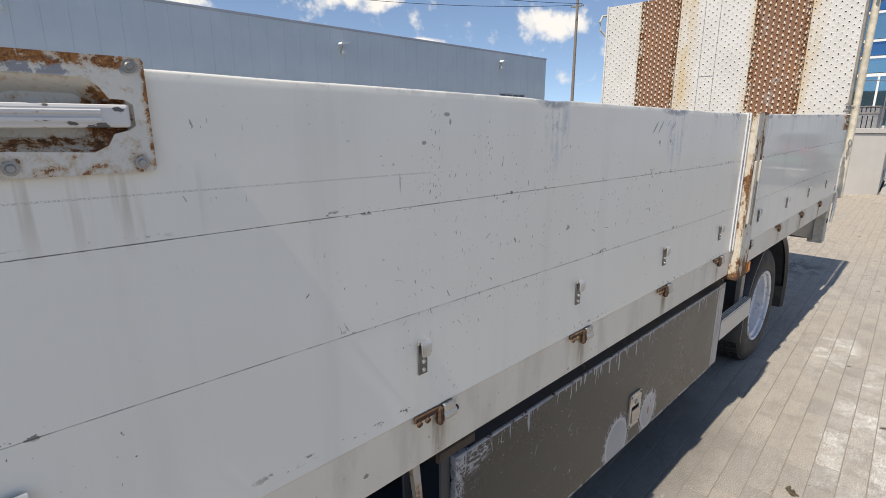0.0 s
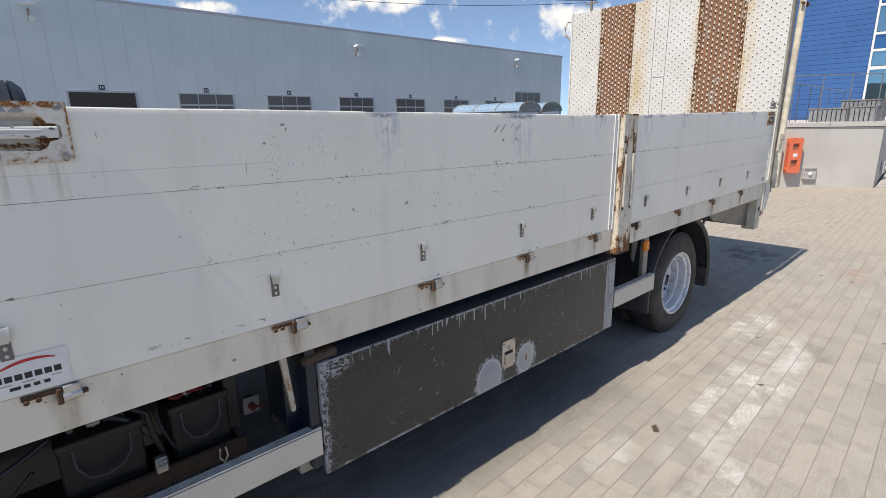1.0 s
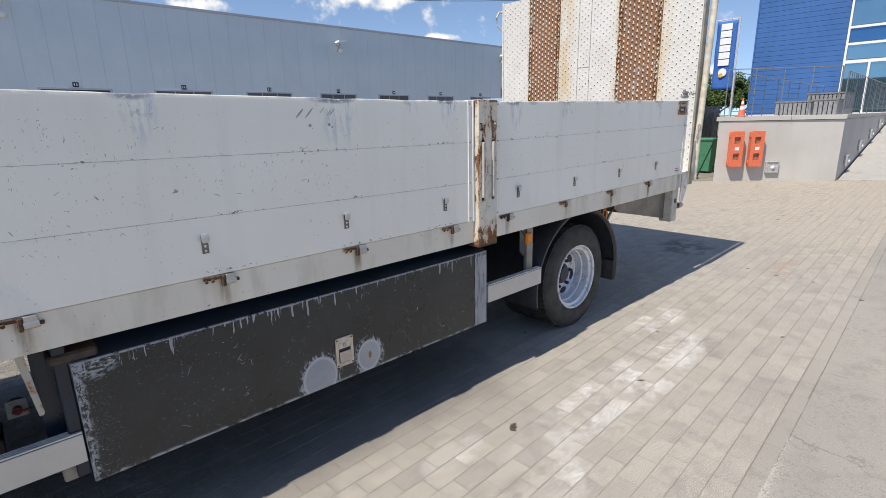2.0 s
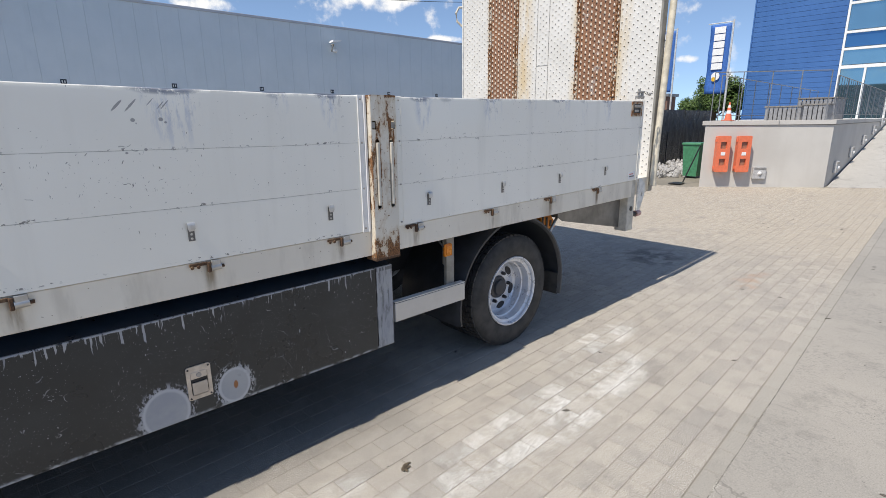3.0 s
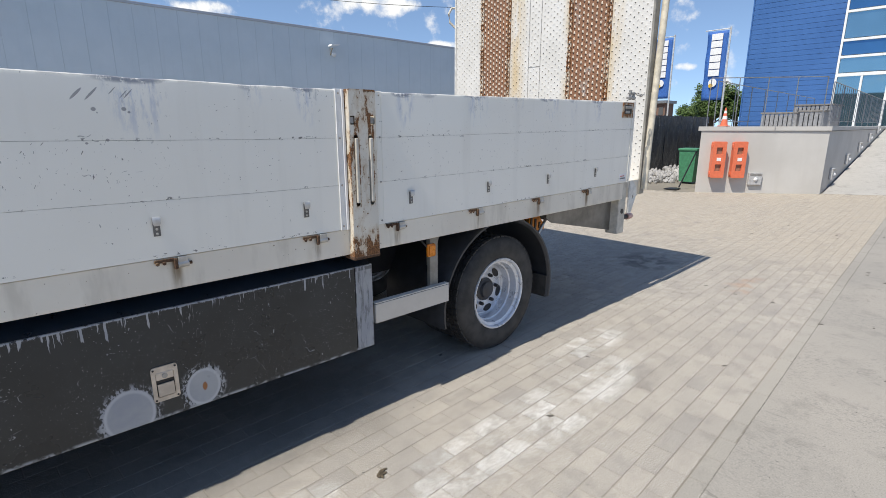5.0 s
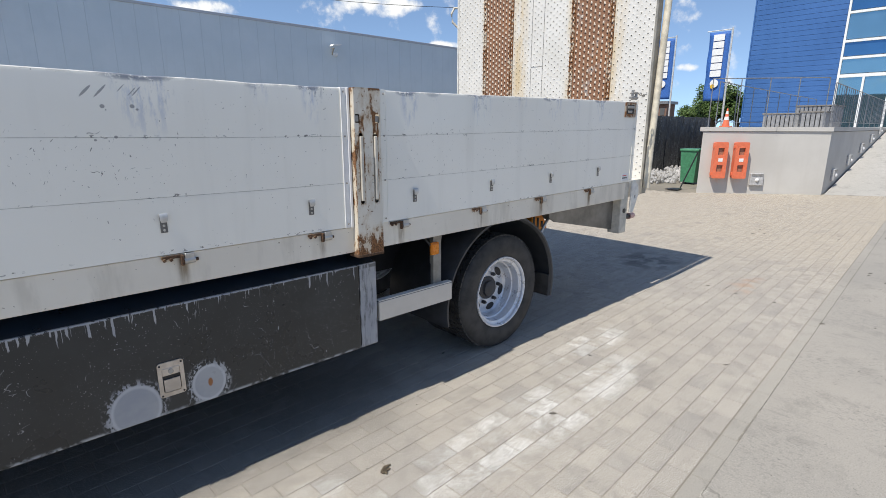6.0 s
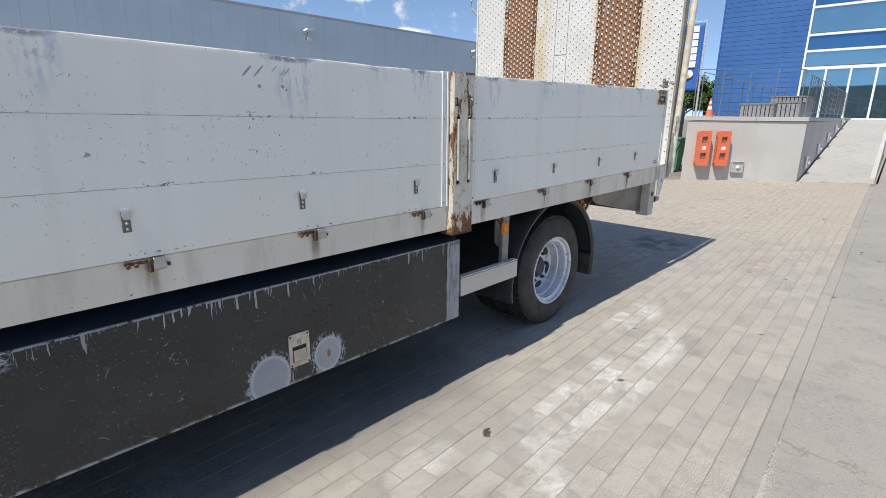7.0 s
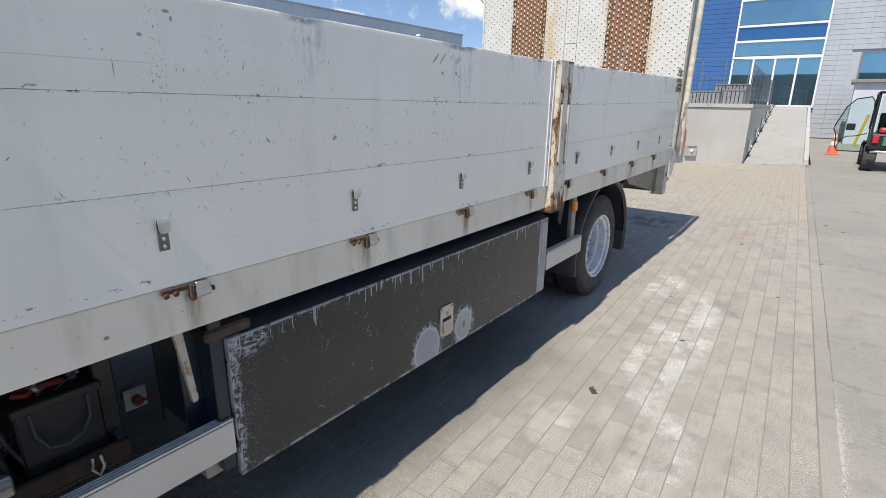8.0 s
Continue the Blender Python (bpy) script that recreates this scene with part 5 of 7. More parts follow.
# ---- truck: rear end ----
bm = B()
prism(bm, [(4.62, 0.992), (5.62, 0.992), (5.62, 0.700), (4.70, 0.885), (4.62, 0.93)], front(0.80), 0.012)
part("rear_skirt", bm, SKIRTM, truck, "dull steel skirt panel behind the wheel")
bm = B()
box(bm, 5.60, 5.72, 0.722, 0.84, 0.675, 1.135, 0.006)
corner = part("rear_corner", bm, CREAM, truck, "cream rear corner post")
bm = B()
rod(bm, (5.66, 0.722, 0.88), (5.66, 0.716, 0.88), 0.022, n=16)
part("cap", bm, BLACK, corner)
bm = B()
holed(bm, [(5.73, 0.86), (5.79, 0.86), (5.86, 0.98), (5.85, 1.06), (5.78, 1.12), (5.73, 1.12)], [circle(5.80, 0.98, 0.014, 12)], front(0.70), 0.012)
part("ramp_hinge", bm, TRIM, truck, "white ramp hinge lug")
bm = B()
rod(bm, (5.72, 0.78, 0.80), (5.90, 0.78, 0.80), 0.020, n=14)
tl = part("tail_stub", bm, BLACK, truck, "round rear marker on a black stub")
bm = B()
rod(bm, (5.865, 0.78, 0.80), (5.945, 0.78, 0.80), 0.030, 0.027, n=16)
part("lens", bm, plain("dull_red_lens", (0.56, 0.33, 0.29), 0.3), tl)
bm = B()
box(bm, 5.62, 5.74, 0.85, 2.98, 0.70, 0.99, 0.004)
part("rear_crossbeam", bm, GALV, truck)

# ---- truck: loading ramp, folded upright ----
RX, RY0, RY1, RZ0, RZ1 = 6.05, 0.778, 3.276, 1.00, 3.130
bm = B()
box(bm, RX + 0.018, RX + 0.045, RY0, RY1, RZ0, RZ1 - 0.01)
ramp = part("loading_ramp", bm, DARK, truck, "upright loading ramp of perforated steel")


def perforated(name, y0, y1, material, label, cell_y=0.040, cell_z=0.0305, hole=0.0060):
    """Sheet cut cell by cell: each second cell carries a flared hole."""
    bm = B()
    ny, nz = max(1, round((y1 - y0) / cell_y)), round((RZ1 - RZ0) / cell_z)
    cy, cz = (y1 - y0) / ny, (RZ1 - RZ0) / nz
    cache = {}

    def corner(i, j):
        if (i, j) not in cache:
            cache[i, j] = bm.verts.new((RX, y0 + i * cy, RZ0 + j * cz))
        return cache[i, j]

    for i in range(ny):
        for j in range(nz):
            c = [corner(i, j), corner(i + 1, j), corner(i + 1, j + 1), corner(i, j + 1)]
            if (i + j) % 2:
                bm.faces.new(c)
                continue
            ym, zm = y0 + (i + 0.5) * cy, RZ0 + (j + 0.5) * cz
            big = hole if (i // 1 + j // 1) % 4 == 0 else hole * 0.62
            lip = [bm.verts.new((RX - 0.0015, ym + big * 1.25 * math.cos(a), zm + big * 1.25 * math.sin(a))) for a in [radians(225 + 45 * q) for q in range(8)]]
            inn = [bm.verts.new((RX + 0.010, ym + big * math.cos(a), zm + big * math.sin(a))) for a in [radians(225 + 45 * q) for q in range(8)]]
            for q in range(4):
                bm.faces.new((c[q], c[(q + 1) % 4], lip[(2 * q + 2) % 8], lip[2 * q + 1], lip[2 * q]))
            for q in range(8):
                bm.faces.new((lip[q], lip[(q + 1) % 8], inn[(q + 1) % 8], inn[q]))
    return part(name, bm, material, ramp, label)


def toothed(y0, y1):
    """Wheel track with punched teeth."""
    bm = B()
    box(bm, RX + 0.002, RX + 0.012, y0, y1, RZ0, RZ1)
    ob = part("wheel_track", bm, TRACK, ramp, "rusted wheel track with punched teeth")
    bm = B()
    ny, nz = round((y1 - y0) / 0.046), round((RZ1 - RZ0) / 0.058)
    for i in range(ny):
        for j in range(nz):
            y = y0 + (i + 0.5) * (y1 - y0) / ny
            z = RZ0 + (j + (0.25 if i % 2 else 0.75)) * (RZ1 - RZ0) / nz
            tip = bm.verts.new((RX - 0.014, y, z - 0.004))
            ring = [bm.verts.new((RX + 0.002, y + dy, z + dz)) for dy, dz in ((-0.012, -0.009), (0.012, -0.009), (0.004, 0.018), (-0.004, 0.018))]
            for q in range(4):
                bm.faces.new((ring[q], ring[(q + 1) % 4], tip))
    bmesh.ops.recalc_face_normals(bm, faces=bm.faces[:])
    tagged(part("teeth", bm, plain("tooth_metal", (0.72, 0.65, 0.55), 0.5, 0.1, 0.12, 40), ob, "worn pale teeth"), kind="stuff")
    bm = B()
    for i in range(ny):
        for j in range(nz):
            y = y0 + (i + 0.5) * (y1 - y0) / ny
            z = RZ0 + (j + (0.25 if i % 2 else 0.75)) * (RZ1 - RZ0) / nz - 0.019
            rod(bm, (RX + 0.001, y, z), (RX + 0.0025, y, z), 0.0050, n=8)
    tagged(part("punched_backing", bm, BLACK, ob), kind="stuff")


def ridge(y):
    """Folded seam with a row of nibs."""
    bm = B()
    box(bm, RX - 0.010, RX + 0.004, y - 0.006, y + 0.006, RZ0, RZ1, 0.003)
    n = 46
    for j in range(n):
        z = RZ0 + (j + 0.5) * (RZ1 - RZ0) / n
        rod(bm, (RX - 0.009, y, z), (RX - 0.019, y, z), 0.010, 0.004, n=6)
    part("seam", bm, rusty("seam_paint", (0.55, 0.50, 0.42), 0.44, 0.56, 6.0), ramp)


TR = ((1.205, 1.628), (2.437, 2.832))
perforated("perforated_sheet", RY0, TR[0][0] - 0.03, SHEET, "white perforated sheet")
perforated("perforated_sheet", TR[0][1] + 0.03, TR[1][0] - 0.03, SHEET, "white perforated sheet")
perforated("perforated_sheet", TR[1][1] + 0.03, RY1, SHEET, "white perforated sheet")
for a, b in TR:
    toothed(a - 0.03, b + 0.03)
    for y in (a - 0.022, a + 0.012, b - 0.012, b + 0.022):
        ridge(y)
bm = B()
for y in (1.99, 2.145):
    box(bm, RX - 0.0035, RX + 0.0005, y, y + 0.004, RZ0, RZ1)
for z in (2.256,):
    box(bm, RX - 0.0035, RX + 0.0005, 1.994, 2.145, z, z + 0.004)
part("weld_line", bm, ZINC, ramp)
bm = B()
box(bm, RX - 0.012, RX + 0.075, RY0 - 0.022, RY0 - 0.001, RZ0, RZ1 + 0.01, 0.003)
part("edge_channel", bm, GALV, ramp, "grey steel edge channel")
bm = B()
box(bm, RX - 0.012, RX + 0.075, RY1 + 0.001, RY1 + 0.022, RZ0, RZ1 + 0.01, 0.003)
part("edge_channel", bm, TRIM, ramp)
bm = B()
tube(bm, [(6.05, 0.718, 1.02), (6.06, 0.718, 1.40), (6.10, 0.718, 2.0), (6.15, 0.718, 2.76), (6.16, 0.718, 2.93)], 0.030, 14)
autosmooth(part("lift_strut", bm, plain("ivory_paint", (0.64, 0.58, 0.46), 0.45), truck, "ivory tubular ramp strut"))
bm = B()
rod(bm, (6.08, 0.705, 2.81), (6.23, 0.705, 2.81), 0.012)
rod(bm, (6.21, 0.705, 2.81), (6.24, 0.705, 2.81), 0.024, n=12)
part("strut_pin", bm, RUST, truck)
bm = B()
box(bm, 5.60, 5.72, 0.705, 0.735, 1.826, 1.846, 0.004)
rod(bm, (5.64, 0.72, 1.82), (5.64, 0.72, 1.90), 0.012)
rod(bm, (5.70, 0.72, 1.82), (5.70, 0.72, 1.885), 0.012)
box(bm, 5.615, 5.725, 0.708, 0.732, 1.868, 1.880, 0.003)
part("ramp_catch", bm, ZINC, truck, "steel ramp catch on the rear corner")
for i in range(4):
    bm = B()
    c = Vector((5.735 + i * 0.030, 0.70, 1.868 - 0.010 * math.sin(i)))
    pts = [c + Vector((0.022 * math.cos(t), 0.010 * math.sin(t) * (1 if i % 2 else 0.2), 0.010 * math.sin(t) * (0.2 if i % 2 else 1))) for t in [2 * math.pi * q / 10 for q in range(11)]]
    tube(bm, pts, 0.004, 6)
    part("chain_link", bm, ZINC, truck)
bm = B()
tube(bm, [(6.075, 3.30, 2.80), (6.015, 3.36, 2.88), (5.995, 3.36, 2.97), (6.035, 3.35, 3.04), (6.075, 3.30, 3.04)], 0.014, 8)
part("ramp_grip", bm, CREAM, ramp, "cream grab handle")



def lift(x):
    """The bed hogs a little: both ends stand higher than the middle."""
    return 0.010 * max(0.0, 2.3 - x) + 0.012 * max(0.0, x - 3.1)


for ob in truck.children_recursive:
    if ob.parent.name.startswith("catch_plate") or ob.name.startswith(("catch_plate", "pivot", "loading_ramp")) or ob.parent.name.startswith(("loading_ramp", "wheel_track", "wheel", "mudguard")):
        continue
    for v in ob.data.vertices:
        low, high = (1.12, 1.30) if v.co.x < 2.7 else (0.93, 1.01)
        v.co.z += lift(v.co.x) * min(1.0, max(0.0, (v.co.z - low) / (high - low)))

# loose tyre standing on the bed, tread towards the side
bm = B()
prof = [(0.22, 0.02), (0.32, -0.01), (0.41, 0.005), (0.432, 0.030)]
for i in range(4):
    y = 0.045 + i * 0.052
    prof += [(0.435, y), (0.424, y + 0.002), (0.424, y + 0.009), (0.435, y + 0.011)]
prof += [(0.432, 0.245), (0.41, 0.270), (0.32, 0.285), (0.22, 0.255), (0.22, 0.02)]
lathe(bm, prof, (0, 0, 0), 72)
tyre = single("loose_tyre", bm, TYREBLUE, "loose black tyre standing on the load floor", "tyre", smooth=False)
tyre.matrix_world = pose(0.115, 2.03, 1.105 + 0.435, 0, 0, 90)

# ---- terrace, ramp and blue building ----
TA, TB = (16.70, 1.31), (14.84, 3.57)              # front corners of the terrace wall
TZ, CZ = 1.515, 1.63


def skew(x):
    """The ramp side of the terrace runs slightly askew to the truck."""
    return 0.050 * max(0.0, x - 16.75)



def slab(bm, poly, z0, z1):
    prism(bm, poly, lambda u, v, w: (u, v, z0 + w), z1 - z0)


bm = B()
slab(bm, [TA, (32.9, 1.31 + skew(32.9)), (32.9, 8.00), TB], -0.01, TZ)
terrace = single("terrace_wall", bm, WALLC, "pale fair-faced concrete terrace wall", "wall", kind="structure")
bm = B()
slab(bm, [(16.68, 1.275), (32.9, 1.275 + skew(32.9)), (32.9, 8.05), (14.77, 3.62)], TZ + 0.012, CZ)
coping = part("coping", bm, WALLC, terrace, "projecting concrete coping")
bm = B()
d = Vector((TB[0] - TA[0], TB[1] - TA[1], 0)).normalized()
nrm = Vector((-d.y, d.x, 0))
if nrm.x > 0:
    nrm = -nrm


def on_wall(s, z, out=0.0):
    """A place on the terrace's front face, s metres from its right corner."""
    p = Vector((TA[0], TA[1], 0)) + d * s + nrm * out
    return Vector((p.x, p.y, z))


WALL_LEN = (Vector(TB) - Vector(TA)).length
for s in (1.26,):
    vs = [bm.verts.new(p) for p in (on_wall(s, TZ + 0.012, 0.056), on_wall(s + 0.012, TZ + 0.012, 0.056), on_wall(s + 0.012, CZ, 0.056), on_wall(s, CZ, 0.056))]
    bm.faces.new(vs)
part("coping_joint", bm, RAILING, terrace)

# the access ramp up to the doors
bm = B()
prof = [(16.80, 0.0), (31.2, 1.53), (32.9, 1.57), (32.9, -0.01), (16.80, -0.01)]
a = [bm.verts.new((x, 1.27 + skew(x), z)) for x, z in prof]
b = [bm.verts.new((x + (0.93 if x < 18 else 0), -0.11 + skew(x), z)) for x, z in prof]
bm.faces.new(a)
bm.faces.new(b[::-1])
for i in range(5):
    bm.faces.new((a[i], b[i], b[(i + 1) % 5], a[(i + 1) % 5]))
bmesh.ops.recalc_face_normals(bm, faces=bm.faces[:])
single("access_ramp", bm, RAMPC, "sunlit concrete access ramp up to the doors", "ramp", kind="structure")
bm = B()
prism(bm, [(17.72, -0.01), (31.2, -0.01), (31.2, 1.63), (17.72, 0.13)], lambda u, v, w: (u, -0.24 + skew(u) + w, v), 0.11)
kerb = single("ramp_kerb", bm, WALLC, "low concrete kerb beside the access ramp", "kerb", kind="structure")


def wall_light(m):
    t = thing("wall_light", (0, 0, 0), "square grey bulkhead light set on the wall", "light", "wall lights of the terrace")
    bm = B()
    box(bm, -0.155, 0.155, -0.08, 0.0, -0.15, 0.15, 0.012)
    part("housing", bm, plain("pale_grey_housing", (0.46, 0.46, 0.46), 0.45), t, "grey housing", local=True)
    bm = B()
    bmesh.ops.create_uvsphere(bm, u_segments=14, v_segments=8, radius=0.05, matrix=Matrix.Translation((0.0, -0.075, -0.01)))
    part("lens", bm, WHITE, t, "white lens", smooth=True, local=True)
    bm = B()
    box(bm, -0.135, 0.135, -0.090, -0.078, 0.085, 0.140, 0.004)
    part("hood", bm, ZINC, t, local=True)
    t.matrix_basis = m
    return t


face = Matrix(((d.x, -nrm.x, 0, 0), (d.y, -nrm.y, 0, 0), (0, 0, 1, 0), (0, 0, 0, 1)))
if face.determinant() < 0:
    face = Matrix(((-d.x, -nrm.x, 0, 0), (-d.y, -nrm.y, 0, 0), (0, 0, 1, 0), (0, 0, 0, 1)))


def wall_pose(s, z):
    p = on_wall(s, z)
    return Matrix.Translation(p) @ face


wl = wall_light(wall_pose(1.56, 0.36))
for i in range(5):
    x = 17.8 + i * 2.5
    copy_thing(wl, pose(x, 1.307 + skew(x), 0.32 + (x - 16.80) * 0.108, 0, 0, 0))


def extinguisher_box(m):
    """Tall orange cabinet with two windows in its lid."""
    t = thing("extinguisher_box", (0, 0, 0), "orange plastic extinguisher box hung on the wall", "box", "extinguisher boxes on the terrace wall")
    bm = B()
    box(bm, -0.145, 0.145, -0.12, -0.001, -0.43, 0.43, 0.02, 2)
    part("body", bm, ORANGE, t, local=True)
    bm = B()
    place = lambda u, v, w: (u, -0.20 + w, v)
    holed(bm, rounded(-0.155, 0.155, -0.44, 0.44, 0.03, 3), [rounded(-0.07, 0.07, 0.13, 0.30, 0.01, 2), rounded(-0.07, 0.07, -0.28, -0.11, 0.01, 2)], place, 0.08)
    lid = part("lid", bm, ORANGE, t, "moulded orange lid", local=True)
    bm = B()
    box(bm, -0.071, 0.071, -0.150, -0.145, 0.13, 0.30)
    part("window", bm, INSET, lid, "dull inset window", local=True)
    bm = B()
    box(bm, -0.071, 0.071, -0.150, -0.145, -0.28, -0.11)
    part("window", bm, INSET, lid, "dull inset window", local=True)
    bm = B()
    box(bm, -0.05, 0.05, -0.204, -0.2005, -0.03, 0.05)
    part("notice", bm, WHITE, lid, "small white notice", local=True)
    for z in (0.33, -0.33):
        bm = B()
        box(bm, -0.175, -0.145, -0.16, -0.08, z - 0.04, z + 0.04, 0.006)
        part("latch", bm, ORANGE, t, local=True)
    t.matrix_basis = m
    return t


ex = extinguisher_box(wall_pose(WALL_LEN - 0.41, 0.83))
copy_thing(ex, wall_pose(WALL_LEN - 0.89, 0.83))


def railing(name, a, b, n_posts, bars, label, height=1.12, mid=True):
    a, b = Vector(a), Vector(b)
    t = thing(name, a, label, "railing")
    up = Vector((0, 0, height))
    for i in range(n_posts):
        p = a.lerp(b, i / (n_posts - 1))
        bm = B()
        rod(bm, p, p + up, 0.012, n=8)
        part("post", bm, RAILING, t)
    bm = B()
    rod(bm, a + up, b + up, 0.011, n=8)
    part("top_rail", bm, RAILING, t)
    if mid:
        bm = B()
        rod(bm, a + up * 0.12, b + up * 0.12, 0.008, n=6)
        part("bottom_rail", bm, RAILING, t)
    for i in range(bars):
        p = a.lerp(b, (i + 0.5) / bars)
        bm = B()
        rod(bm, p + up * 0.12, p + up, 0.007, n=5)
        part("baluster", bm, RAILING, t)


railing("railing", on_wall(0.15, CZ, -0.15), on_wall(WALL_LEN - 0.15, CZ, -0.15), 5, 0, "thin dark steel railing along the terrace front", 1.15, False)
railing("railing", (15.44, 3.52, CZ), (27.0, 3.90, CZ), 9, 0, "dark steel railing across the terrace", 1.10)
railing("railing", (17.1, 1.44 + skew(17.1), CZ), (30.8, 1.44 + skew(30.8), CZ + 0.02), 9, 34, "dark barred railing beside the access ramp", 1.05)


SLATM = plain("grey_slat_paint", (0.30, 0.30, 0.305), 0.45, 0.2)


def planter(x0, x1, y0, y1, z1, label):
    t = thing("slatted_planter", ((x0 + x1) / 2, (y0 + y1) / 2, CZ), label, "planter", "slatted planters on the terrace")
    bm = B()
    box(bm, x0 + 0.03, x1 - 0.03, y0 + 0.03, y1 - 0.03, CZ, z1 - 0.05)
    part("core", bm, BLACK, t)
    n = max(3, int((y1 - y0) / 0.10))
    for i in range(n):
        y = y0 + (y1 - y0) * i / n
        bm = B()
        box(bm, x0, x0 + 0.025, y + 0.01, y + (y1 - y0) / n - 0.012, CZ, z1, 0.003)
        part("slat", bm, SLATM, t)
    n = max(3, int((x1 - x0) / 0.10))
    for i in range(n):
        x = x0 + (x1 - x0) * i / n
        bm = B()
        box(bm, x + 0.01, x + (x1 - x0) / n - 0.012, y0, y0 + 0.025, CZ, z1, 0.003)
        part("slat", bm, SLATM, t)
    bm = B()
    box(bm, x0 - 0.02, x1 + 0.02, y0 - 0.02, y1 + 0.02, z1, z1 + 0.04, 0.004)
    part("top", bm, TIMBER, t)


planter(18.5, 19.45, 2.45, 3.34, 1.98, "low grey slatted timber planter")
planter(19.47, 20.75, 1.86, 2.78, 2.21, "tall grey slatted timber planter")
planter(17.77, 18.48, 1.70, 2.24, 2.0, "low grey slatted planter by the railing")


def cone(at, h, label):
    t = thing("traffic_cone", at, label, "traffic cone")
    x, y, z = at
    bm = B()
    box(bm, x - h * 0.27, x + h * 0.27, y - h * 0.27, y + h * 0.27, z, z + h * 0.05, 0.01)
    part("base", bm, ORANGE, t)
    for a, b, mt in ((0.05, 0.38, ORANGE), (0.38, 0.55, WHITE), (0.55, 0.70, ORANGE), (0.70, 0.84, WHITE), (0.84, 1.0, ORANGE)):
        ra, rb = h * 0.20 * (1 - a * 0.88), h * 0.20 * (1 - b * 0.88)
        bm = B()
        rod(bm, (x, y, z + h * a), (x, y, z + h * b), ra, rb, n=16)
        part("band", bm, mt, t, smooth=False)


p = on_wall(WALL_LEN - 0.55, CZ, -0.12)
cone((p.x, p.y, CZ), 0.45, "small orange and white cone on the coping")
cone((22.4, -0.70, 0.0), 0.82, "orange and white traffic cone by the doors")

# building
BX = 33.0
bld = thing("office_building", (38, 2, 0), "office building with blue cladding and glazed entrance", "building")
bm = B()
box(bm, BX + 0.10, 54, -26, 8.44, 0, 13.0)
part("wall", bm, GREYP, bld)
n = 48
for i in range(n):
    z0 = 1.2 + i * 0.245
    bm = B()
    box(bm, BX, BX + 0.098, 4.50, 8.46, z0, z0 + 0.236, 0.006)
    part("cladding_plank", bm, BLUE, bld)
bm = B()
box(bm, BX + 0.02, BX + 0.099, 4.5, 8.46, 0.0, 1.2)
part("plinth", bm, BLUE, bld)
bm = B()
box(bm, BX - 0.03, BX + 0.098, 8.462, 8.52, 0, 13.0)
part("corner_trim", bm, BLUE, bld)
gy0, gy1 = 0.48, 4.44
levels = [(1.62, 3.96), (4.12, 4.80), (4.92, 5.56), (5.68, 6.84), (6.96, 7.68), (7.78, 12.5)]
for i, (z0, z1) in enumerate(levels):
    cols = 4 if i == 0 else 1
    for j in range(cols):
        a = gy0 + (gy1 - gy0) * j / cols
        b = gy0 + (gy1 - gy0) * (j + 1) / cols
        bm = B()
        box(bm, BX + 0.02, BX + 0.05, a + 0.05, b - 0.05, z0 + 0.03, z1)
        part("pane", bm, GLASS_BLUE if i in (2, 4) else GLASS, bld, "blue spandrel panel" if i in (2, 4) else "reflecting glass pane")
for z0, z1 in ((1.52, 1.64), (3.96, 4.11), (4.80, 4.91), (5.56, 5.67), (6.84, 6.95), (7.68, 7.78)):
    bm = B()
    box(bm, BX - 0.06, BX + 0.06, gy0 - 0.04, gy1 + 0.04, z0, z1, 0.006)
    part("transom", bm, WHITE, bld, "white transom")
for k, y in enumerate((0.48, 1.47, 2.46, 3.45, 4.44)):
    bm = B()
    top = 12.5 if k in (0, 4) else 3.96
    box(bm, BX - 0.059, BX + 0.059, y - 0.045, y + 0.045, 1.52, top, 0.006)
    part("mullion", bm, WHITE, bld, "white mullion")
upper = B()
for j in range(11):
    for i in range(44):
        y1 = 0.42 - j * 0.545
        z0 = 0.05 + i * 0.235
        if y1 < -0.66 and 2.5 < z0 < 4.2:
            continue
        near = j < 10 and i < 31
        bm = B() if near else upper
        box(bm, BX + 0.02, BX + 0.098, y1 - 0.535, y1, z0, z0 + 0.225, 0.004 if near else 0.0)
        if near:
            part("facade_panel", bm, GREYP, bld)
tagged(part("facade_panels_above", upper, GREYP, bld), kind="stuff")
bm = B()
box(bm, BX + 0.03, BX + 0.06, -5.5, -1.09, 2.77, 4.14)
win = part("window", bm, GLASS, bld, "wide reflecting window")
bm = B()
holed(bm, [(-5.55, 2.74), (-1.05, 2.74), (-1.05, 4.17), (-5.55, 4.17)], [[(-5.48, 2.80), (-1.12, 2.80), (-1.12, 4.11), (-5.48, 4.11)]], lambda u, v, w: (BX + 0.0 + w, u, v), 0.06)
part("frame", bm, RAILING, win)

# grey entrance box beside the building
cab = thing("entrance_box", (30.3, -3.2, 0), "pale grey entrance box with a flat roof", "kiosk")
bm = B()
box(bm, 29.2, 31.6, -5.4, -1.02, 0.0, 2.60, 0.01)
part("body", bm, plain("pale_panel", (0.60, 0.60, 0.66), 0.45, vary=0.02, scale=3), cab)
bm = B()
box(bm, 29.0, 31.8, -5.6, -0.88, 2.60, 2.74, 0.01)
part("roof", bm, GALV, cab, "grey roof edge")
bm = B()
box(bm, 29.16, 29.199, -2.6, -2.35, 0.1, 2.2)
part("slot_window", bm, GLASS_DARK, cab)
bm = B()
rod(bm, (27.6, -1.38, 0.0), (27.6, -1.66, 1.30), 0.05, n=10)
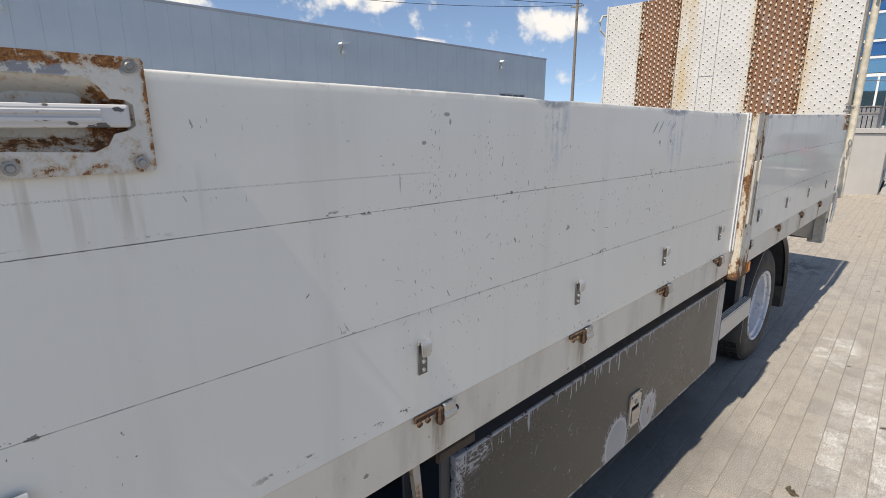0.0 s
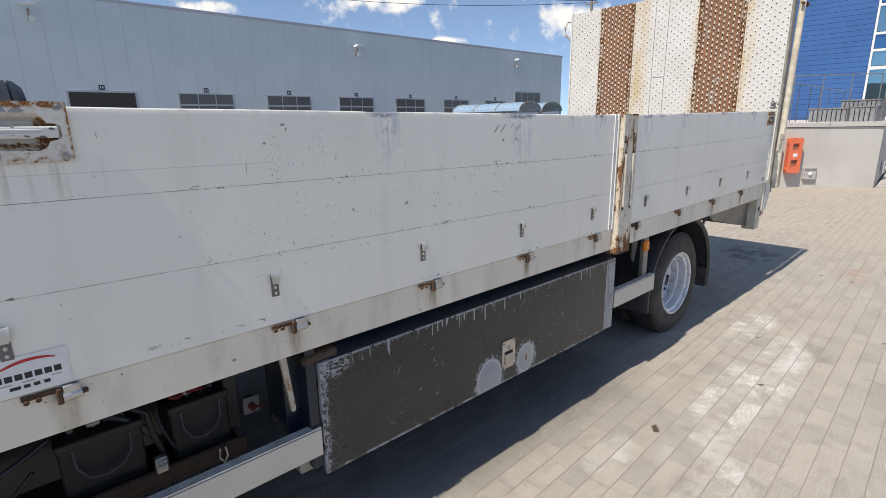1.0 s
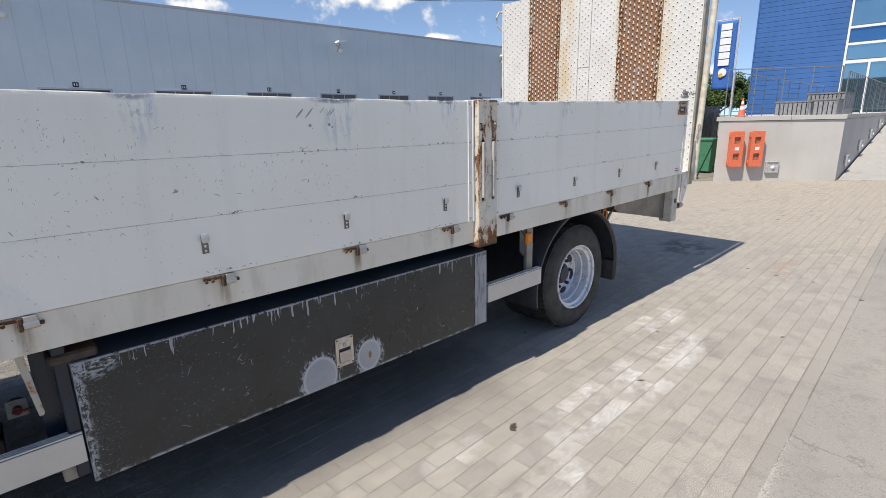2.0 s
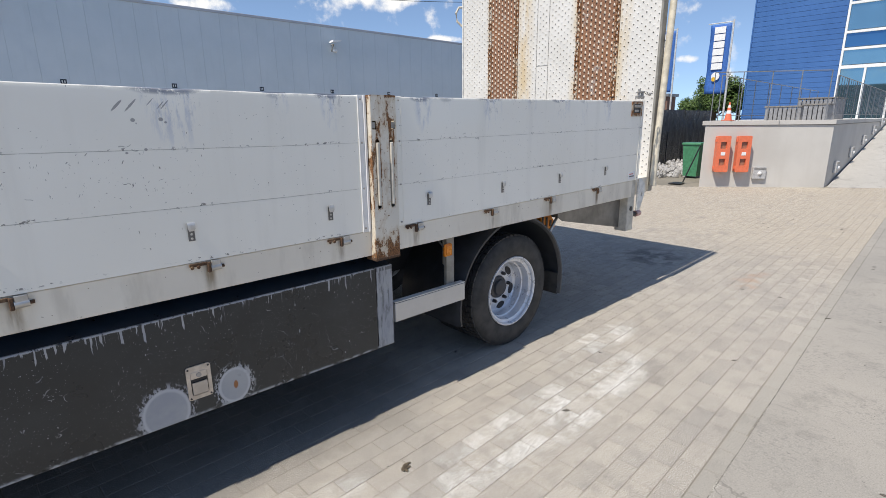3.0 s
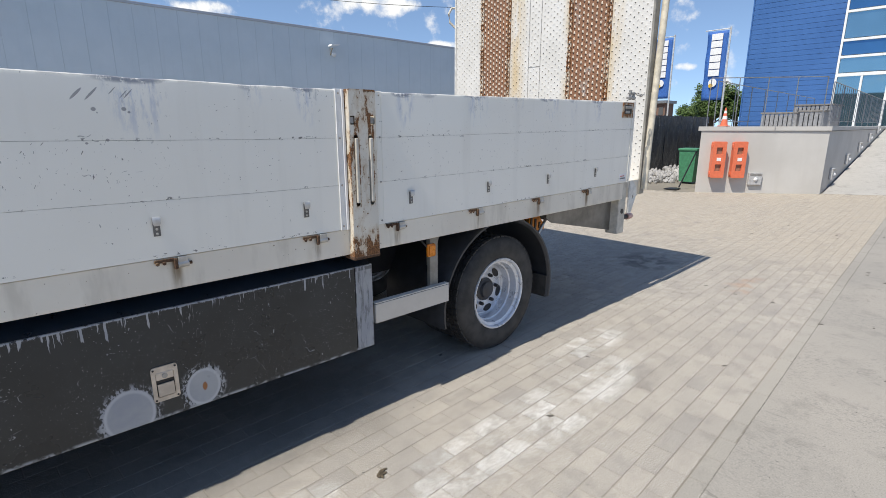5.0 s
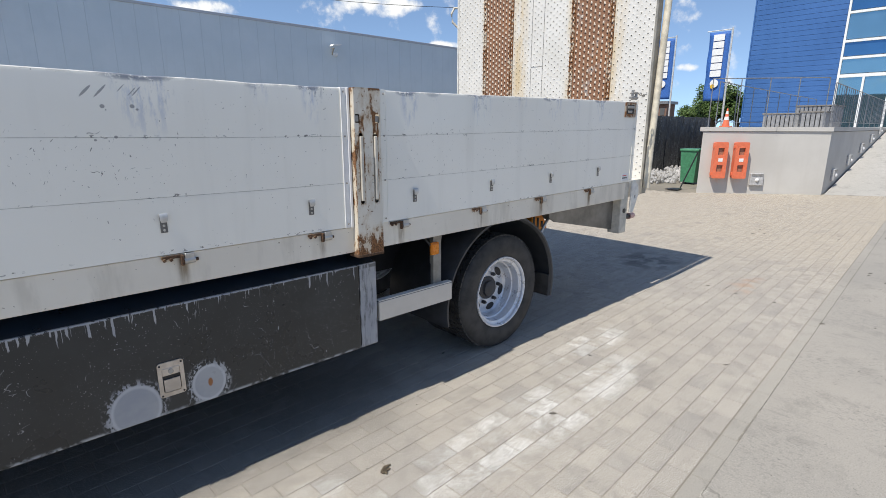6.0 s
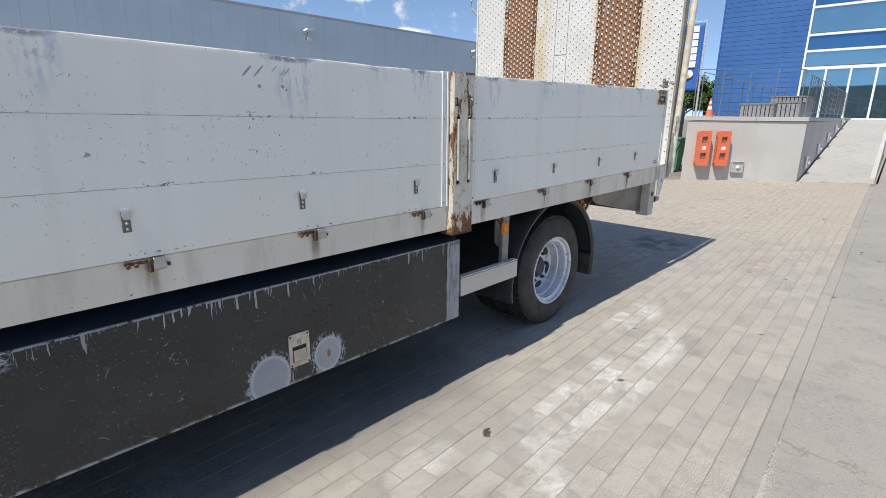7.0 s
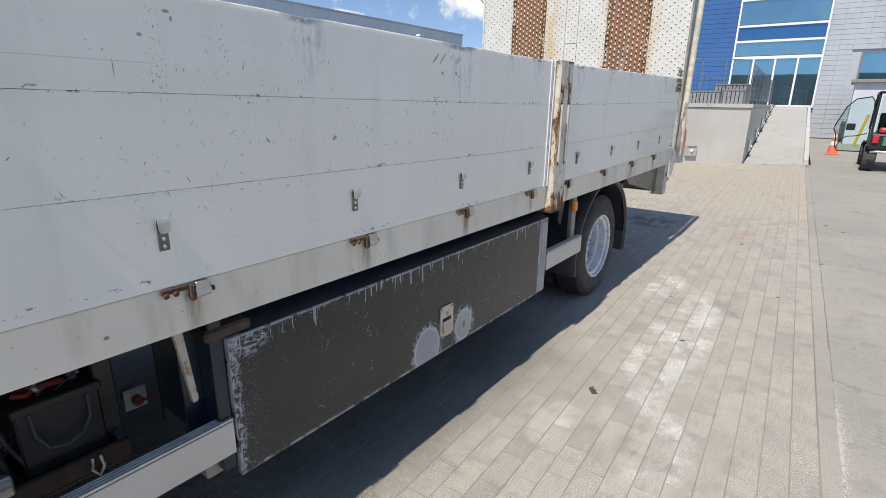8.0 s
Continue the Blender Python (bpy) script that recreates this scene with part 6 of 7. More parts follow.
single("bollard", bm, YELLOW, "leaning yellow steel bollard", "bollard")


# ---- utility vehicle ----
def utility_vehicle(x, y):
    t = thing("utility_vehicle", (x + 1.2, y - 0.75, 0), "green and black utility vehicle with open glass door", "vehicle")
    bm = B()
    box(bm, x + 0.05, x + 1.1, y - 1.45, y - 0.05, 0.55, 0.95, 0.04, 2)
    part("cargo_box", bm, BLACK, t, "black cargo box")
    bm = B()
    box(bm, x + 1.1, x + 2.7, y - 1.40, y - 0.10, 0.42, 0.86, 0.05, 2)
    part("body", bm, GREEN, t, "green body")
    bm = B()
    box(bm, x + 0.02, x + 0.06, y - 1.2, y - 0.3, 0.66, 0.88, 0.01)
    part("tailgate", bm, GREEN, t, "green tailgate")
    for yy in (y - 0.16, y - 1.34):
        bm = B()
        box(bm, x + 0.0, x + 0.05, yy - 0.06, yy + 0.06, 0.72, 0.90, 0.01)
        part("tail_light", bm, RED, t, "red tail light")
    bm = B()
    tube(bm, [(x - 0.06, y - 0.10, 0.50), (x - 0.10, y - 0.2, 0.52), (x - 0.10, y - 1.3, 0.52), (x - 0.06, y - 1.4, 0.50)], 0.03)
    part("bumper", bm, STEEL, t, "tubular bumper")
    for xx in (x + 0.42, x + 2.25):
        for yy in (y - 0.02, y - 1.22):
            bm = B()
            lathe(bm, [(0.16, 0.0), (0.28, -0.01), (0.315, 0.03), (0.315, -0.20), (0.28, -0.24), (0.16, -0.24)], (xx, yy, 0.315), 28)
            w = part("wheel", bm, RUBBER, t, "knobbly black tyre")
            bm = B()
            rod(bm, (xx, yy - 0.01, 0.315), (xx, yy - 0.22, 0.315), 0.16, n=20)
            part("rim", bm, RAILING, w)
            bm = B()
            box(bm, xx - 0.36, xx + 0.36, yy - 0.24, yy + 0.01, 0.62, 0.66, 0.015)
            part("wheel_arch", bm, BLACK, t)
    for yy in (y - 0.10, y - 1.40):
        bm = B()
        tube(bm, [(x + 1.12, yy, 0.85), (x + 1.15, yy, 1.85), (x + 1.25, yy, 1.95), (x + 2.05, yy, 1.95), (x + 2.55, yy, 1.0)], 0.03)
        part("cab_frame", bm, BLACK, t, "black roll frame")
    bm = B()
    box(bm, x + 1.1, x + 2.1, y - 1.42, y - 0.08, 1.95, 2.0, 0.02)
    part("roof", bm, BLACK, t)
    bm = B()
    box(bm, x + 1.13, x + 1.15, y - 1.34, y - 0.16, 1.0, 1.9)
    part("rear_window", bm, CLEAR, t)
    for yy in (y - 0.45, y - 1.05):
        bm = B()
        box(bm, x + 1.25, x + 1.75, yy - 0.25, yy + 0.25, 0.86, 1.0, 0.04, 2)
        box(bm, x + 1.22, x + 1.34, yy - 0.25, yy + 0.25, 1.0, 1.45, 0.04, 2)
        part("seat", bm, BLACK, t)
    # loads in the cargo box
    for i, mt in enumerate((RED, FLAGBLUE, RED)):
        bm = B()
        box(bm, x + 0.15 + i * 0.2, x + 0.4 + i * 0.2, y - 0.5 - i * 0.25, y - 0.2 - i * 0.2, 0.95, 1.10 + 0.03 * i, 0.05, 2)
        part("load", bm, mt, t)
    # open door: curved frame with a clear pane
    hx, hy = x + 1.35, y - 0.06
    out = Vector((0.35, 0.94, 0)).normalized()
    outline = [(u * 0.60, z) for u, z in [(0.0, 0.42), (0.0, 1.40), (0.06, 1.75), (0.20, 1.86), (0.75, 1.80), (1.05, 1.60), (1.38, 1.08), (1.40, 0.98), (1.28, 0.86), (1.22, 0.50), (1.10, 0.40), (0.55, 0.40), (0.0, 0.42)]]
    bm = B()
    tube(bm, [(hx + out.x * u, hy + out.y * u, z) for u, z in outline], 0.016)
    door = part("door_frame", bm, BLACK, t, "black door frame swung open")
    bm = B()
    prism(bm, outline[:-1], lambda u, v, w: (hx + out.x * u + w, hy + out.y * u, v), 0.008)
    pane = part("door_glass", bm, CLEAR, door, "clear tinted door glass")
    pane.visible_shadow = False
    bm = B()
    tube(bm, [(hx + out.x * u, hy + out.y * u, z) for u, z in ((0.72, 0.45), (0.62, 0.72), (0.5, 0.80), (0.3, 0.82), (0.05, 0.9))], 0.013)
    part("door_brace", bm, BLACK, door)
    bm = B()
    c = Vector((hx + out.x * 0.45, hy + out.y * 0.45, 1.06))
    box(bm, c.x - 0.05, c.x + 0.0, c.y - 0.10, c.y + 0.10, c.z - 0.09, c.z + 0.09, 0.02)
    part("mirror", bm, BLACK, door)


utility_vehicle(16.9, -1.33)

# ---- behind the terrace ----
FA, FB = (12.2, 6.95), (24.8, 7.10)


def fence():
    t = thing("screen_fence", (18.5, 7.0, 0), "black screened fence panels", "fence")
    n = 9
    a, b = Vector((*FA, 0)), Vector((*FB, 0))
    u = (b - a).normalized()
    v = Vector((-u.y, u.x, 0))
    for i in range(n):
        p, q = a.lerp(b, i / n), a.lerp(b, (i + 1) / n)
        bm = B()
        cols = 8
        rows = []
        for j in range(cols + 1):
            c = p.lerp(q, 0.004 + 0.992 * j / cols)
            rows.append([bm.verts.new(c + Vector((0, 0, z)) - v * (0.05 * random.random())) for z in (0.02, 0.5, 1.0, 1.5, 2.02)])
        for e, f in zip(rows, rows[1:]):
            for j in range(4):
                bm.faces.new((e[j], f[j], f[j + 1], e[j + 1]))
        ext = bmesh.ops.extrude_face_region(bm, geom=bm.faces[:])["geom"]
        bmesh.ops.translate(bm, verts=[g for g in ext if isinstance(g, bmesh.types.BMVert)], vec=v * 0.03)
        part("panel", bm, SCREEN, t, "crinkled black screen panel")
        bm = B()
        rod(bm, p + v * 0.05, p + v * 0.05 + Vector((0, 0, 2.06)), 0.035, n=8)
        part("post", bm, BLACK, t)


fence()

bm = B()
rng = random.Random(4)
for i in range(1100):
    s = rng.random()
    x, y = FA[0] + (FB[0] - FA[0]) * s, FA[1] + (FB[1] - FA[1]) * s
    off = rng.random()
    y -= 0.1 + 2.2 * off
    x -= 0.5 * off
    if x < 13.6 or y < 5.35 - (x - 15.8) * 0.40 - 0.1:
        continue
    r = 0.04 + 0.065 * rng.random()
    ret = bmesh.ops.create_icosphere(bm, subdivisions=1, radius=r, matrix=Matrix.Translation((x, y, r * 0.40 + 0.07 * (1 - off))) @ Euler((rng.random() * 6, rng.random() * 6, 0)).to_matrix().to_4x4() @ Matrix.Diagonal((1.2, 0.85, 0.7, 1)))
    for vtx in ret["verts"]:
        vtx.co += Vector((rng.uniform(-1, 1), rng.uniform(-1, 1), rng.uniform(-1, 1))) * r * 0.16
single("rock_bed", bm, STONE, "bed of pale broken rocks below the fence", "rocks", kind="stuff")


def wheelie_bin(x, y):
    t = thing("wheeled_bin", (x, y, 0), "green plastic wheeled bin beside the wall", "bin")
    bm = B()
    a = [(x - 0.20, y - 0.19), (x + 0.20, y - 0.19), (x + 0.20, y + 0.19), (x - 0.20, y + 0.19)]
    lo = [bm.verts.new((u, v, 0.06)) for u, v in a]
    hi = [bm.verts.new((x + (u - x) * 1.25, y + (v - y) * 1.25, 0.95)) for u, v in a]
    bm.faces.new(lo[::-1])
    bm.faces.new(hi)
    for i in range(4):
        bm.faces.new((lo[i], lo[(i + 1) % 4], hi[(i + 1) % 4], hi[i]))
    part("body", bm, GREEN, t)
    bm = B()
    box(bm, x - 0.28, x + 0.29, y - 0.27, y + 0.27, 0.95, 1.02, 0.02, 2)
    part("lid", bm, GREEN, t, "green lid")
    for v in (y - 0.22, y + 0.22):
        bm = B()
        rod(bm, (x + 0.22, v - 0.03, 0.10), (x + 0.22, v + 0.03, 0.10), 0.10, n=18)
        part("wheel", bm, RUBBER, t)


wheelie_bin(16.88, 4.56)
bm = B()
rod(bm, (15.49, 3.88, 1.0), (15.19, 4.12, 0.05), 0.018, n=8)
sh = thing("shovel", (15.2, 4.1, 0), "black shovel leaning on the terrace wall", "shovel")
part("shaft", bm, BLACK, sh)
bm = B()
prism(bm, [(-0.22, -0.16), (0.16, -0.13), (0.20, 0.0), (0.16, 0.13), (-0.22, 0.16)], lambda u, v, w: (15.04 + u, 4.20 + v, 0.01 + w + 0.04 * abs(u)), 0.02)
part("blade", bm, BLACK, sh)


def banner(x, y, top, label):
    """Banner on a pole with an arm; the lettering stands as plain white blocks."""
    t = thing("banner_flag", (x, y, 0), label, "flag", "banner flags by the building")
    bm = B()
    rod(bm, (x, y, 0), (x, y, top), 0.045, 0.035, n=12)
    part("pole", bm, ALU, t, "aluminium flagpole")
    bm = B()
    rod(bm, (x, y, top - 0.06), (x, y + 1.0, top - 0.06), 0.018, n=8)
    part("arm", bm, ALU, t)
    bm = B()
    rows = 20
    grid = []
    for i in range(rows + 1):
        z = top - 0.12 - i * 2.80 / rows
        grid.append([bm.verts.new((x + 0.03 * math.sin(i * 0.7 + j) * j / 5, y + 0.06 + 0.165 * j, z)) for j in range(6)])
    for a, b in zip(grid, grid[1:]):
        for j in range(5):
            bm.faces.new((a[j], a[j + 1], b[j + 1], b[j]))
    ext = bmesh.ops.extrude_face_region(bm, geom=bm.faces[:])["geom"]
    bmesh.ops.translate(bm, verts=[g for g in ext if isinstance(g, bmesh.types.BMVert)], vec=(0.006, 0, 0))
    cloth = part("cloth", bm, FLAGBLUE, t, "blue banner cloth", smooth=True)
    for i in range(6):
        z = top - 0.22 - i * 0.29
        bm = B()
        box(bm, x - 0.055, x - 0.045, y + 0.26, y + 0.70, z - 0.255, z, 0.002)
        part("white_block", bm, WHITE, cloth)
    bm = B()
    rod(bm, (x - 0.055, y + 0.48, top - 2.20), (x - 0.045, y + 0.48, top - 2.20), 0.17, n=20)
    part("white_disc", bm, WHITE, cloth)
    bm = B()
    rod(bm, (x - 0.062, y + 0.54, top - 2.32), (x - 0.056, y + 0.54, top - 2.32), 0.09, n=16)
    part("yellow_disc", bm, YELLOW, cloth)


banner(25.5, 6.88, 5.66, "blue and white banner flag beside the terrace")
banner(27.2, 9.95, 5.90, "blue and white banner flag behind the fence")


def tree(x, y, h, r, seed):
    rg = random.Random(seed)
    t = thing("tree", (x, y, 0), "leafy green tree behind the yard", "tree")
    bm = B()
    tube(bm, [(x, y, 0), (x + 0.05, y, h * 0.3), (x, y + 0.08, h * 0.6)], 0.16, 9)
    for i in range(9):
        a = rg.random() * 6.28
        z = h * (0.3 + 0.05 * i)
        tube(bm, [(x, y, z), (x + math.cos(a) * r * 0.4, y + math.sin(a) * r * 0.4, z + r * 0.3), (x + math.cos(a) * r * 0.75, y + math.sin(a) * r * 0.75, z + r * 0.5)], 0.05, 6)
    part("trunk", bm, BARK, t)
    verts, faces = [], []
    clumps = []
    for i in range(46):
        a, e = rg.random() * 6.28, rg.uniform(-0.6, 1.0)
        q = r * rg.uniform(0.55, 1.0)
        clumps.append((x + q * math.cos(a) * math.cos(e), y + q * math.sin(a) * math.cos(e), h * 0.62 + q * math.sin(e) * 0.95, r * rg.uniform(0.20, 0.38)))
    for cx, cy, cz, cr in clumps:
        for _ in range(150):
            p = Vector((rg.gauss(0, 1), rg.gauss(0, 1), rg.gauss(0, 1))).normalized() * cr * rg.uniform(0.5, 1.05) + Vector((cx, cy, cz))
            u = Vector((rg.gauss(0, 1), rg.gauss(0, 1), rg.gauss(0, 1))).normalized() * 0.09
            w = u.orthogonal().normalized() * 0.05
            k = len(verts)
            verts += [p - u, p + w, p + u, p - w]
            faces.append((k, k + 1, k + 2, k + 3))
    me = bpy.data.meshes.new("crown")
    me.from_pydata([tuple(v) for v in verts], [], faces)
    me.materials.append(LEAF)
    ob = new("crown", me)
    ob.parent = t
    ob.matrix_parent_inverse = Matrix.Translation(-t.location)


tree(42.0, 13.2, 5.0, 1.7, 1)
tree(44.0, 12.2, 4.8, 1.5, 2)
tree(43.0, 15.0, 3.4, 1.3, 3)

house = thing("far_house", (60, 24.8, 0), "small brown brick house in the distance", "house")
bm = B()
box(bm, 58, 60, 23.9, 25.5, 0, 4.1)
part("wall", bm, BRICKC, house)
bm = B()
box(bm, 57.7, 60.3, 23.7, 25.7, 4.1, 4.4)
part("roof", bm, RAILING, house, "dark flat roof")
for y in (24.1, 25.0):
    bm = B()
    box(bm, 57.95, 57.99, y, y + 0.5, 2.9, 3.7)
    part("window", bm, GLASS_DARK, house)

sl = thing("street_lamp", (52, 17.0, 0), "slender grey street lamp far off", "street lamp")
bm = B()
tube(bm, [(52, 17.0, 0), (52, 17.0, 5.2), (52, 16.8, 5.5), (52, 16.2, 5.55)], 0.06, 8)
part("pole", bm, GALV, sl)
bm = B()
box(bm, 51.9, 52.1, 15.8, 16.3, 5.48, 5.58, 0.02)
part("head", bm, GALV, sl)

# ---- plain unseen walls added behind the camera, closing the yard to darken reflections ----
CLOSE = make_cladding("plain_far_wall", (0.10, 0.125, 0.115), (0.17, 0.185, 0.175), 0.7)
bm = B()
box(bm, -46.0, -45.7, -42.0, 34.0, 0, 7.0)
single("wall_west", bm, CLOSE, "plain dull unseen wall added to darken reflections", "wall", kind="structure")
bm = B()
box(bm, -45.6, 32.8, -42.3, -42.0, 0, 4.0)
single("wall_south", bm, CLOSE, "plain dull unseen wall added to darken reflections", "wall", kind="structure")

# ---- warehouse ----
WY0 = 35.0
wh = thing("warehouse", (12, 45, 0), "long blue-grey metal warehouse with loading doors", "warehouse")
bm = B()
box(bm, -40.0, 50.9, WY0 + 0.06, 78, 0, 8.75)
part("wall", bm, WARE, wh)
OPEN_DOOR = 2
x = -40.0
DOORS = [(-7.2, 3.4), (-1.5, 3.4), (4.25, 3.4), (10.02, 3.4), (15.8, 3.35), (21.6, 3.2), (27.13, 3.2), (32.65, 3.2), (38.2, 3.0)]
while x < 50.7:
    w = min(1.25, 50.9 - x)
    bm = B()
    box(bm, x + 0.003, x + w - 0.003, WY0, WY0 + 0.058, 0.0, 8.76, 0.002)
    part("wall_panel", bm, WARE, wh)
    x += 1.25
bm = B()
box(bm, -40.05, 50.95, WY0 - 0.05, WY0 + 0.35, 8.76, 8.93, 0.01)
part("roof_edge", bm, GREYP, wh, "pale grey roof edging")
for k, (x0, w) in enumerate(DOORS):
    bm = B()
    box(bm, x0 - 0.08, x0 + w + 0.08, WY0 - 0.03, WY0 - 0.004, 0.0, 3.92, 0.006)
    dr = part("sectional_door", bm, GREYP, wh, "grey sectional door with a glazed strip")
    bm = B()
    box(bm, x0, x0 + w, WY0 - 0.045, WY0 - 0.031, 0.0, 3.86)
    part("door_leaf", bm, GREYP, dr)
    for j in range(0 if k == OPEN_DOOR else 3):
        for z0 in (3.22, 2.50):
            bm = B()
            a = x0 + 0.04 + (w - 0.04) * j / 3
            box(bm, a, a + (w - 0.04) / 3 - 0.06, WY0 - 0.052, WY0 - 0.046, z0, z0 + 0.60)
            part("pane", bm, GLASS_DARK, dr, "dark glass pane")
    if k == OPEN_DOOR:
        # a dim panel and a black one stand for the shaded interior
        bm = B()
        box(bm, x0 + 0.06, x0 + w - 0.06, WY0 - 0.052, WY0 - 0.046, 0.0, 3.80)
        part("door_opening", bm, plain("dim_interior", (0.055, 0.052, 0.045), 0.8), dr, "dim panel standing for the shaded opening of a raised door")
        bm = B()
        box(bm, x0 + 0.06, x0 + w * 0.80, WY0 - 0.058, WY0 - 0.053, 2.6, 3.02)
        part("dark_load", bm, BLACK, dr)
    bm = B()
    box(bm, x0 + w / 2 - 0.15, x0 + w / 2 + 0.15, WY0 - 0.03, WY0 - 0.004, 3.95, 4.22, 0.01)
    sg = part("number_sign", bm, BLUEBLACK, wh, "small dark dock sign")
    bm = B()
    for q in (-0.09, 0.03):
        box(bm, x0 + w / 2 + q, x0 + w / 2 + q + 0.05, WY0 - 0.036, WY0 - 0.031, 4.02, 4.15)
    part("pale_bar", bm, WHITE, sg)
bm = B()
box(bm, 42.7, 47.05, WY0 - 0.03, WY0 - 0.004, 2.8, 4.90)
w4 = part("window", bm, GREYP, wh, "wide glazed strip near the end")
for j in range(4):
    bm = B()
    box(bm, 42.82 + j * 1.06, 43.78 + j * 1.06, WY0 - 0.04, WY0 - 0.031, 2.9, 4.78)
    part("pane", bm, GLASS_DARK, w4)
for x, z in ((23.37, 7.50), (3.2, 7.85), (42.6, 7.75)):
    bm = B()
    box(bm, x - 0.05, x + 0.05, WY0 - 0.35, WY0, z - 0.02, z + 0.06, 0.01)
    tube(bm, [(x, WY0, z - 0.45), (x, WY0 - 0.12, z - 0.2), (x, WY0 - 0.3, z)], 0.05, 8)
    wlm = part("wall_lamp", bm, GALV, wh, "grey floodlight on a bracket")
    bm = B()
    prism(bm, [(-0.42, 0.10), (0.30, 0.20), (0.42, 0.32), (-0.30, 0.26)], lambda u, v, w: (x + u, WY0 - 0.85 + w, z + v), 0.5)
    part("lamp_head", bm, WHITE, wlm)
    bm = B()
    bmesh.ops.create_uvsphere(bm, u_segments=12, v_segments=8, radius=0.17, matrix=Matrix.Translation((x + 0.12, WY0 - 0.35, z - 0.42)))
    part("camera_dome", bm, WHITE, wlm, "white dome", smooth=True)

# arched shelters in front of the warehouse
for k in range(2):
    t = thing("arched_shelter", (26.4 + k * 2.3, 23, 0), "arched shelter with a bluish translucent roof", "shelter", "arched shelters by the warehouse")
    x0 = 25.3 + k * 2.3
    bm = B()
    rings = []
    for i in range(11):
        a = math.pi * i / 10
        rings.append([(x0 + 1.1 - 1.1 * math.cos(a), 2.45 + 0.55 * math.sin(a))])
    outer = [r[0] for r in rings]
    inner = [(x0 + 1.1 + (u - x0 - 1.1) * 0.98, v - 0.03) for u, v in outer][::-1]
    prism(bm, outer + inner, front(20.0), 6.0)
    part("roof", bm, POLYC, t, smooth=False)
    for u in (x0 + 0.05, x0 + 2.15):
        for y in (20.1, 25.9):
            bm = B()
            rod(bm, (u, y, 0), (u, y, 2.46), 0.05, n=8)
            part("post", bm, GALV, t)
    for y in (20.0, 22.0, 24.0, 26.0):
        bm = B()
        tube(bm, [(u, y, v + 0.02) for u, v in outer], 0.03, 6)
        part("rib", bm, GALV, t)

# utility pole and its wires
up = thing("utility_pole", (43, 26.5, 0), "weathered wooden utility pole with wires", "pole")
bm = B()
rod(bm, (43, 26.5, 0), (43, 26.5, 12.6), 0.16, 0.11, n=10)
part("pole", bm, WOOD, up)
bm = B()
box(bm, 42.95, 43.05, 25.9, 27.1, 11.9, 12.02)
part("crossarm", bm, WOOD, up)
for (dy, ex, ey, ez) in ((-0.5, 14.0, 39.5, 13.6), (0.5, 16.0, 46.0, 13.2)):
    bm = B()
    a, b = Vector((43, 26.5 + dy, 12.1)), Vector((ex, ey, ez))
    tube(bm, [a.lerp(b, i / 12) - Vector((0, 0, 0.8 * 4 * (i / 12) * (1 - i / 12))) for i in range(13)], 0.022, 5)
    part("wire", bm, BLACK, up)

# small dry leaf clump on the paving
bm = B()
rg = random.Random(9)
for i in range(9):
    c = Vector((2.605 + rg.uniform(-0.03, 0.03), 0.245 + rg.uniform(-0.022, 0.022), 0.004 + 0.006 * rg.random()))
    bmesh.ops.create_icosphere(bm, subdivisions=1, radius=rg.uniform(0.006, 0.012), matrix=Matrix.Translation(c) @ Euler((0, 0, rg.random() * 6)).to_matrix().to_4x4() @ Matrix.Diagonal((2.2, 0.9, 0.45, 1)))
single("mud_clod", bm, plain("dried_mud", (0.11, 0.085, 0.055), 0.95, 0.0, 0.3, 60), "small dried clod of mud on the paving", "clod")

# grit and crumbs scattered over the yard
bm = B()
rg = random.Random(33)
for i in range(100):
    x = rg.uniform(1.5, 9.5)
    y = rg.uniform(edge_y(x) - 1.6, 1.0)
    r = rg.choice((0.002, 0.0025, 0.003, 0.0045))
    bmesh.ops.create_icosphere(bm, subdivisions=1, radius=r, matrix=Matrix.Translation((x, y, r * 0.3)) @ Euler((0, 0, rg.random() * 6)).to_matrix().to_4x4() @ Matrix.Diagonal((1.8, 0.9, 0.5, 1)))
for i in range(34):
    x = rg.uniform(3.5, 13.0)
    y = rg.uniform(edge_y(x) - 1.2, 1.2)
    r = rg.uniform(0.007, 0.016)
    bmesh.ops.create_icosphere(bm, subdivisions=1, radius=r, matrix=Matrix.Translation((x, y, 0.002)) @ Euler((0, 0, rg.random() * 6)).to_matrix().to_4x4() @ Matrix.Diagonal((1.9, 0.8, 0.25, 1)))
single("grit", bm, plain("dark_grit", (0.10, 0.09, 0.075), 0.9), "dark grit and crumbs scattered on the yard", "grit", kind="stuff")

# ---- kerb and pavers ----
kerb_bed = thing("kerb_line", (8, edge_y(8), 0), "flush concrete kerb line between pavers and roadway", "kerb", kind="structure")
rg = random.Random(12)
ang = math.atan(SKEW)
x = -1.0
while x < 16.8:
    ln = 0.2225
    m = Matrix.Translation((x, edge_y(x), rg.uniform(-0.0008, 0.0005))) @ Matrix.Rotation(ang, 4, "Z")
    bm = B()
    box(bm, 0.0015, ln - 0.0015, -0.080 + rg.uniform(-0.004, 0.004), 0.0002, -0.03, 0.0, 0.001)
    bmesh.ops.transform(bm, matrix=m, verts=bm.verts[:])
    part("kerb_stone", bm, KERB, kerb_bed)
    x += ln * math.cos(ang)
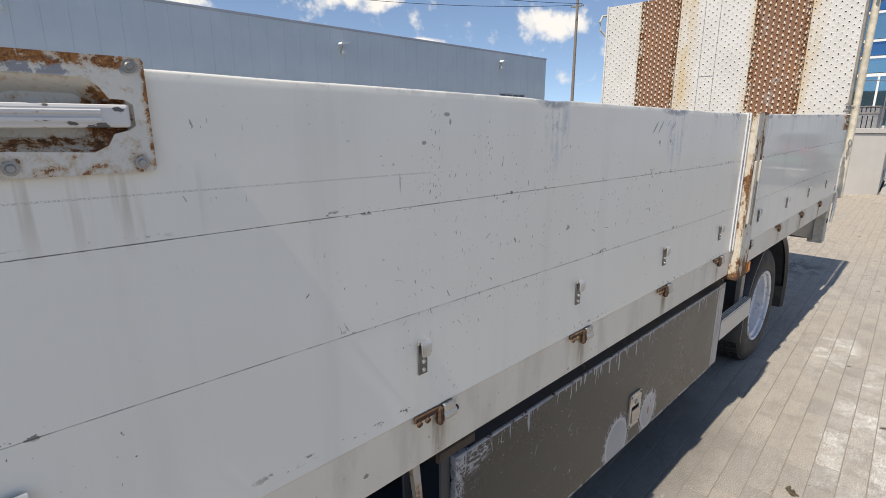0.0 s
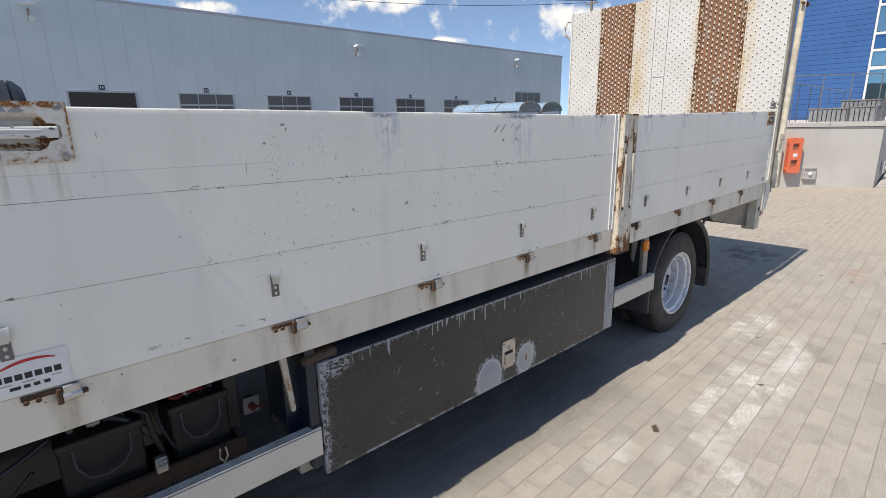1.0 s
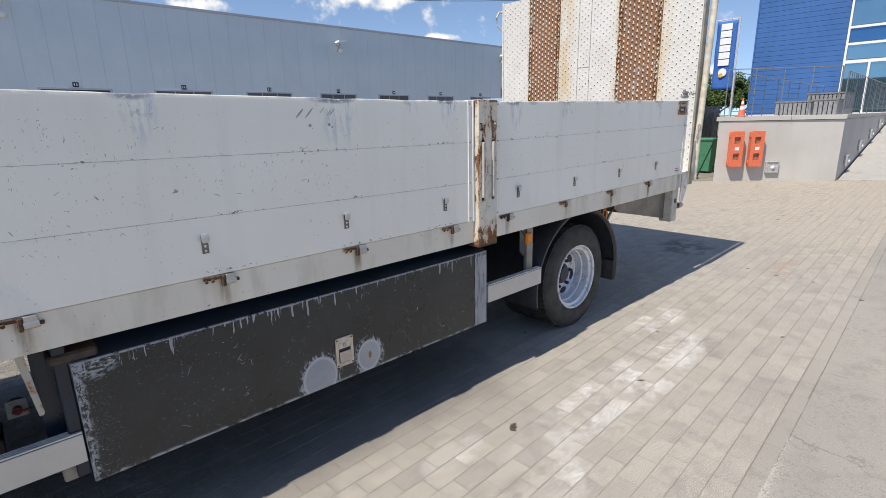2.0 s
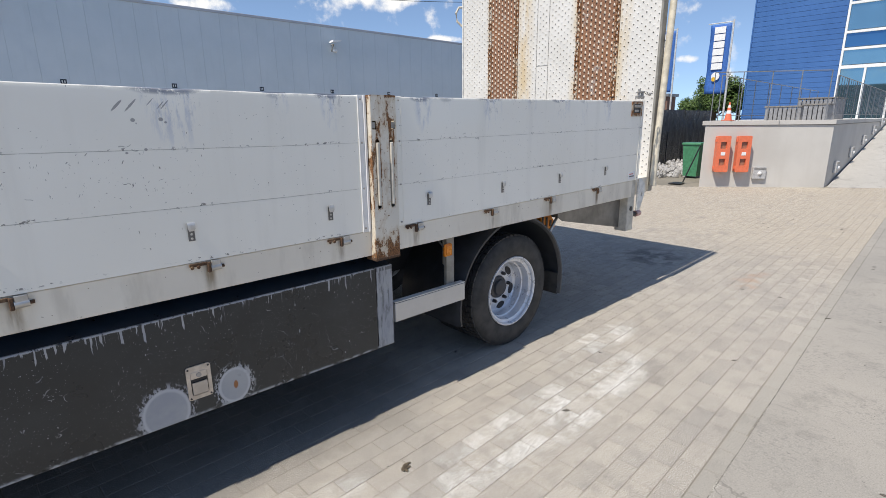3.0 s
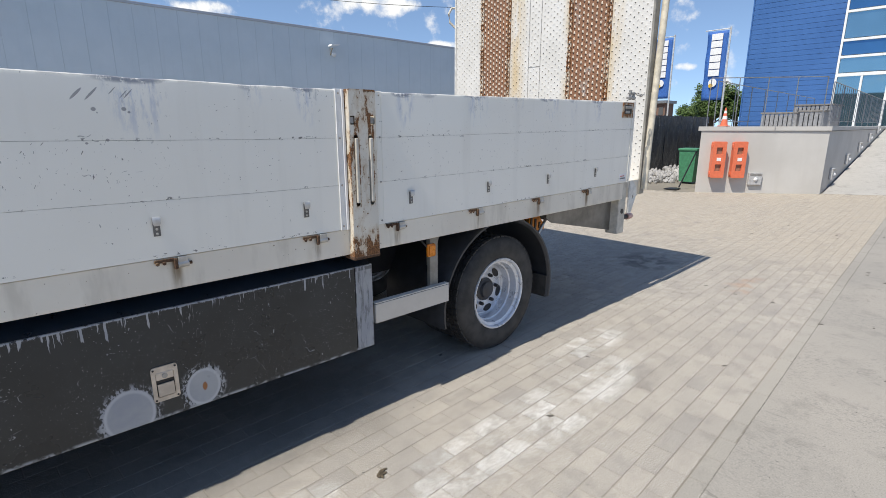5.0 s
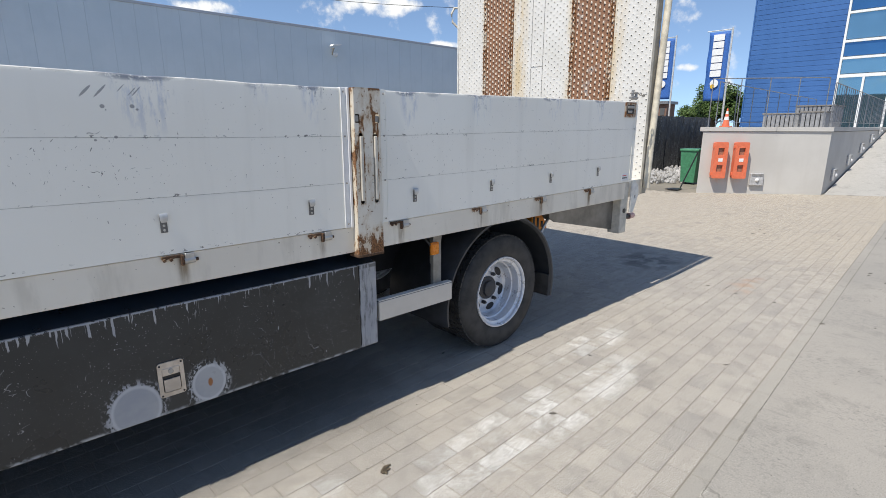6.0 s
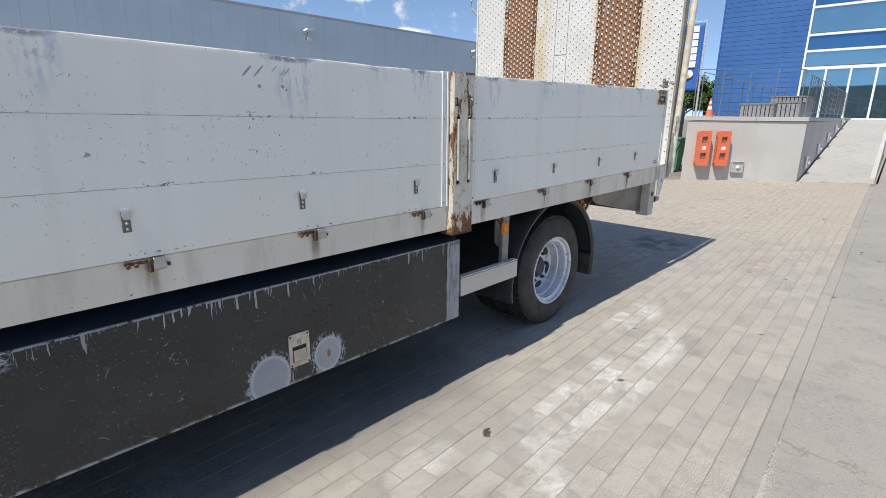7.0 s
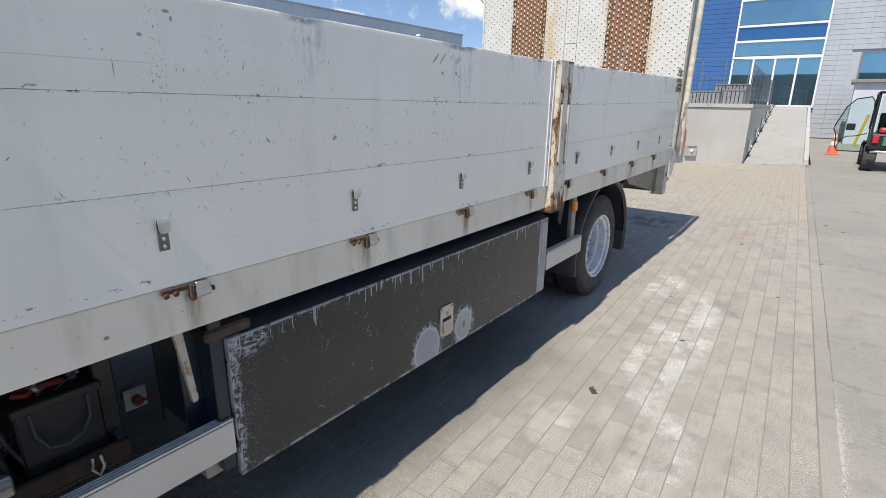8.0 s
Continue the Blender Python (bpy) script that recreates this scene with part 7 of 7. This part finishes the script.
# broken mortar and spalls beside the kerb
verts, faces = [], []
for i in range(3600):
    x = rg.uniform(1.0, 16.6)
    spall = math.exp(-((x - 3.0) / 0.30) ** 2) + 0.6 * math.exp(-((x - 4.55) / 0.12) ** 2) + 0.4 * math.exp(-((x - 6.2) / 0.25) ** 2)
    if i % 3 == 0:
        x = 3.0 + rg.gauss(0, 0.26)
        spall = 1.0
    y = edge_y(x) - 0.085 + rg.gauss(0, 0.004) - abs(rg.gauss(0, 0.05)) * min(1, spall) * max(0, rg.random() - 0.35)
    r = rg.uniform(0.0008, 0.0030) * (1 + 0.9 * min(1, spall))
    c = len(verts)
    a0 = rg.random() * 6
    for q in range(5):
        verts.append((x + 1.3 * r * math.cos(a0 + q * 1.2566), y + r * math.sin(a0 + q * 1.2566), -0.001))
    verts.append((x + 0.3 * r, y, r * rg.uniform(0.2, 0.7)))
    for q in range(5):
        faces.append((c + q, c + (q + 1) % 5, c + 5))
rubble = bpy.data.meshes.new("joint_rubble")
rubble.from_pydata(verts, [], faces)
rubble.materials.append(make_concrete("pale_mortar", (0.38, 0.36, 0.32), (0.50, 0.48, 0.44), cracks=False))
tagged(new("joint_rubble", rubble), "crumbled mortar along the kerb joint", "rubble", kind="stuff")

DIRT = plain("joint_dirt", (0.215, 0.198, 0.172), 0.95, 0.0, 0.25, 40)


def joint_line(offset, narrow, wide, seed):
    """A ragged line of dirt along the kerb."""
    rj = random.Random(seed)
    bm = B()
    last = None
    for i in range(650):
        x = 0.5 + i * 0.025
        w = rj.uniform(narrow, wide)
        y = edge_y(x) + offset + rj.gauss(0, 0.0012)
        pair = (bm.verts.new((x, y - w / 2, -0.0004)), bm.verts.new((x, y + w / 2, -0.0004)))
        if last:
            bm.faces.new((last[0], pair[0], pair[1], last[1]))
        last = pair
    part("joint_dirt", bm, DIRT, kerb_bed, "dark dirt packed in the joint")


joint_line(-0.0845, 0.002, 0.012, 5)
PL, PW, GAP = 0.2225, 0.1125, 0.0038
pavement = thing("pavement", (4, 1, 0), "grey-beige concrete block paving in running bond", "pavement", kind="structure")


def paver_mesh(variant):
    rr = random.Random(variant)
    me = bpy.data.meshes.new("paver")
    bm = B()
    l, w, c = PL / 2 - GAP / 2, PW / 2 - GAP / 2, 0.0016
    lo = [bm.verts.new((sx * l, sy * w, -0.03)) for sx, sy in ((-1, -1), (1, -1), (1, 1), (-1, 1))]
    md = [bm.verts.new((sx * l, sy * w, -c)) for sx, sy in ((-1, -1), (1, -1), (1, 1), (-1, 1))]
    hi = [bm.verts.new((sx * (l - c), sy * (w - c), rr.uniform(-0.0004, 0.0005))) for sx, sy in ((-1, -1), (1, -1), (1, 1), (-1, 1))]
    for a, b in ((lo, md), (md, hi)):
        for i in range(4):
            bm.faces.new((a[i], a[(i + 1) % 4], b[(i + 1) % 4], b[i]))
    bm.faces.new(hi)
    bm.to_mesh(me)
    bm.free()
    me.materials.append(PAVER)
    return me


variants = [paver_mesh(v) for v in range(6)]
verts, faces = [], []
rg = random.Random(21)
count = 0
ca, sa = math.cos(ang), math.sin(ang)
for row in range(66):
    v = 0.005 + PW * (row + 0.5)
    shift = (row % 2) * PL / 2 + rg.uniform(-0.012, 0.012)
    for col in range(-16, 96):
        u = col * PL + shift
        x = u * ca - v * sa
        y = EDGE0 + u * sa + v * ca
        if x > 14.5 and (x - TB[0]) * (TA[1] - TB[1]) - (y - TB[1]) * (TA[0] - TB[0]) < -0.03 and y > 1.24:
            continue
        if x > 16.69 + (1.27 - y) * 0.74 and y < 1.4:
            continue
        if x > 13.6 and y > 5.35 - (x - 15.8) * 0.40:
            continue
        if x < 6.0 and y > 3.6:
            continue
        z = rg.uniform(-0.0005, 0.0006)
        tilt = (rg.uniform(-0.003, 0.003), rg.uniform(-0.0018, 0.0018))
        near = 2.0 < x < 4.75 and -0.80 < y < 1.15
        if near and count < 300:
            ob = bpy.data.objects.new("paver", variants[rg.randrange(6)])
            scene.collection.objects.link(ob)
            ob.parent = pavement
            ob.matrix_parent_inverse = Matrix.Translation(-pavement.location)
            ob.matrix_basis = Matrix.LocRotScale((x, y, z), Euler((tilt[0], tilt[1], ang)), None)
            count += 1
            continue
        l, w, c = PL / 2 - GAP / 2, PW / 2 - GAP / 2, 0.0016
        k = len(verts)
        for (dl, dz) in ((0.0, -0.012), (0.0, -c), (c, 0.0)):
            for sx, sy in ((-1, -1), (1, -1), (1, 1), (-1, 1)):
                lu, lv = sx * (l - dl), sy * (w - dl)
                verts.append((x + lu * ca - lv * sa, y + lu * sa + lv * ca, z + dz + tilt[0] * lv + tilt[1] * lu))
        for a in (0, 4):
            for i in range(4):
                faces.append((k + a + i, k + a + (i + 1) % 4, k + a + 4 + (i + 1) % 4, k + a + 4 + i))
        faces.append((k + 8, k + 9, k + 10, k + 11))
me = bpy.data.meshes.new("pavers_beyond")
me.from_pydata(verts, [], faces)
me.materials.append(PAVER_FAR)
far = new("pavers_beyond", me)
far.parent = pavement
far.matrix_parent_inverse = Matrix.Translation(-pavement.location)
tagged(far, "concrete pavers of the wider yard", kind="stuff")
